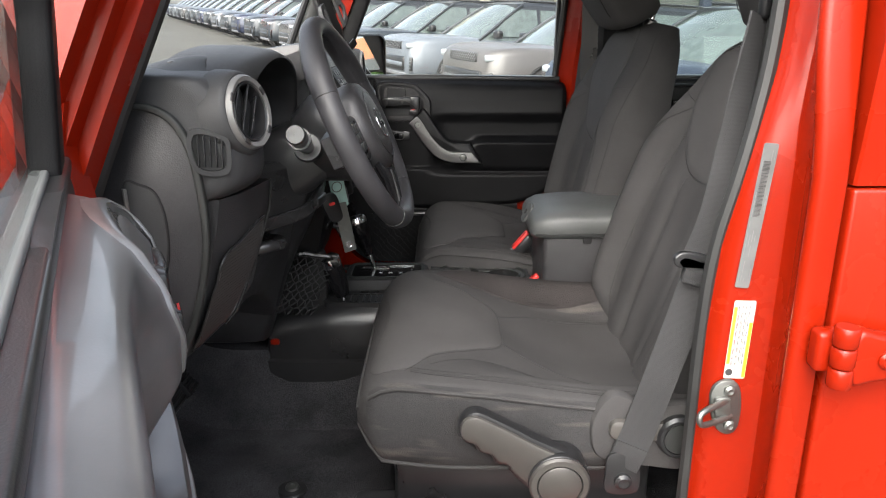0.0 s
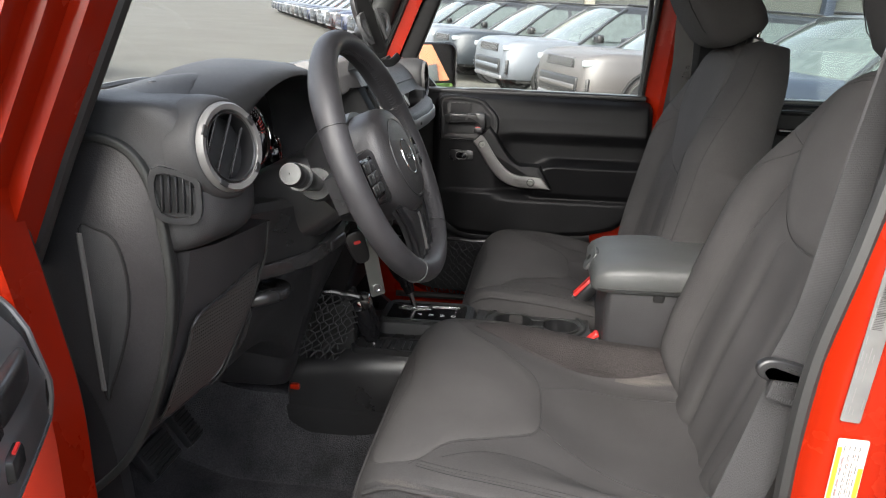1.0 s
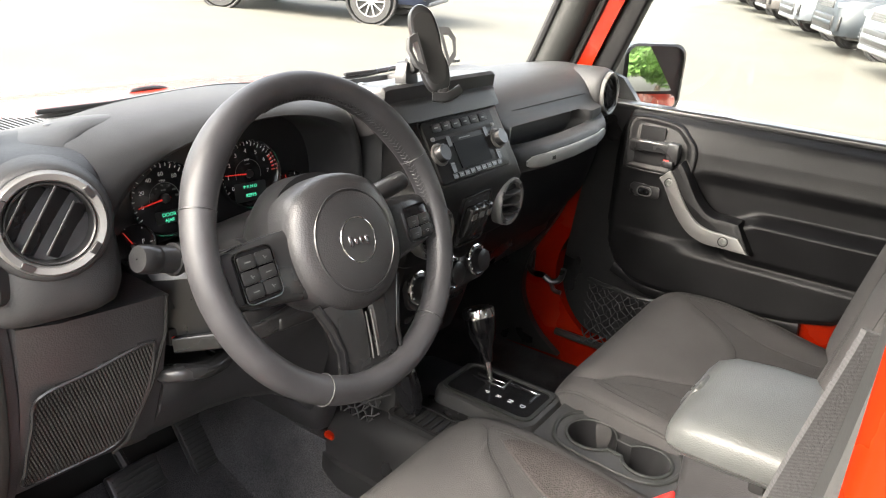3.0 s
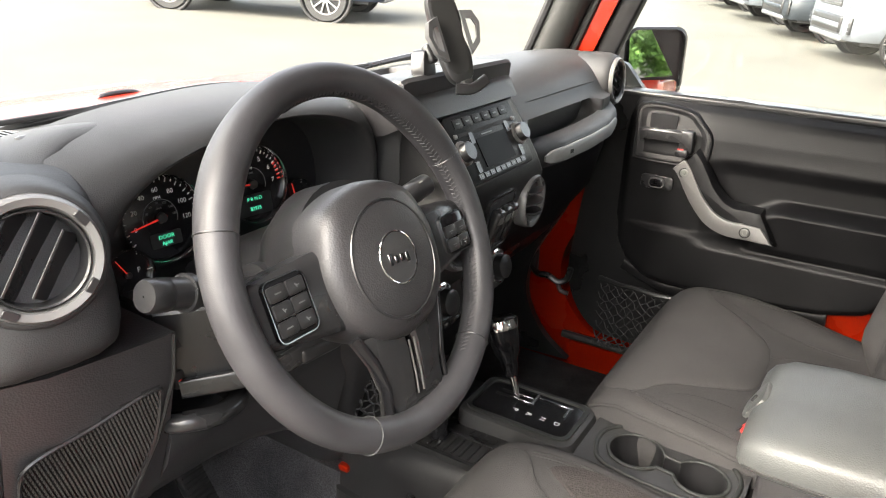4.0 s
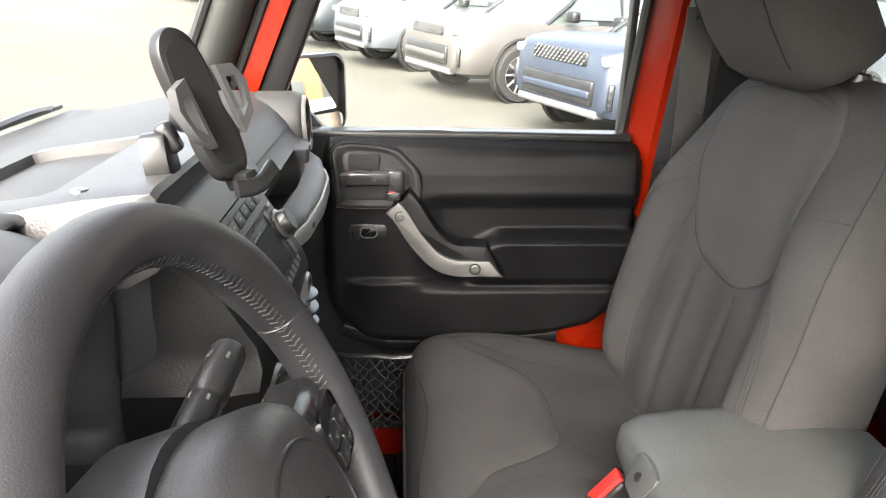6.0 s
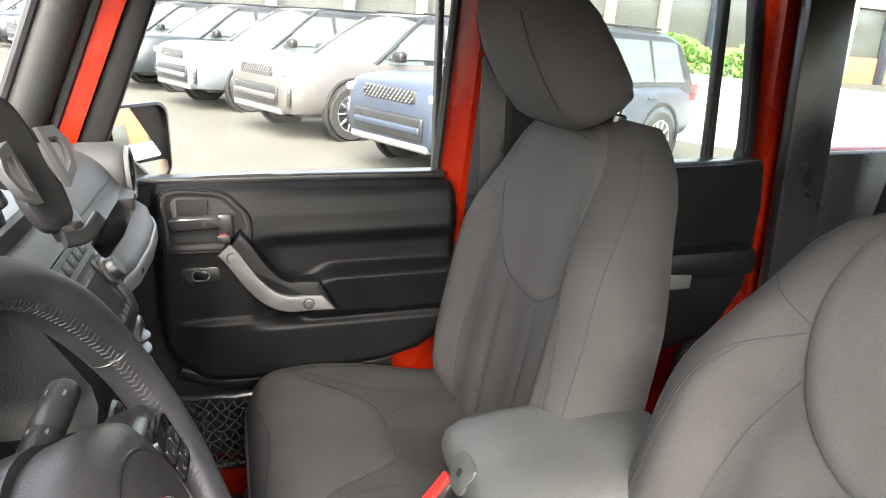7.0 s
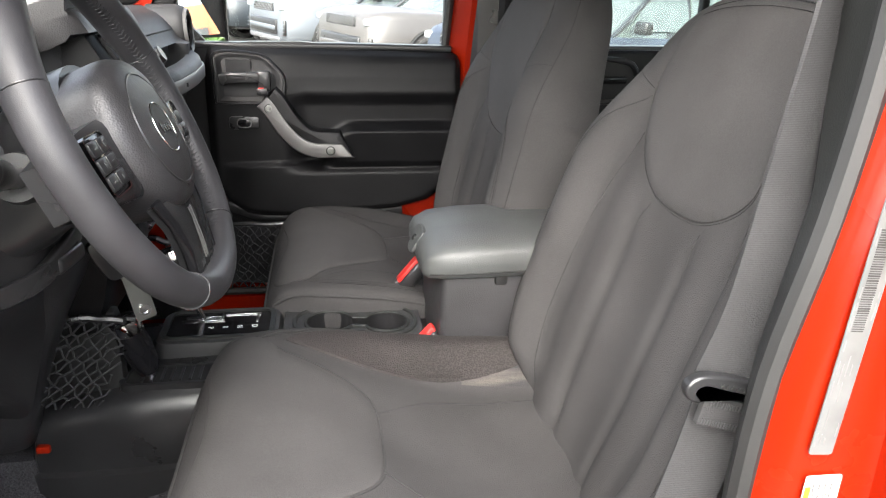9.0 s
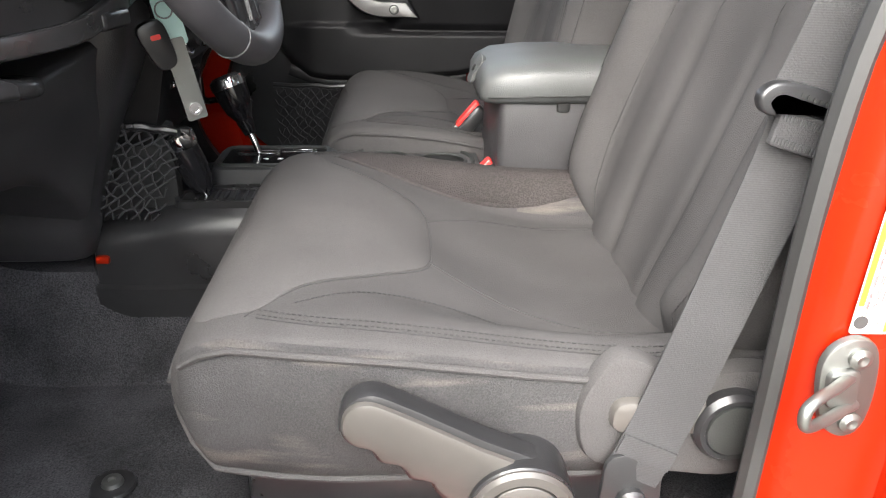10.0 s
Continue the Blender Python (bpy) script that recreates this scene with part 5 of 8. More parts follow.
def text(body, size, m, material, parent, name="lettering", align="CENTER"):
    cu = bpy.data.curves.new(name, "FONT")
    cu.body, cu.size, cu.align_x, cu.align_y, cu.extrude = body, size, align, "CENTER", 0.0002
    tmp = bpy.data.objects.new("t", cu)
    scene.collection.objects.link(tmp)
    me = bpy.data.meshes.new_from_object(tmp.evaluated_get(bpy.context.evaluated_depsgraph_get()))
    bpy.data.objects.remove(tmp)
    me.transform(m)
    me.materials.clear()
    me.materials.append(material)
    ob = new(name, me)
    ob.parent = parent
    return ob


m_sp, r_sp = dial(1.190, 1.396, 0.0475, "round speedometer with silver ring", 25, 190)
for i in range(7):
    a = radians(192 - 33.5 * i)
    text(str(20 * i), 0.0072, m_sp @ Matrix.Translation((0.0305 * math.cos(a), 0.0305 * math.sin(a), 0.004)), M_WHITE, r_sp)
text("MPH", 0.0042, m_sp @ Matrix.Translation((0, 0.022, 0.004)), M_WHITE, r_sp)
for i in range(7):
    a = radians(185 - 30 * i)
    text(str(30 * i), 0.0034, m_sp @ Matrix.Translation((0.0165 * math.cos(a), 0.0165 * math.sin(a), 0.004)), M_LABEL, r_sp)
text("km/h", 0.0032, m_sp @ Matrix.Translation((0, 0.0105, 0.004)), M_LABEL, r_sp)
part("display", prism(rrect(0.036, 0.016, 0.002, 2), 0.001, m_sp @ Matrix.Translation((0.002, -0.024, 0.0032))), M_DARK, r_sp)
text("DOOR", 0.0062, m_sp @ Matrix.Translation((0.002, -0.021, 0.0044)), M_GREENGLOW, r_sp)
text("AJAR", 0.0058, m_sp @ Matrix.Translation((0.002, -0.028, 0.0044)), M_GREENGLOW, r_sp)
m_ta, r_ta = dial(1.322, 1.402, 0.0475, "round rev counter with silver ring", 29, 176)
for i in range(8):
    a = radians(213 - 30.5 * i)
    text(str(i), 0.0078, m_ta @ Matrix.Translation((0.0315 * math.cos(a), 0.0315 * math.sin(a), 0.004)), M_WHITE, r_ta)
text("RPM", 0.0040, m_ta @ Matrix.Translation((0, 0.019, 0.004)), M_WHITE, r_ta)
text("x1000", 0.0032, m_ta @ Matrix.Translation((0, 0.0135, 0.004)), M_LABEL, r_ta)
part("red_zone", moved(join(*[box((0.0405 * math.cos(radians(q)), 0.0405 * math.sin(radians(q)), 0.0040), (0.004, 0.0016, 0.0005), rot=rot(0, 0, q)) for q in (0, 7, 14, 21, 28)]), m_ta), M_NEEDLE, r_ta)
part("display", prism(rrect(0.050, 0.026, 0.002, 2), 0.001, m_ta @ Matrix.Translation((0.0, -0.025, 0.0032))), M_DARK, r_ta)
text("P R N D", 0.0062, m_ta @ Matrix.Translation((0, -0.018, 0.0044)), M_GREENGLOW, r_ta)
text("82975", 0.0066, m_ta @ Matrix.Translation((0, -0.030, 0.0044)), M_GREENGLOW, r_ta)
m_fu, r_fu = dial(1.134, 1.352, 0.027, "small fuel gauge", 5, 120, -0.366)
text("F", 0.008, m_fu @ Matrix.Translation((0.013, 0.002, 0.004)), M_WHITE, r_fu)
m_te, r_te = dial(1.388, 1.368, 0.027, "small temperature gauge", 5, 100, -0.372)
text("H", 0.008, m_te @ Matrix.Translation((0.013, 0.002, 0.004)), M_WHITE, r_te)


M_VENTRING = shader("vent_ring", (0.145, 0.143, 0.140), 0.38, metal=0.25, grain=0.1, grain_scale=900)


def round_vent(c, n, r=0.047, slats=4, spin=62, out=0.0, collar=0.0, turn=38, deep=0.024):
    m = facing(c, n)
    v = part("air_vent", lathe([(r * 0.74, -0.01), (r, -0.014), (r * 1.02, 0.004), (r * 1.0, 0.009), (r * 0.95, 0.0125), (r * 0.84, 0.011), (r * 0.76, 0.002)], m, 48), M_VENTRING, dash, "round air vent with satin grey ring")
    part("inner_rim", lathe([(r * 0.70, -0.012), (r * 0.765, -0.012), (r * 0.785, 0.0085), (r * 0.765, 0.0105), (r * 0.735, 0.009)], m, 48), M_SILVER if out else M_BLACK, v)
    part("vent_well", lathe([(0.001, -0.034), (r * 0.75, -0.034), (r * 0.77, 0.0), (r * 0.75, 0.0), (r * 0.73, -0.030), (0.001, -0.030)], m, 32), M_DARK, v)
    for i in range(slats):
        t = (i + 0.5) / slats * 2 - 1
        t *= 0.86
        h = r * 0.72 * math.sqrt(1 - t * t)
        if out:
            bl = prism(smooth2([(-h, -0.01), (-h * 0.9, out * 0.55), (0, out), (h * 0.9, out * 0.55), (h, -0.01)], 5), 0.0026, axes((t * r * 0.72 - 0.0013, 0, 0), (0, 1, 0), (0, 0, 1), (1, 0, 0)), 0.0008)
        else:
            bl = box((t * r * 0.70, 0, -0.004), (0.0028, 2 * h * 0.98, deep), 0.0012, 1, rot(0, turn, 0))
        bl.transform(m @ Matrix.Rotation(radians(spin), 4, "Z"))
        part("slat", bl, M_SATIN, v)
    for a in (35, 150, 235, 320):
        nt = box((r * 0.90 * math.cos(radians(a)), r * 0.90 * math.sin(radians(a)), 0.0112), (r * 0.14, r * 0.26, 0.003), 0.001, 1, rot(0, 0, a))
        nt.transform(m)
        part("ring_notch", nt, M_BLACK, v)
    if collar:
        part("vent_collar", lathe([(r * 0.98, 0.0), (r * 1.02, 0.005), (r * 1.07, 0.0045), (r * 1.14, -0.003), (r * 1.20, -0.012), (r * 1.26, -collar), (r * 0.98, -collar)], m, 48), M_DASH, v, sharp=70)
    return v


round_vent((-0.270, 0.998, 1.439), (1, -0.30, 0.18), spin=-33, r=0.050, slats=3, collar=0.03, turn=-42, deep=0.036)
spk = part("corner_speaker", lathe([(0.092, -0.03), (0.092, -0.004), (0.086, 0.004), (0.078, 0.006), (0.076, 0.002), (0.001, 0.003), (0.001, -0.03)], Matrix.Translation((-0.495, 1.040, 1.480)) @ Matrix.Rotation(radians(-4), 4, "Y") @ Matrix.Diagonal((0.72, 1, 1, 1)), 48), M_DASH, dash, "oval speaker cover on the dash top", sharp=60)
for i in range(23):
    yy = -0.072 + i * 0.0066
    xx = 0.72 * math.sqrt(max(0.0, 0.0745 ** 2 - yy * yy))
    part("grille_rib", box((-0.495, 1.040 + yy, 1.4842), (2 * xx, 0.003, 0.003), 0), M_BLACK, spk)
round_vent((-0.247, 2.222, 1.437), (1, 0.02, 0.06), spin=60, collar=0.07)
round_vent((-0.193, 1.724, 1.314), (1, 0.04, 0.0), spin=90, r=0.042, slats=3, out=0.022)
round_vent((-0.193, 1.508, 1.314), (1, -0.06, 0.0), spin=90, r=0.042, slats=3, out=0.004)

# side of the dash, with the window demister and the fuse cover
yend = 0.948
side_m = axes((0, yend + 0.016, 0), (1, 0, 0), (0, 0, 1), (0, -1, 0))
end_edge = smooth2([(-0.425, 1.452), (-0.385, 1.452), (-0.352, 1.436), (-0.331, 1.395), (-0.322, 1.33), (-0.322, 1.27), (-0.335, 1.20), (-0.362, 1.12), (-0.40, 1.055), (-0.45, 1.005)], 6, False)
out = end_edge + [(-0.50, 1.00), (-0.50, 1.30), (-0.47, 1.41)]
part("end_panel", prism(out, 0.018, side_m, 0.004), M_LOWER, dash, "dark grained end panel of the dash")
part("end_rim", sweep([(x, yend - 0.002, z) for x, z in end_edge], rrect(0.010, 0.013, 0.003, 3), up=(0, 1, 0)), M_PILLAR, dash, "raised dark grey edge band")
rec_ = smooth2([(-0.424, 1.350), (-0.405, 1.350), (-0.384, 1.338), (-0.374, 1.30), (-0.376, 1.25), (-0.390, 1.20), (-0.408, 1.155), (-0.416, 1.140), (-0.420, 1.20), (-0.4235, 1.28)], 4)
part("fuse_cover", prism(rec_, 0.004, side_m @ Matrix.Translation((0, 0, 0.0165)), 0.002), M_DASH, dash)
part("cover_groove", sweep([(x, yend - 0.0025, z) for x, z in rec_], circle(0.0022, 6), True, up=(0, 1, 0)), M_DARK, dash)
part("cover_lip", tube([(-0.424, yend - 0.004, 1.345), (-0.417, yend - 0.004, 1.15)], 0.0035, 8), M_GREYTRIM, dash)
part("hinge_cover", box((-0.455, 0.958, 1.425), (0.07, 0.02, 0.05), 0.004), M_BLACK, dash)
# rectangular demister vent on the face turned to the door
vm = facing((-0.308, 0.952, 1.394), (0.25, -1.0, 0.05), (0.1, 0, 1))
vfr = smooth2([(-0.026, 0.026), (0.018, 0.022), (0.027, 0.005), (0.024, -0.028), (-0.018, -0.026)], 4)
vin = [(x * 0.78, y * 0.78) for x, y in vfr]
vent = part("demister_vent", moved(frame_prism(vfr, vin, 0.010), vm), M_BLACK, dash, "small slatted demister vent")
part("vent_well", prism(vin, 0.002, vm @ Matrix.Translation((0, 0, 0.0012))), M_DARK, vent)
for i in range(5):
    part("slat", moved(box((-0.014 + i * 0.0075, 0, 0.006), (0.0022, 0.040, 0.008), 0.0008, 1, rot(0, 0, 4)), vm), M_BLACK, vent)
side_blk = []
for y, f, back_ in ((0.949, 0.90, 0.022), (0.953, 0.965, 0.010), (0.962, 0.99, 0.003), (0.978, 1.0, 0.0), (1.00, 1.0, 0.0), (1.02, 1.0, 0.0), (1.04, 1.0, 0.004), (1.056, 0.99, 0.012), (1.068, 0.97, 0.028), (1.075, 0.94, 0.05)):
    pts = smooth_path([(-0.44, 1.484, 0), (-0.37, 1.4925, 0), (-0.315, 1.489, 0), (-0.288, 1.474, 0), (-0.277, 1.448, 0), (-0.270, 1.415, 0), (-0.264, 1.380, 0), (-0.268, 1.350, 0), (-0.286, 1.331, 0), (-0.315, 1.322, 0), (-0.37, 1.322, 0), (-0.44, 1.36, 0)], 5, True)
    side_blk.append([Vector((-0.36 + (p.x + 0.36) * f + (0.24 * (y - 0.998) - back_) * sstep(-0.38, -0.29, p.x), y, 1.405 + (p.y - 1.405) * f)) for p in pts])
part("vent_housing", loft(side_blk), M_DASH, dash, "rounded end of the dash round the vent", sharp=70)

# knee panel below the gauges, speaker grille at its door end, steering column cover
kn = []
for y, xo, zlow in ((0.965, -0.335, 1.075), (1.00, -0.318, 1.085), (1.06, -0.307, 1.090), (1.10, -0.300, 1.088), (1.114, -0.299, 1.088)):
    kn.append([Vector((x, y, z)) for x, z in ((-0.42, 1.33), (xo + 0.030, 1.325), (xo + 0.022, 1.28), (xo, 1.20), (xo - 0.03, 1.12), (xo - 0.050, zlow + 0.004), (xo - 0.060, zlow), (-0.48, zlow + 0.02), (-0.48, 1.15))])
part("speaker_panel", loft(kn), M_LOWER, dash, "lower dash panel with speaker grille")
def knee_point(f, z, lift):
    xo = -0.318 + 0.018 * f
    x = xo + (0.022 * (z - 1.20) / 0.08 if z > 1.20 else -0.03 * (1.20 - z) / 0.08 if z > 1.12 else -0.03 - 0.045 * (1.12 - z) / 0.07)
    return Vector((x + lift, 1.0 + 0.10 * f, z - lift * 0.25))


g_out = smooth2([(-0.22, 1.238), (0.30, 1.252), (0.88, 1.268), (0.99, 1.258), (0.96, 1.20), (0.82, 1.145), (0.66, 1.116), (0.30, 1.106), (-0.30, 1.100), (-0.33, 1.14), (-0.29, 1.20)], 5)


def inside(f, z, poly):
    hit, n_ = False, len(poly)
    for i in range(n_):
        (x0, y0), (x1, y1) = poly[i], poly[(i + 1) % n_]
        if (y0 > z) != (y1 > z) and f < x0 + (z - y0) / (y1 - y0) * (x1 - x0):
            hit = not hit
    return hit


cells_v, cells_f, well_v, well_f = [], [], [], []
for j in range(44):
    for i in range(40):
        f, z = -0.36 + (i + 0.5 * (j % 2)) * 0.037, 1.085 + j * 0.0055
        if not inside(f, z, g_out):
            continue
        k = len(well_v)
        well_v += [knee_point(f + df, z + dz, 0.0012) for df, dz in ((-0.0186, -0.0055), (0.0186, -0.0055), (0.0186, 0.0055), (-0.0186, 0.0055))]
        well_f.append((k, k + 1, k + 2, k + 3))
        k = len(cells_v)
        for df, dz, l in ((-0.0155, 0, 0.0016), (0, -0.0036, 0.0016), (0.0155, 0, 0.0016), (0, 0.0036, 0.0016), (0, 0, 0.0034)):
            cells_v.append(knee_point(f + df, z + dz, l))
        cells_f += [(k, k + 1, k + 4), (k + 1, k + 2, k + 4), (k + 2, k + 3, k + 4), (k + 3, k, k + 4)]
part("grille_back", bm_of(well_v, well_f), M_DARK, dash)
part("speaker_grille", bm_of(cells_v, cells_f), M_BLACK, dash, "speaker grille of small raised diamonds")
part("grille_rim", tube([knee_point(f, z, 0.0016) for f, z in g_out], 0.0022, 6, True), M_BLACK, dash)
part("panel_gap", tube([(-0.268, 1.111, 1.325), (-0.272, 1.109, 1.28), (-0.298, 1.099, 1.20), (-0.328, 1.078, 1.12), (-0.344, 1.066, 1.10)], 0.0022, 6), M_DARK, dash)
# plate under the column: slants inwards, with a flanged lower edge
kc, lip_ = [], []
for y, xt, zt, xl_, zl_ in ((1.122, -0.312, 1.335, -0.316, 1.240), (1.135, -0.298, 1.336, -0.302, 1.236), (1.20, -0.246, 1.338, -0.240, 1.246), (1.26, -0.232, 1.336, -0.224, 1.262), (1.34, -0.236, 1.332, -0.228, 1.272), (1.42, -0.262, 1.326, -0.256, 1.270)):
    kc.append([Vector(p) for p in ((-0.42, y, zt), (xt - 0.012, y, zt), (xt, y, zt - 0.010), (xl_, y, zl_ + 0.016), (xl_ - 0.004, y, zl_), (xl_ - 0.03, y, zl_ - 0.002), (-0.42, y, zl_ + 0.01))])
    lip_.append(Vector((xl_ + 0.002, y, zl_ + 0.004)))
part("column_panel", loft(kc), M_BLACK, dash, "bare dark plate under the column")
part("plate_flange", sweep(smooth_path(lip_[1:5], 4), rrect(0.010, 0.022, 0.003, 3)), M_SATIN, dash, "flanged lower edge of the plate")
part("panel_slot", box((-0.304, 1.140, 1.252), (0.012, 0.024, 0.020), 0.002), M_DARK, dash)
part("fuse_lamp", box((-0.302, 1.134, 1.249), (0.010, 0.006, 0.007), 0.002), M_REDBTN, dash, "small red plug")
part("edge_clip", box((-0.226, 1.262, 1.256), (0.024, 0.060, 0.020), 0.006, 3, rot(0, 0, -6)), M_BLACK, dash, "black plastic clip on the plate")
part("hood_release", sweep(smooth_path([(-0.304, 1.118, 1.206), (-0.284, 1.128, 1.210), (-0.274, 1.16, 1.205), (-0.288, 1.198, 1.200), (-0.32, 1.205, 1.200)], 5), rrect(0.024, 0.018, 0.007, 3)), M_SATIN, dash, "black bonnet release lever")
part("cable", tube(smooth_path([(-0.34, 1.15, 1.235), (-0.325, 1.18, 1.222), (-0.33, 1.21, 1.228), (-0.345, 1.24, 1.24)], 5), 0.004, 6), M_BLACK, dash)
lo_ = []
for y, xt, zt, xe, ze in ((1.116, -0.300, 1.196, -0.350, 1.090), (1.15, -0.302, 1.192, -0.352, 1.086), (1.21, -0.306, 1.190, -0.352, 1.082), (1.27, -0.304, 1.194, -0.350, 1.072), (1.33, -0.298, 1.202, -0.348, 1.050), (1.385, -0.288, 1.214, -0.350, 1.010), (1.42, -0.285, 1.22, -0.36, 0.97)):
    lo_.append([Vector((x, y, z)) for x, z in ((-0.44, zt + 0.004), (xt - 0.016, zt + 0.004), (xt - 0.006, zt + 0.002), (xt, zt - 0.006), (xt - 0.012, zt - 0.045), (xe + 0.008, ze + 0.016), (xe, ze + 0.004), (xe - 0.010, ze), (-0.50, ze + 0.012), (-0.50, zt - 0.02))])
part("lower_dash", loft(lo_), M_LOWER, dash, "black lower dash sweeping down to the console", sharp=60)
part("tray_back", box((-0.43, 1.26, 1.225), (0.02, 0.30, 0.07), 0.004), M_DARK, dash)
cv_ = []
for z, xr, ys_ in ((0.888, -0.388, 1.462), (0.892, -0.384, 1.456), (0.94, -0.368, 1.450), (1.00, -0.350, 1.442), (1.05, -0.332, 1.430), (1.10, -0.310, 1.412), (1.15, -0.284, 1.392), (1.19, -0.266, 1.380), (1.235, -0.256, 1.376), (1.27, -0.262, 1.380)):
    cv_.append([Vector((x, y, z)) for x, y in ((-0.60, 1.49), (-0.60, ys_ + 0.006), (-0.56, ys_), (xr - 0.06, ys_), (xr - 0.022, ys_ + 0.003), (xr - 0.006, ys_ + 0.012), (xr, ys_ + 0.030), (xr, 1.49))])
part("lower_cover", loft(cv_), M_LOWER, dash, "smooth black side cover of the footwell", sharp=60)
part("red_floor_edge", box((-0.372, 1.476, 0.884), (0.020, 0.012, 0.012), 0.003), M_RED, shell)

# passenger side: grab handle, glovebox, airbag seam
GRAB_Y = [1.762, 1.775, 1.80, 1.87, 1.97, 2.07, 2.15, 2.20, 2.23]
GRAB_X = [-0.280, -0.248, -0.221, -0.199, -0.190, -0.191, -0.207, -0.242, -0.275]
GRAB_Z = [1.350, 1.351, 1.358, 1.362, 1.366, 1.370, 1.375, 1.385, 1.392]
bez = []
for i in range(49):
    y = 1.762 + (2.23 - 1.762) * i / 48
    fx, fz = float(np.interp(y, GRAB_Y, GRAB_X)), float(np.interp(y, GRAB_Y, GRAB_Z))
    h = sstep(1.790, 1.850, y) * (1 - sstep(2.045, 2.105, y))
    lip = min(-0.243, fx - 0.012)
    slope = lip + 0.45 * (fx - lip)
    row = [(-0.36, 1.470), (-0.357, 1.4895), (-0.335, 1.4885), (-0.313, 1.4830), (-0.294, 1.4745), (-0.278, 1.4630), (-0.266, 1.4500), (min(-0.2575, lip), 1.4370), (min(-0.252, lip), 1.428), (lip, 1.4205), (slope + (lip - 0.055 - slope) * h, 1.4175), (slope + (lip - 0.060 - slope) * h, 1.400),
           (slope + (lip - 0.058 - slope) * h, fz + 0.026 - 0.040 * h), (slope + (fx - 0.037 - slope) * h, fz + 0.0255 - 0.040 * h), (fx - 0.034, fz + 0.025), (fx - 0.012, fz + 0.023), (fx - 0.003, fz + 0.017), (fx, fz + 0.006), (fx, fz - 0.012), (fx - 0.006, fz - 0.021), (fx - 0.020, fz - 0.025), (-0.34, fz - 0.028)]
    bez.append([Vector((x, y, z)) for x, z in row])
part("grab_handle", loft(bez), M_DASH, dash, "moulded passenger grab handle with a hollow behind it", sharp=70)
ins = []
for i in range(25):
    y = 1.822 + 0.316 * i / 24
    e_ = math.sqrt(max(0.0, 1 - (abs(i - 12) / 12) ** 10))
    fx, fz = float(np.interp(y, GRAB_Y, GRAB_X)), float(np.interp(y, GRAB_Y, GRAB_Z)) - 0.003
    ins.append([Vector((x, y, fz + z * (0.35 + 0.65 * e_))) for x, z in ((fx - 0.004, -0.0125), (fx + 0.0015, -0.0125), (fx + 0.0030, -0.0105), (fx + 0.0030, 0.0105), (fx + 0.0015, 0.0125), (fx - 0.004, 0.0125))])
part("handle_insert", loft(ins), M_GRIP, dash, "satin grey grab handle insert")
part("handle_screw", lathe([(0.001, 0), (0.006, 0), (0.006, 0.002), (0.001, 0.002)], facing((-0.2085, 1.838, 1.3565), (1, -0.35, 0)), 12), M_BLACK, dash)
part("handle_mark", box((-0.1965, 1.882, 1.3595), (0.002, 0.030, 0.007), rot=rot(0, 0, -12)), M_PILLAR, dash)
glove = []
for y, low, dx in ((1.765, 1.10, -0.03), (1.785, 1.09, 0.0), (2.05, 1.09, 0.0), (2.12, 1.10, 0.004), (2.19, 1.15, 0.010), (2.235, 1.21, 0.004), (2.25, 1.25, -0.02)):
    glove.append([Vector((x + dx, y, max(z, low + (z - 1.09) * 0.3))) for x, z in ((-0.45, 1.355), (-0.262, 1.350), (-0.262, 1.30), (-0.275, 1.22), (-0.315, 1.14), (-0.39, 1.09), (-0.48, 1.10))])
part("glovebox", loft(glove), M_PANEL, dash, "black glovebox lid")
low_g = [[Vector((x, y, z)) for x, z in ((-0.55, 1.20), (-0.34, 1.18), (-0.37, 1.08), (-0.42, 1.02), (-0.50, 0.99), (-0.60, 1.0))] for y in (1.76, 1.80, 2.20, 2.245)]
part("under_panel", loft(low_g), M_BLACK, dash, "black panel under the glovebox")
part("glove_latch", box((-0.262, 1.83, 1.315), (0.012, 0.075, 0.036), 0.006, 3), M_BLACK, dash)
part("airbag_seam", tube(smooth_path([(-0.2625, 1.835, 1.443), (-0.260, 1.95, 1.4445), (-0.260, 2.06, 1.4445), (-0.2605, 2.14, 1.444)], 5), 0.0014, 6), M_DARK, dash)
part("glove_gap", tube([(-0.2605, 1.80, 1.340), (-0.2605, 2.19, 1.340)], 0.002, 6), M_DARK, dash)

# middle stack: hooded tray, radio, vents, switches, climate knobs
tray = []
for y, d, q, dip in ((1.456, 0.012, 0.045, 0), (1.462, 0.002, 0.018, 0), (1.474, 0.0, 0.0, 0), (1.496, 0.0, 0.0, 0), (1.500, 0.0, 0.0, 1), (1.60, 0.0, 0.0, 1), (1.712, 0.0, 0.0, 1), (1.716, 0.0, 0.0, 0), (1.738, 0.0, 0.0, 0), (1.748, 0.002, 0.018, 0), (1.754, 0.012, 0.045, 0)):
    tray.append([Vector((min(x, -0.2305 - q) if x > -0.3 else x, y, z - d)) for x, z in ((-0.50, 1.44), (-0.475, 1.482), (-0.455, 1.494), (-0.448, 1.4955 - 0.035 * dip), (-0.345, 1.511 - 0.035 * dip), (-0.338, 1.513), (-0.30, 1.519),
                 (-0.262, 1.523), (-0.254, 1.5235), (-0.2495, 1.519), (-0.2515, 1.500), (-0.2460, 1.4975), (-0.2425, 1.493), (-0.2305, 1.4720), (-0.255, 1.464), (-0.50, 1.43))])
part("centre_tray", loft(tray), M_LOWER, dash, "square hood with rubber mat")
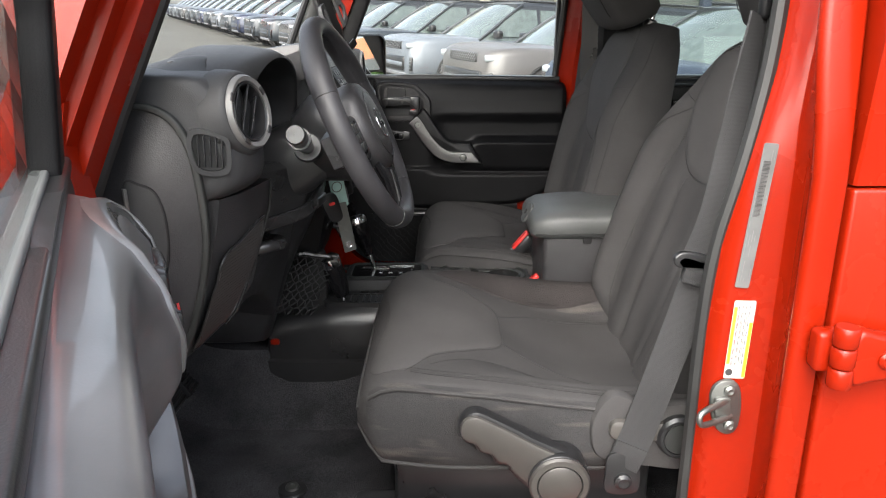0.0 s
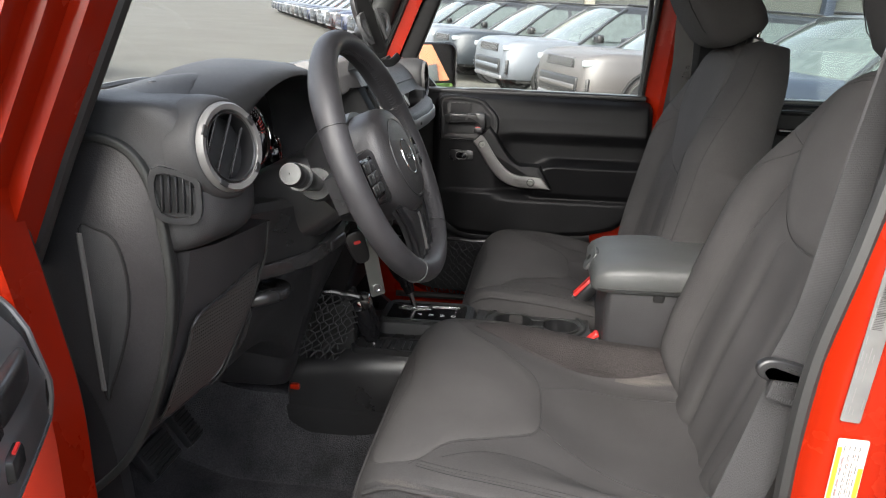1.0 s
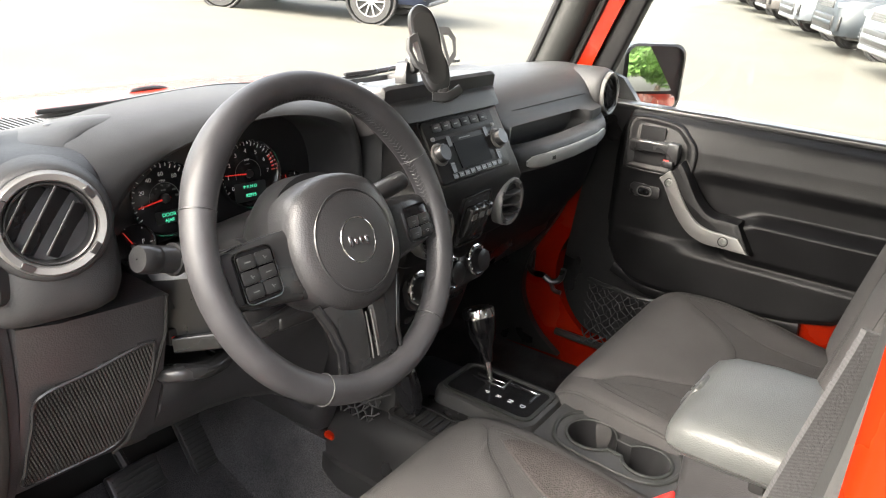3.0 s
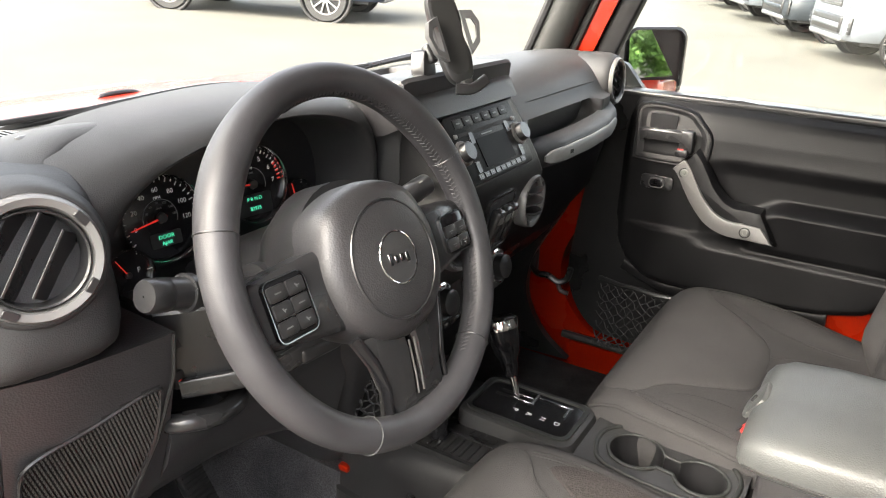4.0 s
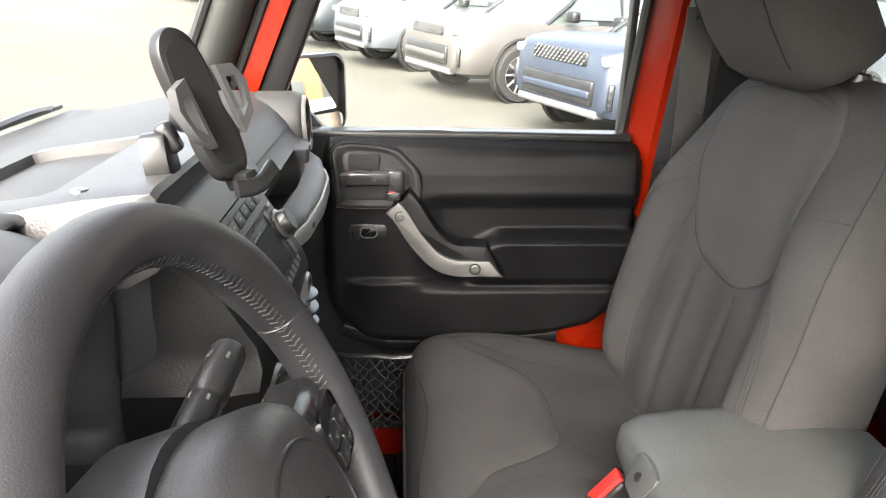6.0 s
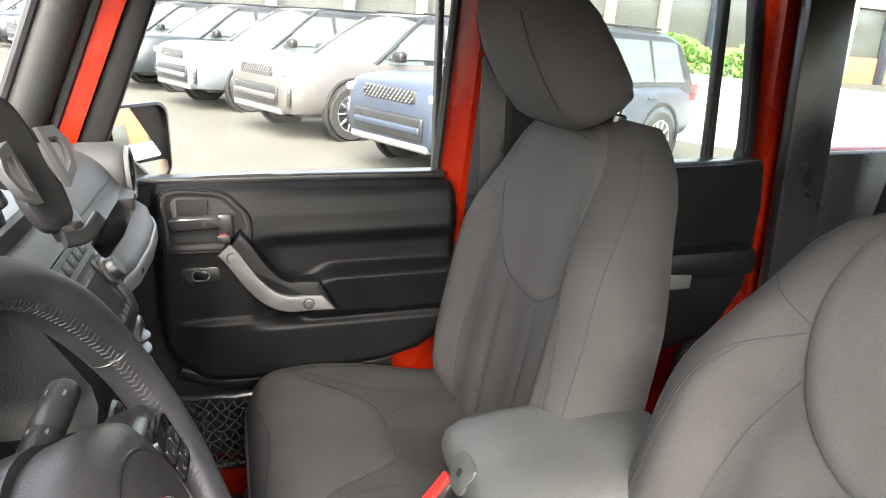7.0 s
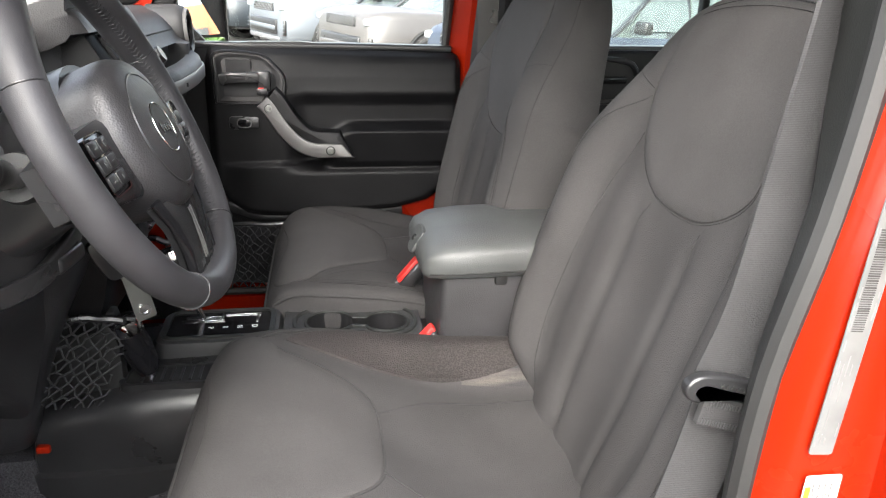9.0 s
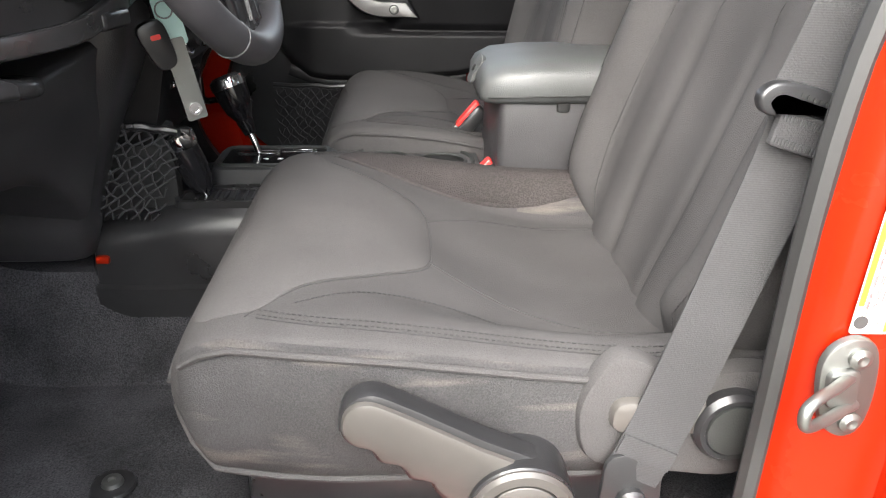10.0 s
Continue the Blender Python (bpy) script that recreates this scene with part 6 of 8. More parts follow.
part("tray_mat", box((-0.397, 1.606, 1.4715), (0.092, 0.200, 0.006), 0.003, 2, rot(0, -8.5, 0)), M_BLACK, dash, "black rubber tray mat")
part("tray_stud", lathe([(0.001, 0), (0.007, 0), (0.006, 0.002), (0.001, 0.003)], Matrix.Translation((-0.312, 1.485, 1.517)), 16), M_STEEL, dash)
stack = []
for z, x, w in ((1.480, -0.2440, 0.130), (1.44, -0.2205, 0.132), (1.385, -0.1875, 0.134), (1.368, -0.183, 0.140), (1.355, -0.184, 0.152), (1.262, -0.206, 0.154), (1.245, -0.226, 0.125), (1.10, -0.264, 0.113), (1.05, -0.281, 0.11)):
    stack.append([Vector((-0.42, 1.617 - w, z)), Vector((x - 0.03, 1.617 - w, z)), Vector((x - 0.006, 1.617 - w + 0.006, z)), Vector((x, 1.617 - w + 0.02, z)), Vector((x, 1.617 + w - 0.02, z)), Vector((x - 0.006, 1.617 + w - 0.006, z)), Vector((x - 0.03, 1.617 + w, z)), Vector((-0.42, 1.617 + w, z))])
part("stack_fascia", loft(stack), M_PANEL, dash, "dark middle stack fascia")
radio = thing("car_radio", "black and grey car radio with two knobs", "radio")
R_ = facing((-0.2120, 1.614, 1.424), (1, 0, 0.60))
part("radio_face", prism(rrect(0.190, 0.098, 0.008, 4), 0.007, R_, 0.002), M_PANEL, radio)
part("disc_slot", prism(rrect(0.150, 0.005, 0.002, 2, 0, 0.020), 0.002, R_ @ Matrix.Translation((0, 0, 0.006))), M_DARK, radio)
for i in range(6):
    part("top_button", prism(rrect(0.022, 0.013, 0.002, 2, -0.064 + i * 0.0255, 0.036), 0.0014, R_ @ Matrix.Translation((0, 0, 0.0065)), 0.0006), M_PANEL, radio)
for i in range(6):
    part("button_mark", prism(rrect(0.009, 0.002, 0.0005, 1, -0.064 + i * 0.0255, 0.036), 0.0003, R_ @ Matrix.Translation((0, 0, 0.0080))), M_LABEL, radio)
for x_, y_, w_ in [(-0.062 + i * 0.0155, -0.041, 0.005) for i in range(9)] + [(-0.060, 0.006, 0.010), (-0.058, -0.022, 0.008), (0.062, 0.006, 0.010), (0.070, -0.026, 0.006), (-0.006, 0.0125, 0.03)]:
    part("fine_mark", prism(rrect(w_, 0.0016, 0.0004, 1, x_, y_), 0.0003, R_ @ Matrix.Translation((0, 0, 0.0088))), M_LABEL, radio)
for k_ in (-1, 1):
    part("slot_button", prism(rrect(0.008, 0.006, 0.002, 2, k_ * 0.082, 0.020), 0.003, R_ @ Matrix.Translation((0, 0, 0.0065)), 0.001), M_GREYTRIM, radio)
part("fascia_groove", moved(frame_prism(rrect(0.196, 0.104, 0.009, 4), rrect(0.191, 0.099, 0.008, 4), 0.0022), R_), M_DARK, radio)
part("radio_screen", prism(rrect(0.084, 0.042, 0.002, 2, 0.004, -0.012), 0.002, R_ @ Matrix.Translation((0, 0, 0.0065))), M_SCREEN, radio, "dark glossy display")
for x in (-0.080, 0.080):
    k = part("radio_knob", lathe([(0.001, 0), (0.0165, 0), (0.0165, 0.003), (0.0140, 0.005), (0.0132, 0.013), (0.012, 0.015), (0.001, 0.015)], R_ @ Matrix.Translation((x, -0.004, 0.006)), 28), M_BLACK, radio)
    part("knob_ring", lathe([(0.0135, 0.0), (0.0172, 0.0), (0.0172, 0.004), (0.0140, 0.0052)], R_ @ Matrix.Translation((x, -0.004, 0.006)), 28), M_SILVER, k)
for i in range(9):
    part("preset_button", prism(rrect(0.012, 0.007, 0.001, 2, -0.062 + i * 0.0155, -0.041), 0.002, R_ @ Matrix.Translation((0, 0, 0.0065))), M_BLACK, radio)
for x in (-0.064, -0.050, 0.060, 0.074):
    part("side_button", prism(rrect(0.010, 0.016, 0.002, 2, x * 0.92, 0.012 if abs(x) < 0.062 else -0.028), 0.002, R_ @ Matrix.Translation((0, 0, 0.0065))), M_BLACK, radio)
sw = thing("switch_panel", "black window switch panel between the vents", "switch panel")
S_ = facing((-0.197, 1.616, 1.310), (1, 0, -0.18))
part("switch_plate", prism(rrect(0.078, 0.086, 0.008, 4), 0.007, S_, 0.002), M_BLACK, sw)
part("switch_rim", moved(frame_prism(rrect(0.082, 0.090, 0.010, 4), rrect(0.077, 0.085, 0.008, 4), 0.009), S_), M_SATIN, sw)
for x in (-0.021, 0.0, 0.021):
    part("rocker_switch", moved(box((x, 0, 0.012), (0.020, 0.058, 0.016), 0.005, 3, rot(8, 0, 0)), S_), M_SATIN, sw)
    part("switch_tip", moved(box((x, 0.014, 0.0215), (0.014, 0.012, 0.004), 0.0018, 2), S_), M_GREYTRIM, sw)
    part("switch_mark", moved(box((x, 0.036, 0.0075), (0.008, 0.002, 0.0006)), S_), M_LABEL, sw)
cl = thing("climate_control", "black heater panel with round dials", "heater controls")
C_ = facing((-0.240, 1.617, 1.200), (1, 0, 0.22))
part("climate_plate", prism(rrect(0.225, 0.072, 0.02, 5), 0.010, C_, 0.003), M_BLACK, cl)
for x in (-0.086, 0.0, 0.078):
    kd = part("climate_dial", lathe([(0.001, 0), (0.028, 0), (0.028, 0.006), (0.020, 0.009), (0.019, 0.022), (0.016, 0.024), (0.001, 0.024)], C_ @ Matrix.Translation((x, 0, 0.009)), 32), M_BLACK, cl)
    part("dial_ring", lathe([(0.0250, 0.004), (0.0288, 0.004), (0.0283, 0.0075), (0.0255, 0.0090)], C_ @ Matrix.Translation((x, 0, 0.009)), 32), M_CHROME, kd)
    part("dial_marks", join(*[box((0.0245 * math.cos(radians(a)), 0.0245 * math.sin(radians(a)), 0.0095), (0.003, 0.003, 0.001)) for a in range(-30, 230, 26)]), M_WHITE, kd).matrix_basis = C_ @ Matrix.Translation((x, 0, 0.009))
for i in range(5):
    part("lower_button", prism(rrect(0.030, 0.018, 0.004, 3, -0.07 + i * 0.035, 0), 0.006, facing((-0.260, 1.617, 1.135), (1, 0, 0.22)), 0.002), M_GLOSS, cl)


# ---- steering wheel and column ----
WC = Vector((-0.141, 1.253, 1.391))
wn = Vector((math.cos(-0.077) * math.cos(0.417), 0.0 - 0.03, math.cos(-0.077) * math.sin(0.417)))
WM = facing(WC, wn)          # local x to the passenger... right of the driver, y up, z towards the driver
wheel = thing("steering_wheel", "black leather steering wheel with silver lower spoke trim", "steering wheel")
RW = 0.1745


def wheel_rim(a0, a1, n):
    secs = []
    for i in range(n + 1):
        a = radians(a0 + (a1 - a0) * i / n)
        thick = 0.0175 + 0.0022 * (math.exp(-((math.degrees(a) % 360 - 38) / 16) ** 2) + math.exp(-((math.degrees(a) % 360 - 142) / 16) ** 2))
        c = Vector((RW * math.cos(a), RW * math.sin(a), 0))
        rad = Vector((math.cos(a), math.sin(a), 0))
        secs.append([WM @ (c + rad * (thick * 0.95 * math.cos(2 * math.pi * j / 18)) + Vector((0, 0, thick * 1.05 * math.sin(2 * math.pi * j / 18)))) for j in range(18)])
    return loft(secs)


segs = [(22, 158), (158, 242), (242, 308), (308, 382)]
for a0, a1 in segs:
    part("rim", wheel_rim(a0 + 0.25, a1 - 0.25, int((a1 - a0) / 3)), M_LEATHER, wheel, "black leather rim, worn at the bottom")
for a in (22, 158, 242, 308):
    c = radians(a)
    ringp = [WM @ (Vector(((RW + 0.0176 * math.cos(t)) * math.cos(c), (RW + 0.0176 * math.cos(t)) * math.sin(c), 0.0185 * math.sin(t)))) for t in [2 * math.pi * i / 20 for i in range(20)]]
    part("rim_seam", tube(ringp, 0.0009, 6, True), M_RIMTHREAD if a == 242 else M_BLACK, wheel)
st_ = []
for i in range(92):
    for q in (0, 1):
        deg = -60 + i * 1.85 + q * 0.5
        c = radians(deg)
        thick = 1.03 * (0.0175 + 0.0022 * math.exp(-((deg - 38) / 16) ** 2))
        pts_ = []
        for ta, da in ((152, 0.0), (159, 0.006), (166, 0.012)) if q else ((180, 0.0), (173, 0.006), (166, 0.012)):
            rr_, zz_ = RW + thick * 0.95 * math.cos(radians(ta)), thick * 1.05 * math.sin(radians(ta))
            pts_.append(WM @ Vector((rr_ * math.cos(c - da), rr_ * math.sin(c - da), zz_)))
        st_.append(tube(pts_, 0.0006, 4))
part("rim_stitching", join(*st_), M_RIMTHREAD, wheel, "grey cross stitching inside the rim")
# hub pad: rounded, wider above than below
hub = []
pad = smooth2([(-0.060, 0.052), (-0.032, 0.066), (0.0, 0.071), (0.032, 0.066), (0.060, 0.052), (0.076, 0.020), (0.080, -0.015), (0.070, -0.052), (0.040, -0.080), (0.0, -0.089), (-0.040, -0.080), (-0.070, -0.052), (-0.080, -0.015), (-0.076, 0.020)], 6)
for f, z in ((0.92, -0.055), (1.0, -0.02), (1.0, 0.002), (0.985, 0.012), (0.93, 0.021), (0.80, 0.027), (0.55, 0.031), (0.25, 0.0325), (0.02, 0.033)):
    hub.append([WM @ Vector((x * f, y * f - 0.010 * (1 - f), z)) for x, y in pad])
part("airbag_pad", loft(hub), M_LOWER, wheel, "grained black airbag cover", sharp=60)
part("pad_ring", moved(tube([(0.058 * math.cos(a), 0.058 * math.sin(a) - 0.010, 0.0282) for a in [2 * math.pi * i / 48 for i in range(48)]], 0.0016, 6, True), WM), M_BLACK, wheel)
part("emblem_ring", moved(tube([(0.0255 * math.cos(a), 0.0255 * math.sin(a) - 0.010, 0.0325) for a in [2 * math.pi * i / 48 for i in range(48)]], 0.0010, 8, True), WM), M_CHROME, wheel)
part("emblem_disc", lathe([(0.001, 0.030), (0.0248, 0.030), (0.0248, 0.0335), (0.001, 0.0345)], WM @ Matrix.Translation((0, -0.010, -0.0006)), 40), M_DASH, wheel, "round black emblem with silver bars")
for x, h, dy in ((-0.0135, 0.012, 0.001), (-0.0055, 0.0075, -0.001), (0.0025, 0.0075, -0.001), (0.0105, 0.010, -0.0025)):
    part("emblem_bar", moved(box((x, -0.010 + dy, 0.0344), (0.0046, h, 0.0014), 0.0006, 1), WM), M_DARKCHROME, wheel)
part("pad_mark", moved(box((0.012, -0.066, 0.0262), (0.016, 0.006, 0.0006)), WM), M_BLACK, wheel)
for k in (-1, 1):
    dn = 0.016
    spoke = [[WM @ Vector(p) for p in ((k * x, y0 - dn, z - 0.034), (k * x, y0 - dn, z - 0.006), (k * x, y0 - dn + 0.004, z - 0.002), (k * x, y0 - dn + 0.010, z), (k * x, y1 - dn - 0.010, z), (k * x, y1 - dn - 0.004, z - 0.002), (k * x, y1 - dn, z - 0.006), (k * x, y1 - dn, z - 0.034))] for x, y0, y1, z in ((0.060, -0.040, 0.040, 0.008), (0.085, -0.036, 0.040, 0.010), (0.120, -0.030, 0.038, 0.009), (0.148, -0.026, 0.034, 0.005), (0.168, -0.020, 0.028, -0.002))]
    part("spoke", loft(spoke), M_SATIN, wheel, "satin black side spoke with buttons")
    px, py, pw, ph = (k * 0.124, -0.011, 0.046, 0.054) if k < 0 else (k * 0.126, -0.016, 0.044, 0.044)
    pod = part("button_pod", prism(rrect(pw, ph, 0.007, 4, px, py), 0.004, WM @ Matrix.Translation((0, 0, 0.007)), 0.002), M_GLOSS, wheel)
    part("pod_rim", moved(frame_prism(rrect(pw + 0.0014, ph + 0.0014, 0.008, 4, px, py), rrect(pw - 0.0008, ph - 0.0008, 0.0068, 4, px, py), 0.0050), WM @ Matrix.Translation((0, 0, 0.0068))), M_DARKCHROME, pod)
    rows_ = 3 if k < 0 else 2
    bh = (ph - 0.008) / rows_ if k < 0 else (ph - 0.014) / rows_
    for i in range(2):
        for j in range(rows_):
            bx, by = px + (i - 0.5) * (pw - 0.004) / 2, py + ph / 2 - 0.004 - (0.008 if k > 0 else 0) - bh * (j + 0.5)
            part("button", prism(rrect((pw - 0.006) / 2, bh - 0.0016, 0.0025, 3, bx, by), 0.0025, WM @ Matrix.Translation((0, 0, 0.0108)), 0.001), M_BLACK, pod)
            mark = [box((bx, by, 0.0137), (0.007, 0.0009, 0.0004)), box((bx, by - 0.0026, 0.0137), (0.004, 0.0008, 0.0004))] if k > 0 else [box((bx, by, 0.0137), (0.0010, 0.004, 0.0004), rot=rot(0, 0, 25)), box((bx + 0.002, by, 0.0137), (0.0022, 0.0010, 0.0004))] if (i + j) % 2 else [box((bx, by, 0.0137), (0.007, 0.0012, 0.0004))]
            part("button_mark", moved(join(*mark), WM), M_LABEL, pod)
# lower spoke: two satin prongs, silver outer edges and a slot between them
for k in (-1, 1):
    lo = [[WM @ Vector(p) for p in ((x0, y, z - 0.018), (x0, y, z - 0.004), (x0 + k * 0.004, y, z), (x1 - k * 0.010, y, z), (x1 - k * 0.003, y, z - 0.003), (x1, y, z - 0.018))] for x0, x1, y, z in ((k * 0.0045, k * 0.064, -0.070, 0.014), (k * 0.0045, k * 0.052, -0.100, 0.014), (k * 0.0045, k * 0.043, -0.130, 0.008), (k * 0.0045, k * 0.046, -0.160, 0.000))]
    part("lower_spoke", loft(lo), M_SATIN, wheel, "satin black lower spoke prong")
    part("spoke_edge", sweep([WM @ Vector(p) for p in ((k * 0.066, -0.066, 0.008), (k * 0.054, -0.095, 0.0085), (k * 0.046, -0.125, 0.004), (k * 0.0455, -0.150, -0.002))], rrect(0.0060, 0.011, 0.0025, 3)), M_GLOSS, wheel, "glossy black spoke edge")
    part("slot_rim", tube([WM @ Vector((k * 0.0042, y, z)) for y, z in ((-0.092, 0.0135), (-0.130, 0.008), (-0.148, 0.004))], 0.0011, 6), M_SILVER, wheel)
for word, dy in (("SRS", -0.062), ("AIRBAG", -0.070)):
    text(word, 0.0065, WM @ Matrix.Translation((0.004 if word == "SRS" else -0.002, dy, 0.0275)), M_DARK, wheel)
part("spoke_core", moved(box((0, -0.11, -0.006), (0.06, 0.095, 0.016), 0.004), WM), M_DARK, wheel)
part("rear_cover", moved(lathe([(0.001, -0.10), (0.062, -0.10), (0.080, -0.06), (0.078, -0.02), (0.001, -0.02)]), WM), M_BLACK, wheel)

col = thing("steering_column", "black steering column cover with two stalks", "steering column")
cs = []
for d, w, h0, h1 in ((-0.075, 0.060, -0.055, 0.048), (-0.12, 0.072, -0.068, 0.056), (-0.20, 0.075, -0.07, 0.052), (-0.27, 0.07, -0.06, 0.04)):
    cs.append([WM @ Vector((x, y, d)) for x, y in smooth2([(-w, 0.0), (-w * 0.8, h1 * 0.8), (0, h1), (w * 0.8, h1 * 0.8), (w, 0.0), (w * 0.85, h0 * 0.85), (0, h0), (-w * 0.85, h0 * 0.85)], 4)])
part("column_shroud", loft(cs), M_BLACK, col)
Sb = WM @ Vector((-0.06, 0.0, -0.085))
tip = Vector((-0.214, 1.050, 1.402))
dirv = (tip - Sb).normalized()
sm = facing(Sb, dirv, (0, 0, 1))
Ls = (tip - Sb).length
stalk = part("turn_stalk", lathe([(0.001, 0), (0.011, 0), (0.010, Ls * 0.35), (0.013, Ls * 0.42), (0.014, Ls * 0.60), (0.0135, Ls * 0.62), (0.0142, Ls * 0.64), (0.0142, Ls * 0.97), (0.013, Ls), (0.001, Ls)], sm, 28), M_BLACK, col, "black indicator stalk with grey end knob")
part("stalk_knob", lathe([(0.0135, Ls * 0.86), (0.0147, Ls * 0.87), (0.0147, Ls * 0.985), (0.0132, Ls * 1.006), (0.001, Ls * 1.01), (0.001, Ls * 0.86)], sm, 28), M_BLACK, stalk)
part("stalk_ring", lathe([(0.012, Ls * 0.70), (0.0172, Ls * 0.70), (0.0172, Ls * 0.74), (0.012, Ls * 0.74)], sm, 28), M_SATIN, stalk)
part("stalk_collar", lathe([(0.010, Ls * 0.12), (0.024, Ls * 0.12), (0.022, Ls * 0.20), (0.010, Ls * 0.20)], sm, 28), M_BLACK, stalk)
tip2 = Vector((-0.205, 1.449, 1.404))
Sb2 = WM @ Vector((0.06, 0.015, -0.085))
dv2 = (tip2 - Sb2).normalized()
L2 = (tip2 - Sb2).length
sm2 = facing(Sb2, dv2, (0, 0, 1)) @ Matrix.Diagonal((0.82, 0.82, 1, 1))
stalk2 = part("wiper_stalk", lathe([(0.001, 0), (0.012, 0), (0.0115, L2 * 0.25), (0.0155, L2 * 0.32), (0.016, L2 * 0.60), (0.0150, L2 * 0.62), (0.0150, L2 * 0.64), (0.0170, L2 * 0.66), (0.0162, L2 * 0.98), (0.0150, L2), (0.001, L2)], sm2, 28), M_BLACK, col, "black wiper stalk with white marks")
for f, w in ((0.58, 0.008), (0.88, 0.010)):
    for a in (60, 120, 250, 300):
        part("stalk_mark", moved(box((0.0163 * math.cos(radians(a)), 0.0163 * math.sin(radians(a)), L2 * f), (0.0012, 0.0024, w * 0.6), rot=rot(0, 0, a)), sm2), M_LABEL, stalk2)
part("ignition_lock", lathe([(0.001, 0), (0.016, 0), (0.018, 0.03), (0.014, 0.034), (0.001, 0.034)], facing((-0.225, 1.345, 1.305), (1, 0.3, -0.1)), 24), M_BLACK, col)


# ---- middle console ----
con = thing("centre_console", "black plastic console with cup holders and gear plate", "console")
body = []
for x, zt, yl, yr in ((-0.40, 0.86, 1.49, 1.77), (-0.385, 0.925, 1.478, 1.775), (-0.34, 0.945, 1.472, 1.77), (-0.26, 0.955, 1.472, 1.76), (-0.22, 0.962, 1.474, 1.755), (-0.030, 0.967, 1.488, 1.75), (-0.028, 0.905, 1.488, 1.75), (0.10, 0.900, 1.512, 1.735), (0.205, 0.900, 1.518, 1.732), (0.207, 0.966, 1.518, 1.732), (0.30, 0.965, 1.52, 1.73), (0.55, 0.95, 1.52, 1.73)):
    body.append([Vector((x, y, z)) for y, z in ((yl - 0.012, 0.70), (yl - 0.012, 0.80), (yl - 0.008, 0.838), (yl, 0.842), (yl + 0.002, zt - 0.045), (yl + 0.012, zt - 0.016), (yl + 0.035, zt), (yr - 0.03, zt), (yr - 0.01, zt - 0.014), (yr, zt - 0.05), (yr, 0.70))])
part("console_body", loft(body), M_BLACK, con, "smooth black console side", sharp=50)
# gear plate on a raised deck
deck = []
for f, z in ((1.0, 0.955), (0.98, 0.978), (0.95, 0.986), (0.90, 0.988)):
    deck.append([Vector((-0.135 + (x) * f, 1.655 + y * f, z)) for x, y in rrect(0.205, 0.135, 0.025, 5)])
part("plate_deck", loft(deck), M_DASH, con, "dark raised gear deck")
part("plate_rim", moved(frame_prism(rrect(0.180, 0.110, 0.020, 5), rrect(0.166, 0.096, 0.014, 5), 0.006), Matrix.Translation((-0.135, 1.655, 0.986))), M_PILLAR, con)
part("gear_plate", prism(rrect(0.164, 0.094, 0.013, 5), 0.003, Matrix.Translation((-0.135, 1.655, 0.986))), M_GLOSS, con, "glossy black gear plate with white letters")
part("gear_gate", join(*[moved(box((x, y, 0.9905), (lx, ly, 0.002), 0.0006, 1), Matrix()) for x, y, lx, ly in ((-0.165, 1.668, 0.07, 0.004), (-0.135, 1.685, 0.004, 0.03), (-0.10, 1.690, 0.06, 0.004), (-0.075, 1.675, 0.004, 0.03), (-0.165, 1.682, 0.06, 0.003))]), M_CHROME, con)
for i, s in enumerate("PRND"):
    text(s, 0.013, Matrix.Translation((-0.150 + i * 0.024, 1.640, 0.9895)) @ Matrix.Rotation(radians(-90), 4, "Z"), M_WHITE, con)
shift = thing("gear_lever", "automatic gear lever with black grip and chrome cap", "gear lever")
sa, sb_ = Vector((-0.165, 1.678, 0.985)), Vector((-0.212, 1.693, 1.105))
sd = (sb_ - sa).normalized()
SM = facing(sa, sd, (0, 1, 0)) @ Matrix.Diagonal((1.45, 1.45, 1.06, 1))
part("lever_rod", lathe([(0.001, 0), (0.0035, 0), (0.004, 0.045), (0.001, 0.045)], SM, 12), M_CHROME, shift)
part("lever_grip", lathe([(0.001, 0.036), (0.007, 0.036), (0.010, 0.055), (0.010, 0.062), (0.0155, 0.075), (0.0185, 0.098), (0.0195, 0.116), (0.001, 0.117)], SM, 24), M_GLOSS, shift)
part("lever_cap", lathe([(0.0198, 0.113), (0.0205, 0.120), (0.0195, 0.128), (0.014, 0.133), (0.001, 0.134), (0.001, 0.113)], SM, 24), M_CHROME, shift, "chrome cap")
# transfer case lever
tl = thing("transfer_lever", "short black transfer lever with chrome cap", "gear lever")
ta, tb = Vector((-0.222, 1.530, 0.962)), Vector((-0.246, 1.520, 1.050))
TM = facing(ta, tb - ta, (0, 1, 0)) @ Matrix.Diagonal((1.25, 1.25, 1.15, 1))
part("lever_rod", lathe([(0.001, 0), (0.0035, 0), (0.0035, 0.03), (0.001, 0.03)], TM, 12), M_CHROME, tl)
part("lever_grip", lathe([(0.001, 0.012), (0.012, 0.012), (0.0165, 0.03), (0.0185, 0.055), (0.0170, 0.078), (0.001, 0.079)], TM, 24), M_GLOSS, tl)
part("lever_cap", lathe([(0.0172, 0.076), (0.0185, 0.084), (0.0175, 0.094), (0.012, 0.099), (0.001, 0.100), (0.001, 0.076)], TM, 24), M_CHROME, tl, "chrome cap")
part("lever_boot", prism(rrect(0.15, 0.052, 0.015, 4), 0.006, Matrix.Translation((-0.185, 1.533, 0.957)), 0.003), M_DARK, con)
for i in range(8):
    part("boot_slat", box((-0.235 + i * 0.014, 1.533, 0.965), (0.004, 0.04, 0.003)), M_BLACK, con)
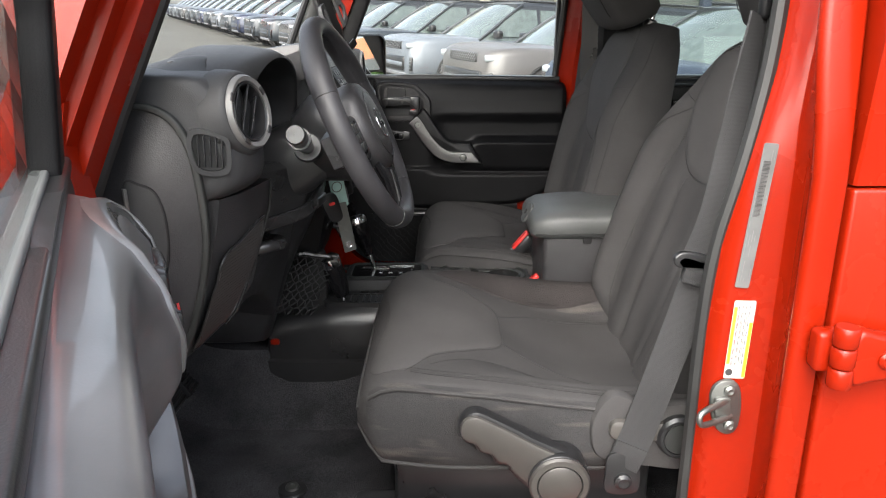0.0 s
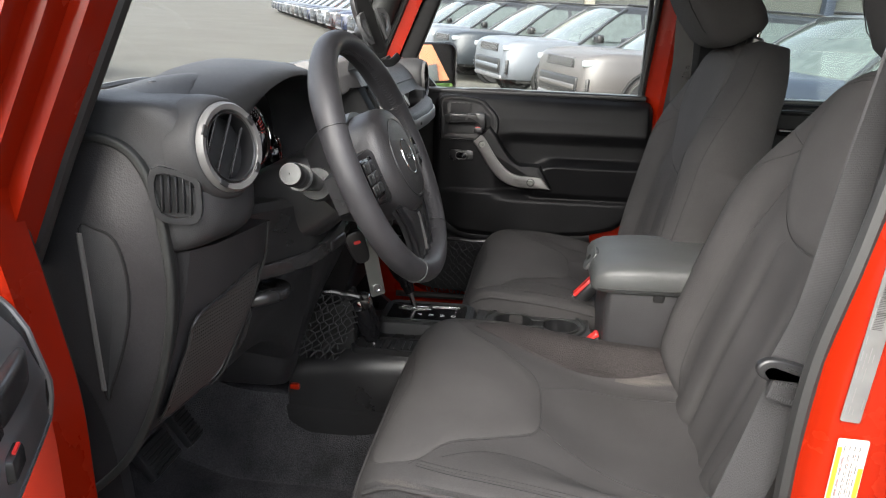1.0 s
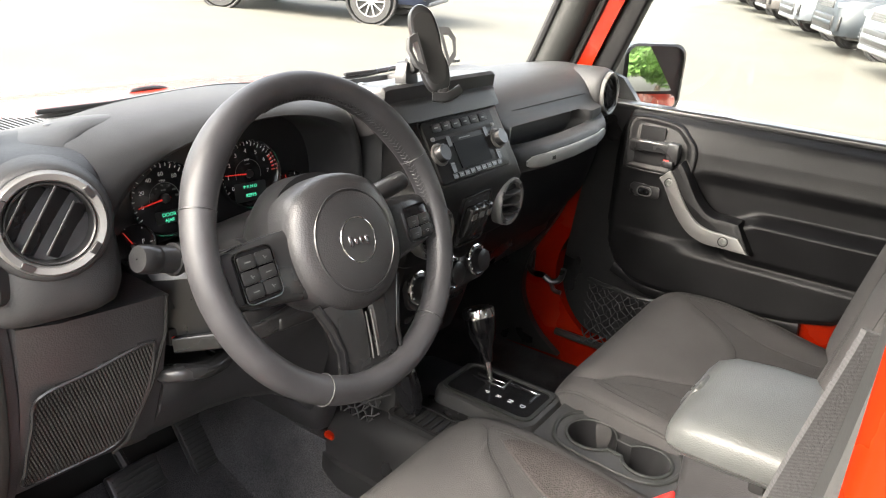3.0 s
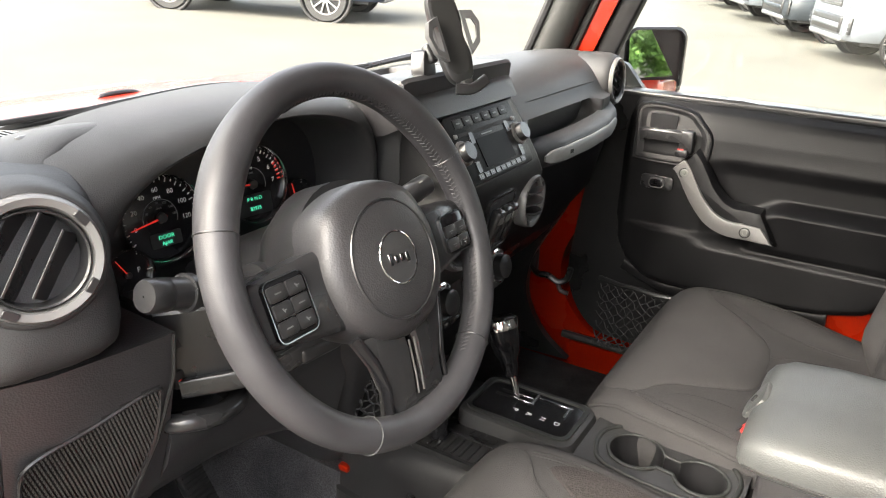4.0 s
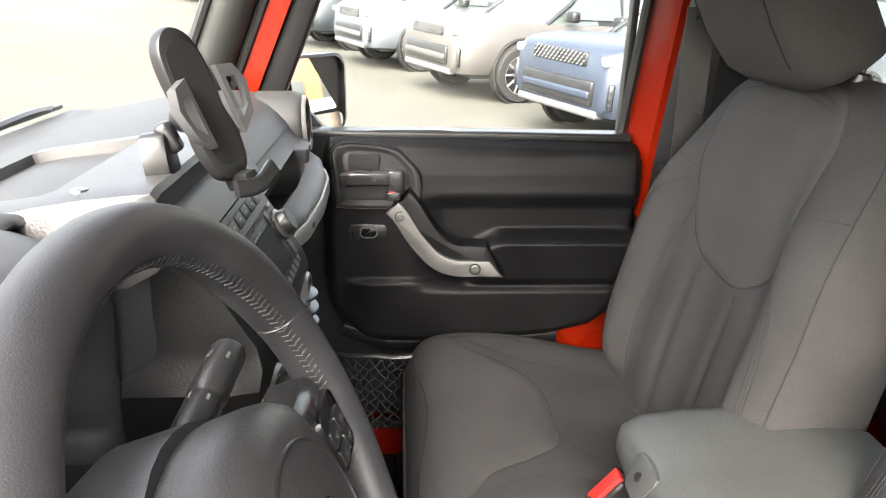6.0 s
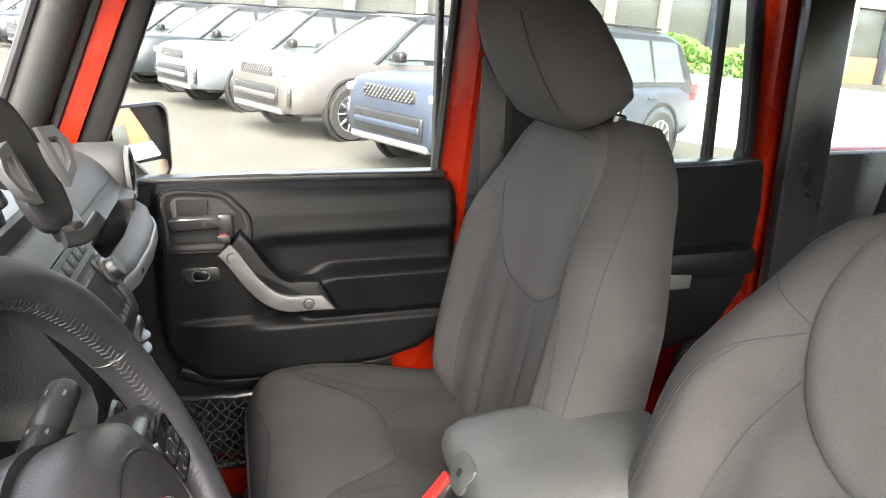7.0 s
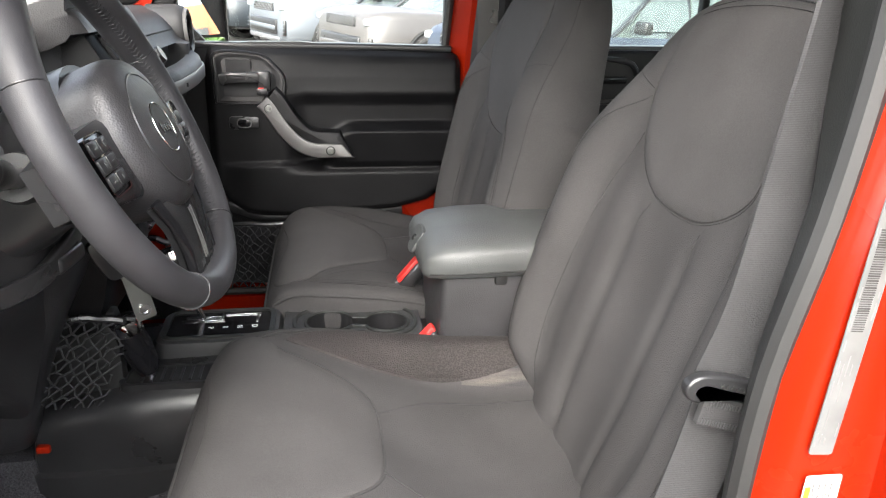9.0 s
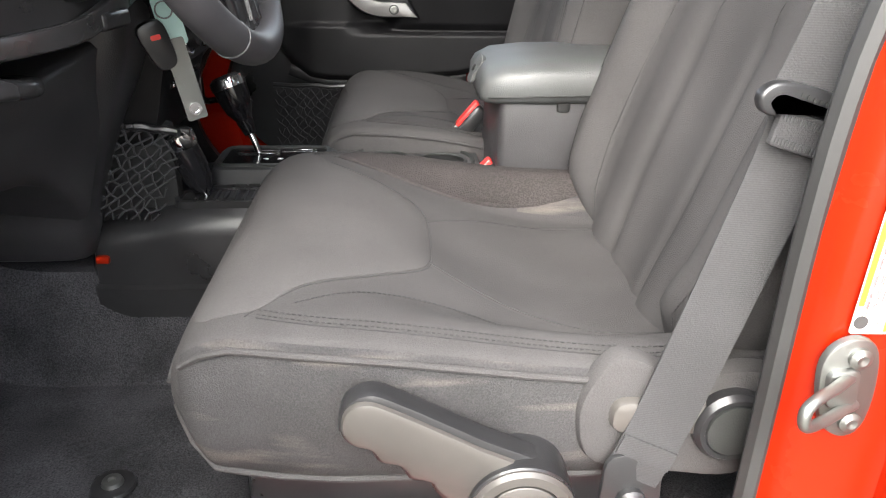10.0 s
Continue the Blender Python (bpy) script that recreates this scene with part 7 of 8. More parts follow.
part("boot_frame", moved(frame_prism(rrect(0.165, 0.064, 0.018, 4), rrect(0.15, 0.052, 0.014, 4), 0.012), Matrix.Translation((-0.185, 1.533, 0.954))), M_BLACK, con)
# cup holders: a plate with two wells, each a real cup
cups = ((0.048, 1.650, 0.0415), (0.145, 1.640, 0.0385))
hull = smooth2([(-0.012, 1.66), (-0.002, 1.688), (0.03, 1.708), (0.10, 1.706), (0.165, 1.700), (0.192, 1.672), (0.195, 1.632), (0.178, 1.600), (0.14, 1.585), (0.06, 1.588), (0.01, 1.60), (-0.008, 1.63)], 5)
(c1x, c1y, r1), (c2x, c2y, r2) = cups
to_ = math.atan2(c2y - c1y, c2x - c1x)
g1, g2 = math.asin(0.017 / r1), math.asin(0.017 / r2)
eight = [(c1x + r1 * math.cos(to_ + g1 + (2 * math.pi - 2 * g1) * i / 30), c1y + r1 * math.sin(to_ + g1 + (2 * math.pi - 2 * g1) * i / 30)) for i in range(31)]
eight += [(c2x + r2 * math.cos(to_ + math.pi + g2 + (2 * math.pi - 2 * g2) * i / 30), c2y + r2 * math.sin(to_ + math.pi + g2 + (2 * math.pi - 2 * g2) * i / 30)) for i in range(31)]
cp = bmesh.new()
loops = [[(0.088 + x, 1.6225 + y) for x, y in rrect(0.236, 0.222, 0.012, 4)], eight]
edges_ = []
for lp in loops:
    vs_ = [cp.verts.new((x, y, 0.984)) for x, y in lp]
    edges_ += [cp.edges.new((vs_[i], vs_[(i + 1) % len(vs_)])) for i in range(len(vs_))]
bmesh.ops.triangle_fill(cp, use_beauty=True, use_dissolve=False, edges=edges_)
skirt = loft([[Vector((x, y, z)) for x, y in loops[0]] for z in (0.984, 0.982, 0.885)], cap=False)
part("cup_plate", join(cp, skirt), M_DASH, con, "satin grey plate with a double cup hole")
wall_ = loft([[Vector((x, y, z)) for x, y in eight] for z in (0.9845, 0.955, 0.925, 0.908)], cap=False)
floor_ = loft([[Vector((0.096 + (x - 0.096) * f, 1.645 + (y - 1.645) * f, 0.908)) for x, y in eight] for f in (1.0, 0.5, 0.02)], cap=False)
part("cup_well", join(wall_, floor_), M_BLACK, con, "deep black double cup well", sharp=50)
for cx_, cy_, r_ in cups:
    part("cup_ridge", lathe([(r_ * 0.70, 0.0), (r_ * 0.78, 0.004), (r_ * 0.86, 0.0)], Matrix.Translation((cx_, cy_, 0.908)), 32), M_BLACK, con)
part("well_rim", sweep([(x, y, 0.9855) for x, y in eight], rrect(0.006, 0.005, 0.002, 3), True), M_PILLAR, con, "raised rim of the cup well")
part("holder_rim", sweep([(x, y, 0.985) for x, y in hull], rrect(0.007, 0.007, 0.0025, 3), True), M_PILLAR, con, "grey rim round the cup holders")
# storage box and armrest lid
part("storage_box", box((0.375, 1.625, 1.035), (0.31, 0.214, 0.20), 0.012, 3), M_LOWER, con, "grained black storage box")
part("box_notch", box((0.315, 1.518, 1.112), (0.020, 0.012, 0.030), 0.005, 2), M_DARK, con)
lid = []
for x, w, z0, z1 in ((0.192, 0.085, 1.118, 1.134), (0.194, 0.100, 1.110, 1.145), (0.202, 0.112, 1.106, 1.156), (0.225, 0.120, 1.104, 1.167), (0.28, 0.123, 1.104, 1.173), (0.36, 0.123, 1.106, 1.174), (0.43, 0.121, 1.108, 1.172), (0.485, 0.116, 1.110, 1.164), (0.505, 0.105, 1.115, 1.150), (0.512, 0.085, 1.122, 1.138)):
    loop = []
    for i in range(32):
        a = 2 * math.pi * i / 32
        c, sn = math.cos(a), math.sin(a)
        n_ = 0.42
        loop.append(Vector((x, 1.622 + w * math.copysign(abs(c) ** n_, c), (z0 + z1) / 2 + (z1 - z0) / 2 * math.copysign(abs(sn) ** 0.55, sn))))
    lid.append(loop)
arm_ = thing("armrest", "grained black vinyl armrest lid on the console", "armrest")
part("armrest_lid", loft(lid), M_ARM, arm_, sharp=60)
part("lid_seam", tube([lid[i][j] + Vector((0, -0.0008, 0)) for i in range(2, 8) for j in (17,)], 0.0012, 6), M_DARK, arm_)
LM = facing((0.1955, 1.628, 1.136), (-1, 0, 0.55))
part("lid_latch", prism(smooth2([(-0.026, 0.024), (0.026, 0.024), (0.024, -0.006), (0.014, -0.018), (-0.014, -0.018), (-0.024, -0.006)], 4), 0.006, LM, 0.002), M_ARM, arm_, "latch plate in the lid")
part("latch_lock", lathe([(0.001, 0), (0.0055, 0), (0.0055, 0.003), (0.001, 0.003)], LM @ Matrix.Translation((-0.002, 0.004, 0.005)), 14), M_DARK, arm_)
# net pockets
def net(name, corner, u, v, nu, nv, label, sag=0.0, normal=(0, -1, 0)):
    nt = thing(name, label, "cargo net")
    cu, U, V, N = Vector(corner), Vector(u), Vector(v), Vector(normal)
    def at(a, b):
        return cu + U * a + V * b + N * (sag * math.sin(math.pi * min(1, max(0, a))) * b) + Vector((noise.noise((a * 7, b * 7, 1)), noise.noise((a * 7, b * 7, 5)), noise.noise((a * 7, b * 7, 9)))) * 0.006
    cords = []
    for i in range(-nv, nu + nv):
        for d in (1, -1):
            pts = []
            for j in range(nv * 2 + 1):
                b = j / (nv * 2)
                a = (i + 0.5 + d * (j / 2 + 0.22 * math.sin(j * math.pi / 1.0 + 0.5))) / nu
                if 0 <= a <= 1:
                    pts.append(at(a, b))
            if len(pts) > 1:
                cords.append(tube(pts, 0.0017, 5))
    part("netting", join(*cords), M_NET, nt)
    part("top_band", tube([at(i / 10, 1) for i in range(11)], 0.006, 8), M_BLACK, nt)
    return nt


net("net_pocket", (-0.225, 2.205, 0.83), (0.26, 0.0, 0.0), (0, 0.01, 0.165), 12, 7, "black net map pocket on the passenger door", sag=0.02)
net("net_pocket", (-0.385, 1.470, 0.955), (0.10, 0.02, -0.015), (0.055, 0.02, 0.13), 6, 7, "grey net pocket beside the console", normal=(0, -1, 0))
part("pocket_backing", box((-0.33, 1.535, 1.0), (0.14, 0.03, 0.16), 0.01), M_DARK, con)

# pedals, key, phone holder
for nm, y, w, h, z, x in (("brake_pedal", 1.175, 0.085, 0.055, 0.905, -0.50), ("accelerator_pedal", 1.305, 0.045, 0.10, 0.89, -0.53)):
    pd = thing(nm, "black ribbed rubber " + nm.replace("_", " "), "pedal", at=(x, y, z))
    pm = rot(0, -35, 0)
    part("pedal_pad", box((0, 0, 0), (0.018, w, h), 0.005, 2, pm), M_BLACK, pd)
    part("pad_ribs", join(*[box(pm @ Vector((0.0105, 0, -h / 2 + 0.008 + i * 0.009)), (0.004, w * 0.85, 0.003), 0, 1, pm) for i in range(int(h / 0.009) - 1)]), M_DARK, pd)
    part("pedal_arm", tube([(-0.01, 0, 0), (-0.06, 0, 0.05), (-0.07, 0, 0.18)], 0.008, 8), M_BLACK, pd)
key = thing("car_key", "black key fob with steel tag hanging from the ignition", "car key")
ky_ = Vector((-0.16, -0.12, 1)).normalized()
kz_ = Vector((0.45, -0.85, 0.0))
kz_ = (kz_ - ky_ * kz_.dot(ky_)).normalized()
KM = axes((-0.200, 1.405, 1.185), ky_.cross(kz_), ky_, kz_)
part("steel_tag", prism(rrect(0.026, 0.105, 0.003, 3, 0.0, -0.02), 0.0015, KM), M_STEEL, key, "scratched steel tag")
part("tag_hole", lathe([(0.001, 0), (0.008, 0), (0.008, 0.003), (0.005, 0.003), (0.005, 0.001), (0.001, 0.001)], KM @ Matrix.Translation((0, -0.058, 0.001)), 16), M_CHROME, key)
part("key_fob", prism(smooth2([(-0.014, 0.028), (0.014, 0.028), (0.016, 0.0), (0.010, -0.026), (-0.010, -0.026), (-0.016, 0.0)], 4), 0.012, KM @ Matrix.Translation((-0.020, 0.030, 0.006)) @ Matrix.Rotation(radians(10), 4, "Z"), 0.003), M_BLACK, key)
part("fob_button", prism(rrect(0.012, 0.006, 0.002, 2), 0.001, KM @ Matrix.Translation((-0.021, 0.042, 0.018))), M_REDBTN, key)
part("key_blade", prism([(-0.004, 0), (0.004, 0), (0.004, -0.03), (0.0, -0.036), (-0.004, -0.03)], 0.002, KM @ Matrix.Translation((-0.013, 0.004, 0.010)) @ Matrix.Rotation(radians(24), 4, "Z")), M_STEEL, key)
part("paper_tag", prism(rrect(0.030, 0.060, 0.004, 3, 0.004, 0.052), 0.001, KM @ Matrix.Translation((0, 0, -0.004))), shader("mint_card", (0.42, 0.62, 0.58), 0.6), key, "pale mint card tag")
part("key_ring", moved(tube([(0.010 * math.cos(a), 0.010 * math.sin(a) + 0.068, 0.006) for a in [2 * math.pi * i / 20 for i in range(20)]], 0.001, 6, True), KM), M_STEEL, key)

ph = thing("phone_holder", "black spring phone holder on a dash arm", "phone holder")
py_ = Vector((-0.35, -0.05, 0.93)).normalized()
px_ = Vector((0.60, 0.80, 0.0))
px_ = (px_ - py_ * px_.dot(py_)).normalized()
PM = axes((-0.235, 1.540, 1.566), px_, py_, px_.cross(py_)) @ Matrix.Diagonal((0.95, 1.0, 0.85, 1))
part("back_plate", prism(smooth2([(-0.017, 0.056), (0.0, 0.068), (0.017, 0.056), (0.022, 0.026), (0.019, 0.0), (0.022, -0.024), (0.016, -0.050), (0.0, -0.058), (-0.016, -0.050), (-0.022, -0.024), (-0.019, 0.0), (-0.022, 0.026)], 5), 0.014, PM, 0.005), M_BLACK, ph)
part("pad_face", prism(smooth2([(-0.014, 0.050), (0.014, 0.050), (0.016, 0.0), (0.012, -0.04), (-0.012, -0.04), (-0.016, 0.0)], 4), 0.003, PM @ Matrix.Translation((0, 0, 0.0115))), M_DARK, ph)
for k in (-1, 1):
    claw_o = [(k * 0.019, 0.030), (k * 0.034, 0.026), (k * 0.040, 0.010), (k * 0.034, -0.014), (k * 0.019, -0.026)]
    claw_i = [(k * 0.028 + (x - k * 0.028) * 0.55, 0.003 + (y - 0.003) * 0.6) for x, y in claw_o]
    part("side_clamp", moved(frame_prism(claw_o, claw_i, 0.010), PM @ Matrix.Translation((0, 0, 0.014)) @ Matrix.Rotation(radians(-k * 12), 4, "Y")), M_CLAMP, ph, "dark grey side clamp")
part("foot_rest", moved(sweep(smooth_path([(-0.022, -0.060, 0.032), (0.0, -0.066, 0.034), (0.024, -0.060, 0.032)], 4), rrect(0.014, 0.008, 0.003, 3)), PM), M_BLACK, ph)
part("foot_stem", moved(box((0, -0.060, 0.014), (0.014, 0.014, 0.034), 0.003), PM), M_BLACK, ph)
part("ball_joint", lathe([(0.001, -0.03), (0.012, -0.028), (0.014, -0.012), (0.012, 0.002), (0.001, 0.002)], PM, 20), M_BLACK, ph)
part("mount_arm", box((-0.258, 1.532, 1.548), (0.014, 0.016, 0.026), 0.005, 3, rot(0, -25, 0)), M_BLACK, ph)
part("mount_base", prism(smooth2([(-0.014, 0.0), (-0.011, 0.030), (0.0, 0.036), (0.011, 0.030), (0.014, 0.0)], 4), 0.020, axes((-0.272, 1.528, 1.516), (0, 1, 0), (-0.15, 0, 1), (1, 0, 0.15)), 0.005), M_BLACK, ph, "small black wedge mount")

# labels on the pillar's shut face, striker, carpet fastener
def sticker(name, label, c, w, h, mat, lean=4.5):
    s = thing(name, label, "sticker")
    m = axes(c, (1, 0, math.tan(radians(-lean))), (math.tan(radians(lean)), 0, 1), (0, -1, 0))
    part("sheet", prism(rrect(w, h, 0.002, 2), 0.0008, m), mat, s)
    return s, m


st1, m1 = sticker("pillar_label", "long grey paint label with printed barcode", (0.388, 0.8695, 1.325), 0.018, 0.185, M_LABEL)
rl = random.Random(5)
part("barcode", join(*[moved(box((-0.001, 0.070 - i * 0.0016, 0.001), (0.0085, rl.choice((0.0005, 0.0008, 0.0011)), 0.0005)), m1) for i in range(44)]), M_INK, st1)
fine = []
for col_ in range(5):
    yy = 0.084
    while yy > -0.086:
        ln = rl.uniform(0.004, 0.016)
        if not (col_ in (1, 2) and yy > -0.006) and rl.random() < 0.62:
            fine.append(moved(box((-0.0066 + col_ * 0.0033, yy - ln / 2, 0.001), (0.0007, ln, 0.0004)), m1))
        yy -= ln + rl.uniform(0.002, 0.008)
part("fine_print", join(*fine), shader("faded_ink", (0.14, 0.14, 0.14), 0.6), st1)
st2, m2 = sticker("tyre_label", "white tyre pressure label with yellow bands", (0.387, 0.8695, 1.160), 0.028, 0.110, M_PAPER, 1.5)
part("yellow_band", moved(box((-0.0112, 0.006, 0.001), (0.0042, 0.080, 0.0005)), m2), M_YELLOW, st2)
part("yellow_band", moved(box((0.0112, -0.014, 0.001), (0.0042, 0.078, 0.0005)), m2), M_YELLOW, st2)
part("table_line", join(*[moved(box((x_, -0.004, 0.001), (0.0004, 0.088, 0.0003)), m2) for x_ in (-0.006, -0.001, 0.004)]), M_REDBTN, st2)
fine = []
for col_ in range(4):
    yy = 0.048
    while yy > -0.034:
        ln = rl.uniform(0.003, 0.010)
        fine.append(moved(box((-0.0070 + col_ * 0.0046, yy - ln / 2, 0.001), (0.0010, ln, 0.0005)), m2))
        yy -= ln + rl.uniform(0.002, 0.006)
part("fine_print", join(*fine), shader("label_ink", (0.10, 0.10, 0.10), 0.6), st2)
part("round_mark", lathe([(0.001, 0), (0.0048, 0), (0.0048, 0.0012), (0.001, 0.0012)], m2 @ Matrix.Translation((-0.008, -0.046, 0.0005)), 16), M_INK, st2)
sk = thing("door_striker", "zinc plated door striker loop bolted on", "striker")
km = axes((0.378, 0.8685, 1.066), (1, 0, 0.10), (-0.10, 0, 1), (0, -1, 0))
part("striker_plate", prism(smooth2([(-0.020, 0.022), (-0.010, 0.036), (0.006, 0.038), (0.018, 0.026), (0.020, -0.008), (0.014, -0.036), (0.0, -0.042), (-0.014, -0.030), (-0.020, -0.004)], 4), 0.006, km, 0.002), M_STEEL, sk)
part("striker_step", prism(rrect(0.022, 0.030, 0.006, 3, -0.006, 0.002), 0.006, km @ Matrix.Translation((0, 0, 0.005)), 0.002), M_STEEL, sk)
part("striker_loop", moved(tube(smooth_path([(0.004, 0.010, 0.004), (-0.016, 0.011, 0.018), (-0.034, 0.011, 0.028), (-0.044, 0.006, 0.033), (-0.043, -0.006, 0.033), (-0.028, -0.012, 0.024), (0.006, -0.014, 0.006)], 6), 0.0042, 10), km), M_STEEL, sk)
for y in (0.024, -0.028):
    part("bolt", lathe([(0.001, 0), (0.008, 0), (0.008, 0.003), (0.004, 0.005), (0.001, 0.004)], km @ Matrix.Translation((0.004, y, 0.006)), 12), M_STEEL, sk)
rv = thing("carpet_fastener", "round steel carpet fastener on the floor", "fastener", at=(-0.288, 1.191, FLOOR + 0.004))
part("fastener_disc", lathe([(0.001, 0), (0.028, 0), (0.026, 0.004), (0.014, 0.005), (0.001, 0.006)], Matrix(), 24), M_BLACK, rv)
part("fastener_head", lathe([(0.001, 0.004), (0.014, 0.004), (0.012, 0.010), (0.005, 0.011), (0.004, 0.008), (0.001, 0.008)], Matrix(), 20), M_STEEL, rv)


# ---- the parking lot ----
LOT_N = Vector((0.048, -0.018, 1)).normalized()


def lot_z(x, y):
    return 0.011 - 0.048 * x + 0.018 * y


def on_lot(x, y, heading):
    """A pose on the lot's plane; local x points along the heading (degrees)."""
    h = Vector((math.cos(radians(heading)), math.sin(radians(heading)), 0))
    f = (h - LOT_N * h.dot(LOT_N)).normalized()
    return axes((x, y, lot_z(x, y)), f, LOT_N.cross(f), LOT_N)


g = bmesh.new()
for x, y in ((-400, -400), (400, -400), (400, 400), (-400, 400)):
    g.verts.new((x, y, lot_z(x, y)))
g.faces.new(g.verts)
ground = new("ground", as_mesh("ground", g, M_ASPHALT))
tagged(ground, "pale weathered concrete parking lot", "ground", kind="structure")


def suv(name, label, paint, detail=True):
    """A large parked SUV; x forwards, wheels on z = 0."""
    car = thing(name, label, "car", group="parked cars")
    xs = [(-2.42, 0.62, 0.98, 0.80), (-2.36, 0.45, 1.08, 0.90), (-1.9, 0.36, 1.12, 0.98), (-0.8, 0.34, 1.10, 1.0), (0.4, 0.34, 1.10, 1.0), (1.2, 0.36, 1.10, 0.99), (1.9, 0.38, 1.10, 0.97), (2.20, 0.38, 1.075, 0.94), (2.34, 0.38, 1.04, 0.87), (2.42, 0.39, 1.00, 0.80), (2.455, 0.42, 0.95, 0.74)]
    secs = []
    for x, z0, z1, w in xs:
        pts = [(-w * 0.92, z0), (-w, z0 + 0.12), (-w, 0.62), (-w * 0.985, z1 - 0.10), (-w * 0.93, z1 - 0.02), (-w * 0.80, z1 + 0.01), (0, z1 + 0.035), (w * 0.80, z1 + 0.01), (w * 0.93, z1 - 0.02), (w * 0.985, z1 - 0.10), (w, 0.62), (w, z0 + 0.12), (w * 0.92, z0)]
        secs.append([Vector((x, y, z)) for y, z in pts])
    part("body", loft(secs), paint, car, sharp=45)
    cab = []
    for x, z, w in ((-2.30, 1.08, 0.90), (-2.20, 1.45, 0.82), (-2.05, 1.72, 0.74), (-1.8, 1.80, 0.70), (-0.2, 1.82, 0.70), (0.12, 1.775, 0.71)):
        cab.append([Vector((x, y, zz)) for y, zz in ((-0.93, 1.02), (-0.92, 1.08), (-w - 0.01, z - 0.06), (-w + 0.08, z), (w - 0.08, z), (w + 0.01, z - 0.06), (0.92, 1.08), (0.93, 1.02))])
    part("cabin", loft(cab), M_ROOFBLACK, car, "black roof and window pillars", sharp=30)
    gl_ = []
    for x, z, w in ((0.125, 1.765, 0.70), (0.35, 1.635, 0.75), (0.60, 1.475, 0.81), (0.85, 1.29, 0.86), (1.12, 1.09, 0.90)):
        gl_.append([Vector((x - 0.10 * abs(t) ** 2, t * w, z - 0.03 * abs(t) ** 2)) for t in (-1, -0.75, -0.4, 0, 0.4, 0.75, 1)] + [Vector((x - 0.12, 0.93, 1.03)), Vector((x - 0.12, -0.93, 1.03))])
    part("windscreen", loft(gl_), M_CARGLASS, car, "dark sloping windscreen", sharp=60)
    for s in (-1, 1):
        part("screen_pillar", sweep([(1.05, s * 0.90, 1.07), (0.76, s * 0.86, 1.27), (0.50, s * 0.81, 1.455), (0.26, s * 0.755, 1.615), (0.02, s * 0.70, 1.755)], rrect(0.07, 0.05, 0.02, 3)), M_ROOFBLACK, car)
    for s in (-1, 1):
        for x0, x1 in ((-0.30, 0.62), (-1.28, -0.36), (-2.02, -1.34)):
            top = [(x0 + 0.02, 1.70), (min(x1, 0.22), 1.70)] if x1 > 0.3 else [(x0 + 0.02 + (0.06 if x0 < -2 else 0), 1.70), (x1 - 0.02, 1.70)]
            pts = [(x0, 1.16), (x1 + (0.18 if x1 > 0.3 else 0), 1.16), (top[1][0], 1.68), (top[0][0], 1.68)]
            gl = [Vector((x, s * (0.945 - 0.215 * (z - 1.08) / 0.66), z)) for x, z in pts]
            part("side_window", loft([gl, [p + Vector((0, -s * 0.03, 0)) for p in gl]]), M_CARGLASS, car)
        part("wing_mirror", box((0.72, s * 1.06, 1.20), (0.14, 0.20, 0.15), 0.04, 3), M_BLACK, car)
        part("headlight", box((2.335, s * 0.665, 0.935), (0.20, 0.34, 0.095), 0.03, 3, rot(0, 4, s * -26)), M_LAMP, car)
        part("indicator", box((2.235, s * 0.84, 0.945), (0.16, 0.06, 0.04), 0.02, 2, rot(0, 0, s * -40)), M_AMBER, car)
        part("fog_vent", box((2.375, s * 0.80, 0.60), (0.06, 0.14, 0.26), 0.02, 2, rot(0, 0, s * -48)), M_BLACK, car)
        for i in range(3):
            part("vent_bar", box((2.398, s * 0.815, 0.53 + i * 0.065), (0.03, 0.13, 0.016), 0.004, 1, rot(0, 0, s * -48)), paint, car)
        for x in (-0.33, -1.31):
            part("door_handle", box((x + 0.12, s * 1.0, 0.96), (0.20, 0.03, 0.03), 0.01), paint, car)
        part("sill", box((-0.25, s * 0.97, 0.37), (2.2, 0.10, 0.10), 0.03), M_BLACK, car)
        part("roof_rail", box((-0.9, s * 0.60, 1.84), (1.7, 0.04, 0.04), 0.015), M_BLACK, car)
        for x in (1.46, -1.46):
            part("wheel_arch", lathe([(0.30, -0.08), (0.475, -0.08), (0.475, 0.012), (0.455, 0.020), (0.43, 0.012), (0.42, -0.05), (0.30, -0.05)], facing((x, s * 0.985, 0.42), (0, s, 0)), 28), M_DARK, car)
            wh = part("wheel", lathe([(0.28, -0.22), (0.37, -0.22), (0.39, -0.18), (0.39, -0.03), (0.37, 0.0), (0.27, 0.0)], facing((x, s * 1.0, 0.39), (0, s, 0)), 32), M_TYRE, car, "black tyre on alloy wheel")
            part("rim_disc", lathe([(0.001, -0.05), (0.275, -0.06), (0.275, -0.05), (0.001, -0.04)], facing((x, s * 1.0, 0.39), (0, s, 0)), 24), M_DARK, wh)
            sp = [box((0.14, 0, 0), (0.27, 0.030, 0.03), 0.008, 1) for _ in range(10)]
            for i, b in enumerate(sp):
                b.transform(facing((x, s * 0.985, 0.39), (0, s, 0)) @ Matrix.Rotation(2 * math.pi * i / 10, 4, "Z"))
            part("rim_spokes", join(*sp, lathe([(0.255, -0.03), (0.285, -0.03), (0.285, 0.005), (0.255, 0.005)], facing((x, s * 0.99, 0.39), (0, s, 0)), 28)), M_RIM, wh)
    part("grille", box((2.425, 0, 0.925), (0.10, 0.94, 0.15), 0.03, 3), M_BLACK, car, "black mesh grille")
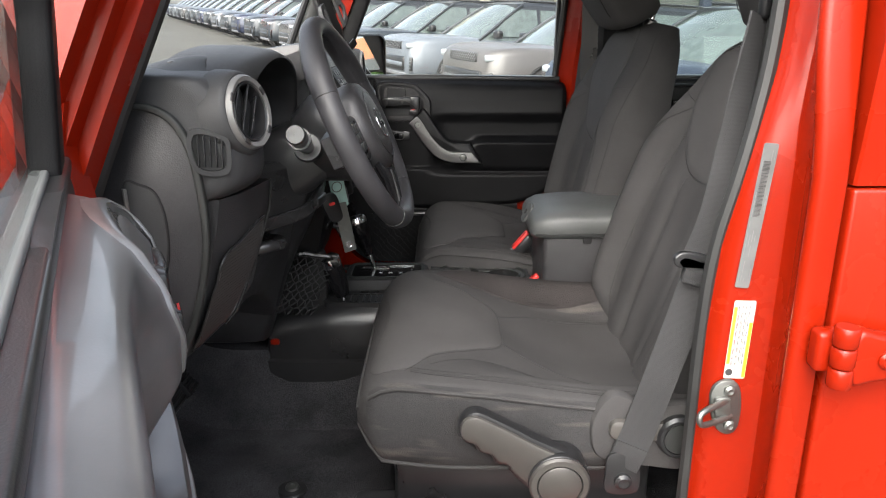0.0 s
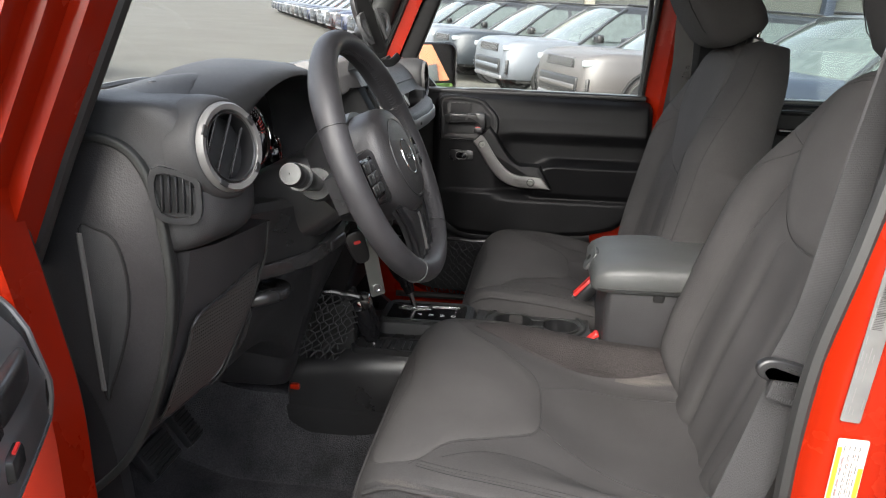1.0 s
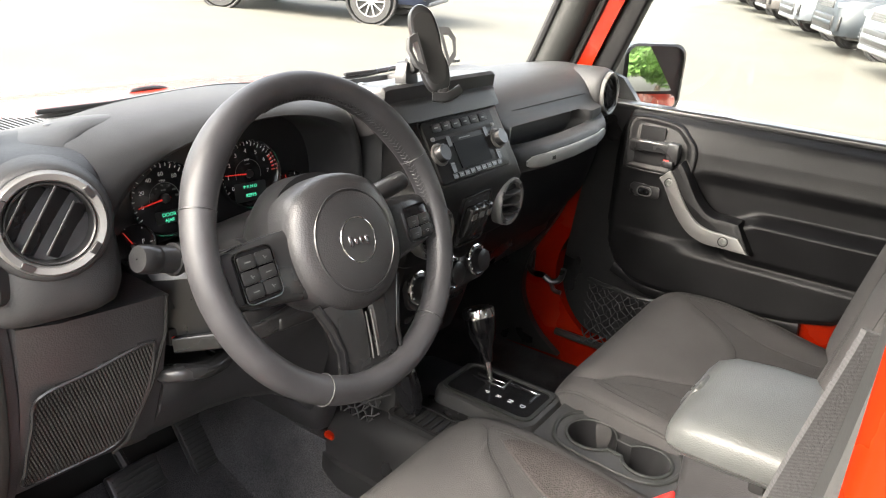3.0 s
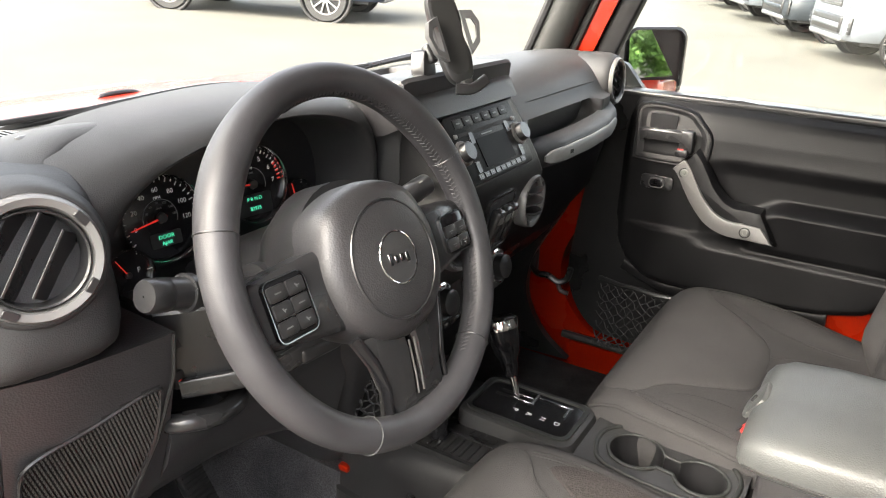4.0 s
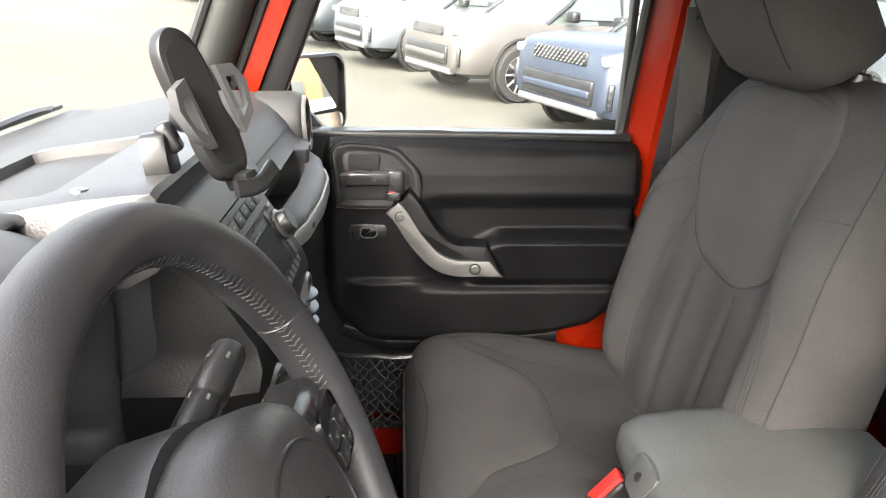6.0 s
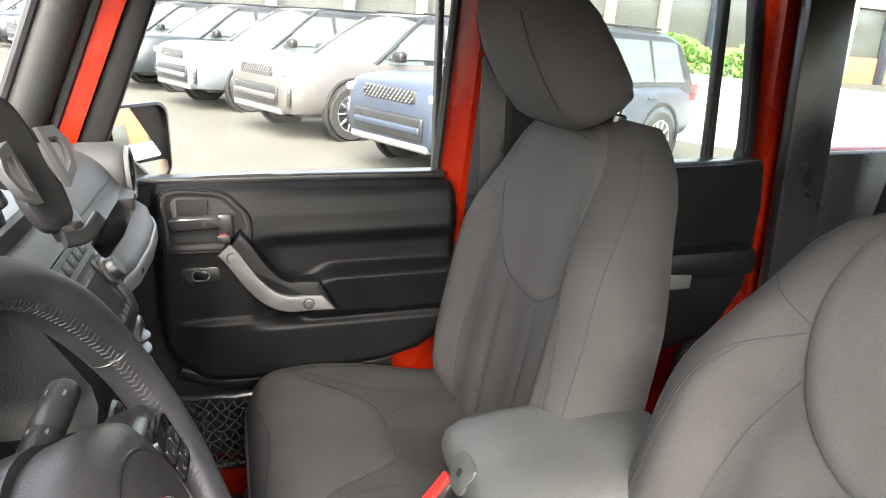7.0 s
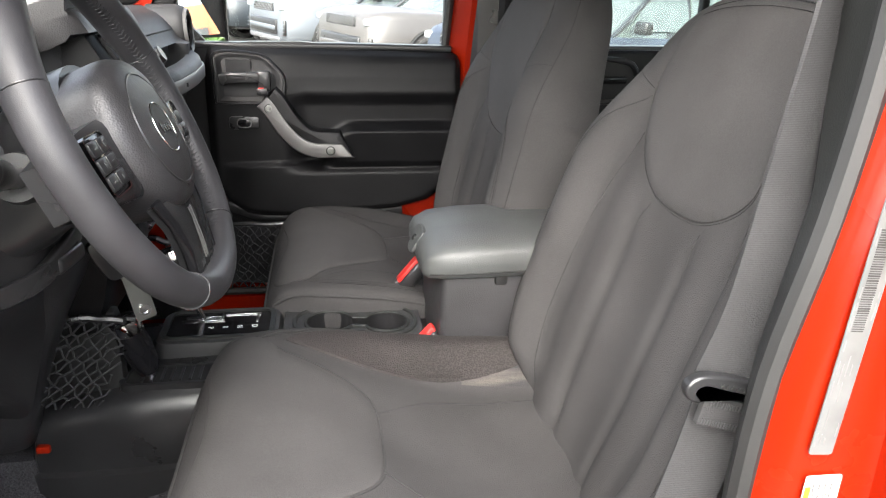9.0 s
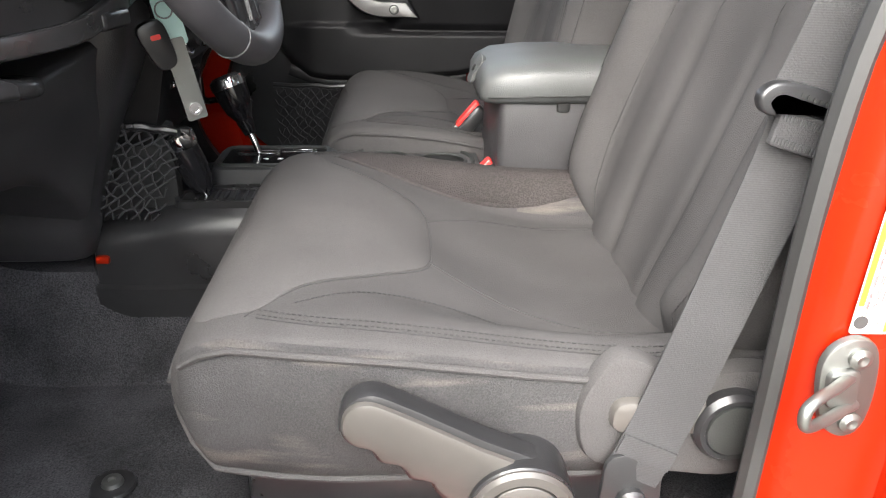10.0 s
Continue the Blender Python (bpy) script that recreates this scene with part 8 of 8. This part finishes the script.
    mesh_ = [box((2.477, -0.42 + i * 0.068 + (j % 2) * 0.034, 0.872 + j * 0.036), (0.010, 0.040, 0.014), 0.004, 1, rot(35, 0, 0)) for i in range(13) for j in range(4)]
    part("grille_mesh", join(*mesh_), M_RIM, car)
    part("lower_grille", box((2.44, 0, 0.60), (0.10, 1.24, 0.26), 0.03, 3), M_BLACK, car)
    part("bumper_bar", box((2.47, 0, 0.585), (0.07, 1.18, 0.085), 0.025, 3), paint, car)
    part("skid_plate", box((2.40, 0, 0.40), (0.14, 1.40, 0.09), 0.03, 3), M_SKID, car)
    part("underbody", box((0, 0, 0.40), (4.4, 1.70, 0.16), 0.03), M_DARK, car)
    part("tail_light", box((-2.36, 0.86, 1.02), (0.12, 0.14, 0.24), 0.03), M_REDBTN, car)
    part("tail_light", box((-2.36, -0.86, 1.02), (0.12, 0.14, 0.24), 0.03), M_REDBTN, car)
    return car


def paint(name, c):
    return shader(name, c, 0.36, metal=0.12, coat=0.15, stain=0.1, stain_scale=1.5)


M_SKID = shader("skid_plate_grey", (0.16, 0.16, 0.165), 0.45, metal=0.4)
M_ROOFBLACK = paint("black_roof_paint", (0.02, 0.022, 0.025))
P_BLUE = paint("blue_grey_paint", (0.03, 0.039, 0.0585))
P_BRONZE = paint("bronze_grey_paint", (0.0788, 0.0735, 0.0705))
P_SILVER = paint("silver_paint", (0.112, 0.124, 0.139))
P_DARK = paint("dark_grey_paint", (0.0225, 0.0277, 0.033))
P_WHITE = paint("white_paint", (0.338, 0.345, 0.352))
P_NAVY = paint("navy_paint", (0.016, 0.022, 0.045))
HEAD = math.degrees(math.atan2(-0.426, -0.905))
hv, lv = Vector((-0.905, -0.426)), Vector((-0.426, 0.905))   # forwards, and across the row


def row_place(lf):
    """The car's middle from its near front wheel."""
    return Vector(lf) + lv * 0.86 - hv * 1.46


protos = {}
for nm, pt, lab in (("blue", P_BLUE, "dark blue grey parked SUV"), ("bronze", P_BRONZE, "bronze grey parked SUV"), ("silver", P_SILVER, "silver blue parked SUV"), ("dark", P_DARK, "dark grey parked SUV"), ("white", P_WHITE, "clean white parked SUV"), ("navy", P_NAVY, "navy blue parked SUV")):
    protos[nm] = (pt, lab)


def place_car(kind, x, y, heading):
    pt, lab = protos[kind]
    if kind in built:
        return copy_thing(built[kind], on_lot(x, y, heading))
    c = suv("parked_suv", lab, pt)
    c.matrix_basis = on_lot(x, y, heading)
    built[kind] = c
    return c


built = {}
front_row = ["blue", "bronze", "silver", "dark", "silver", "bronze", "dark", "dark", "navy", "dark", "silver", "dark", "navy", "dark", "dark", "bronze", "dark", "silver", "dark", "navy", "dark", "dark"]
for i, kind in enumerate(front_row):
    p = row_place((2.84 - 1.30 * i, 8.50 + 2.89 * i))
    place_car(kind, p.x, p.y, HEAD)
place_car("navy", -10.2, 11.2, 22)

# white boundary wall with hedge, and the building behind the row
wl = thing("boundary_wall", "low white painted boundary wall", "wall")
wm = on_lot(8.0, 12.0, -56)
part("wall_face", box((0, 0, 0.57), (6.4, 0.22, 1.14), 0.02), M_WALLWHITE, wl)
part("wall_cap", box((0, 0, 1.15), (6.44, 0.27, 0.05), 0.01), M_WALLWHITE, wl)
wl.matrix_basis = wm
bld = thing("building", "low orange brick office building with dark window bands", "building")
bm_ = on_lot(26.0, 40.0, 6)
part("brick_wall", box((0, 0, 0.85), (60, 0.6, 1.7), 0.02), M_BRICK, bld)
part("window_band", box((0, 0.1, 3.25), (60, 0.5, 3.1), 0.02), M_BUILDGLASS, bld)
part("upper_wall", box((0, 0, 6.3), (60, 0.7, 3.0), 0.02), M_CONCRETE, bld)
for i in range(16):
    part("column", box((-28 + i * 3.7, -0.5, 3.2), (0.45, 0.5, 6.4), 0.03), M_CONCRETE if i % 4 else P_BLUE, bld)
bld.matrix_basis = bm_


wing = thing("building_wing", "orange brick wing with rows of dark windows", "building")
part("brick_wall", box((0, 0, 3.2), (18, 0.6, 6.4), 0.02), M_BRICK, wing)
for r_ in range(2):
    for i in range(8):
        part("window_pane", box((-7.6 + i * 2.15, 0.30, 2.1 + r_ * 2.6), (1.3, 0.10, 1.2), 0.01), M_BUILDGLASS, wing)
wing.matrix_basis = on_lot(33.0, 17.5, 110)
yard = thing("yard_wall", "long low white wall across the lot", "wall")
part("wall_face", box((0, 0, 0.8), (14, 0.25, 1.6), 0.02), M_WALLWHITE, yard)
yard.matrix_basis = on_lot(26.0, 14.5, 105)


def leaves(count, seed, shape, size):
    rnd = random.Random(seed)
    verts, faces = [], []
    for _ in range(count):
        c = shape(rnd)
        a = Vector((rnd.gauss(0, 1), rnd.gauss(0, 1), rnd.gauss(0, 1))).normalized()
        b = a.orthogonal().normalized()
        n = a.cross(b)
        s = size * rnd.uniform(0.6, 1.3)
        k = len(verts)
        verts += [c - a * s, c + b * s * 0.45 + n * s * 0.1, c + a * s, c - b * s * 0.45 + n * s * 0.1]
        faces.append((k, k + 1, k + 2, k + 3))
    return bm_of(verts, faces)


def hedge_shape(L, H, D):
    def f(r):
        x = r.uniform(-L / 2, L / 2)
        top = H * (0.72 + 0.28 * noise.noise((x * 0.8, 3.1, 0)))
        z = r.uniform(0, 1) ** 0.6 * top
        return Vector((x, r.uniform(-D / 2, D / 2) * (1 - 0.3 * z / H), z))
    return f


hd = thing("hedge", "bright green clipped hedge behind the white wall", "hedge")
part("foliage", leaves(9000, 4, hedge_shape(5.6, 2.5, 1.6), 0.085), M_LEAF, hd)
hd.matrix_basis = on_lot(9.35, 17.1, -40)
# trees behind the camera that the mirrors show
for i, (x, y) in enumerate(((25.0, 7.0), (29.5, 8.6), (24.0, 4.6))):
    tr = thing("tree", "leafy green tree beside the lot", "tree", group="trees")
    part("trunk", tube([(0, 0, 0), (0.05, 0, 1.2), (0.0, 0.1, 2.6)], 0.18, 10, up=(0, 1, 0), scale=[1.2, 0.9, 0.5]), shader("bark", (0.10, 0.07, 0.05), 0.9), tr)
    def crown(r):
        while True:
            v = Vector((r.uniform(-1, 1), r.uniform(-1, 1), r.uniform(-1, 1)))
            if v.length < 0.75 + 0.35 * noise.noise(v * 2.2 + Vector((i * 5, 0, 0))):
                return Vector((v.x * 2.2, v.y * 2.2, 3.9 + v.z * 1.9))
    part("crown", leaves(5000, 11 + i, crown, 0.13), M_LEAF, tr)
    tr.matrix_basis = on_lot(x, y, 0)
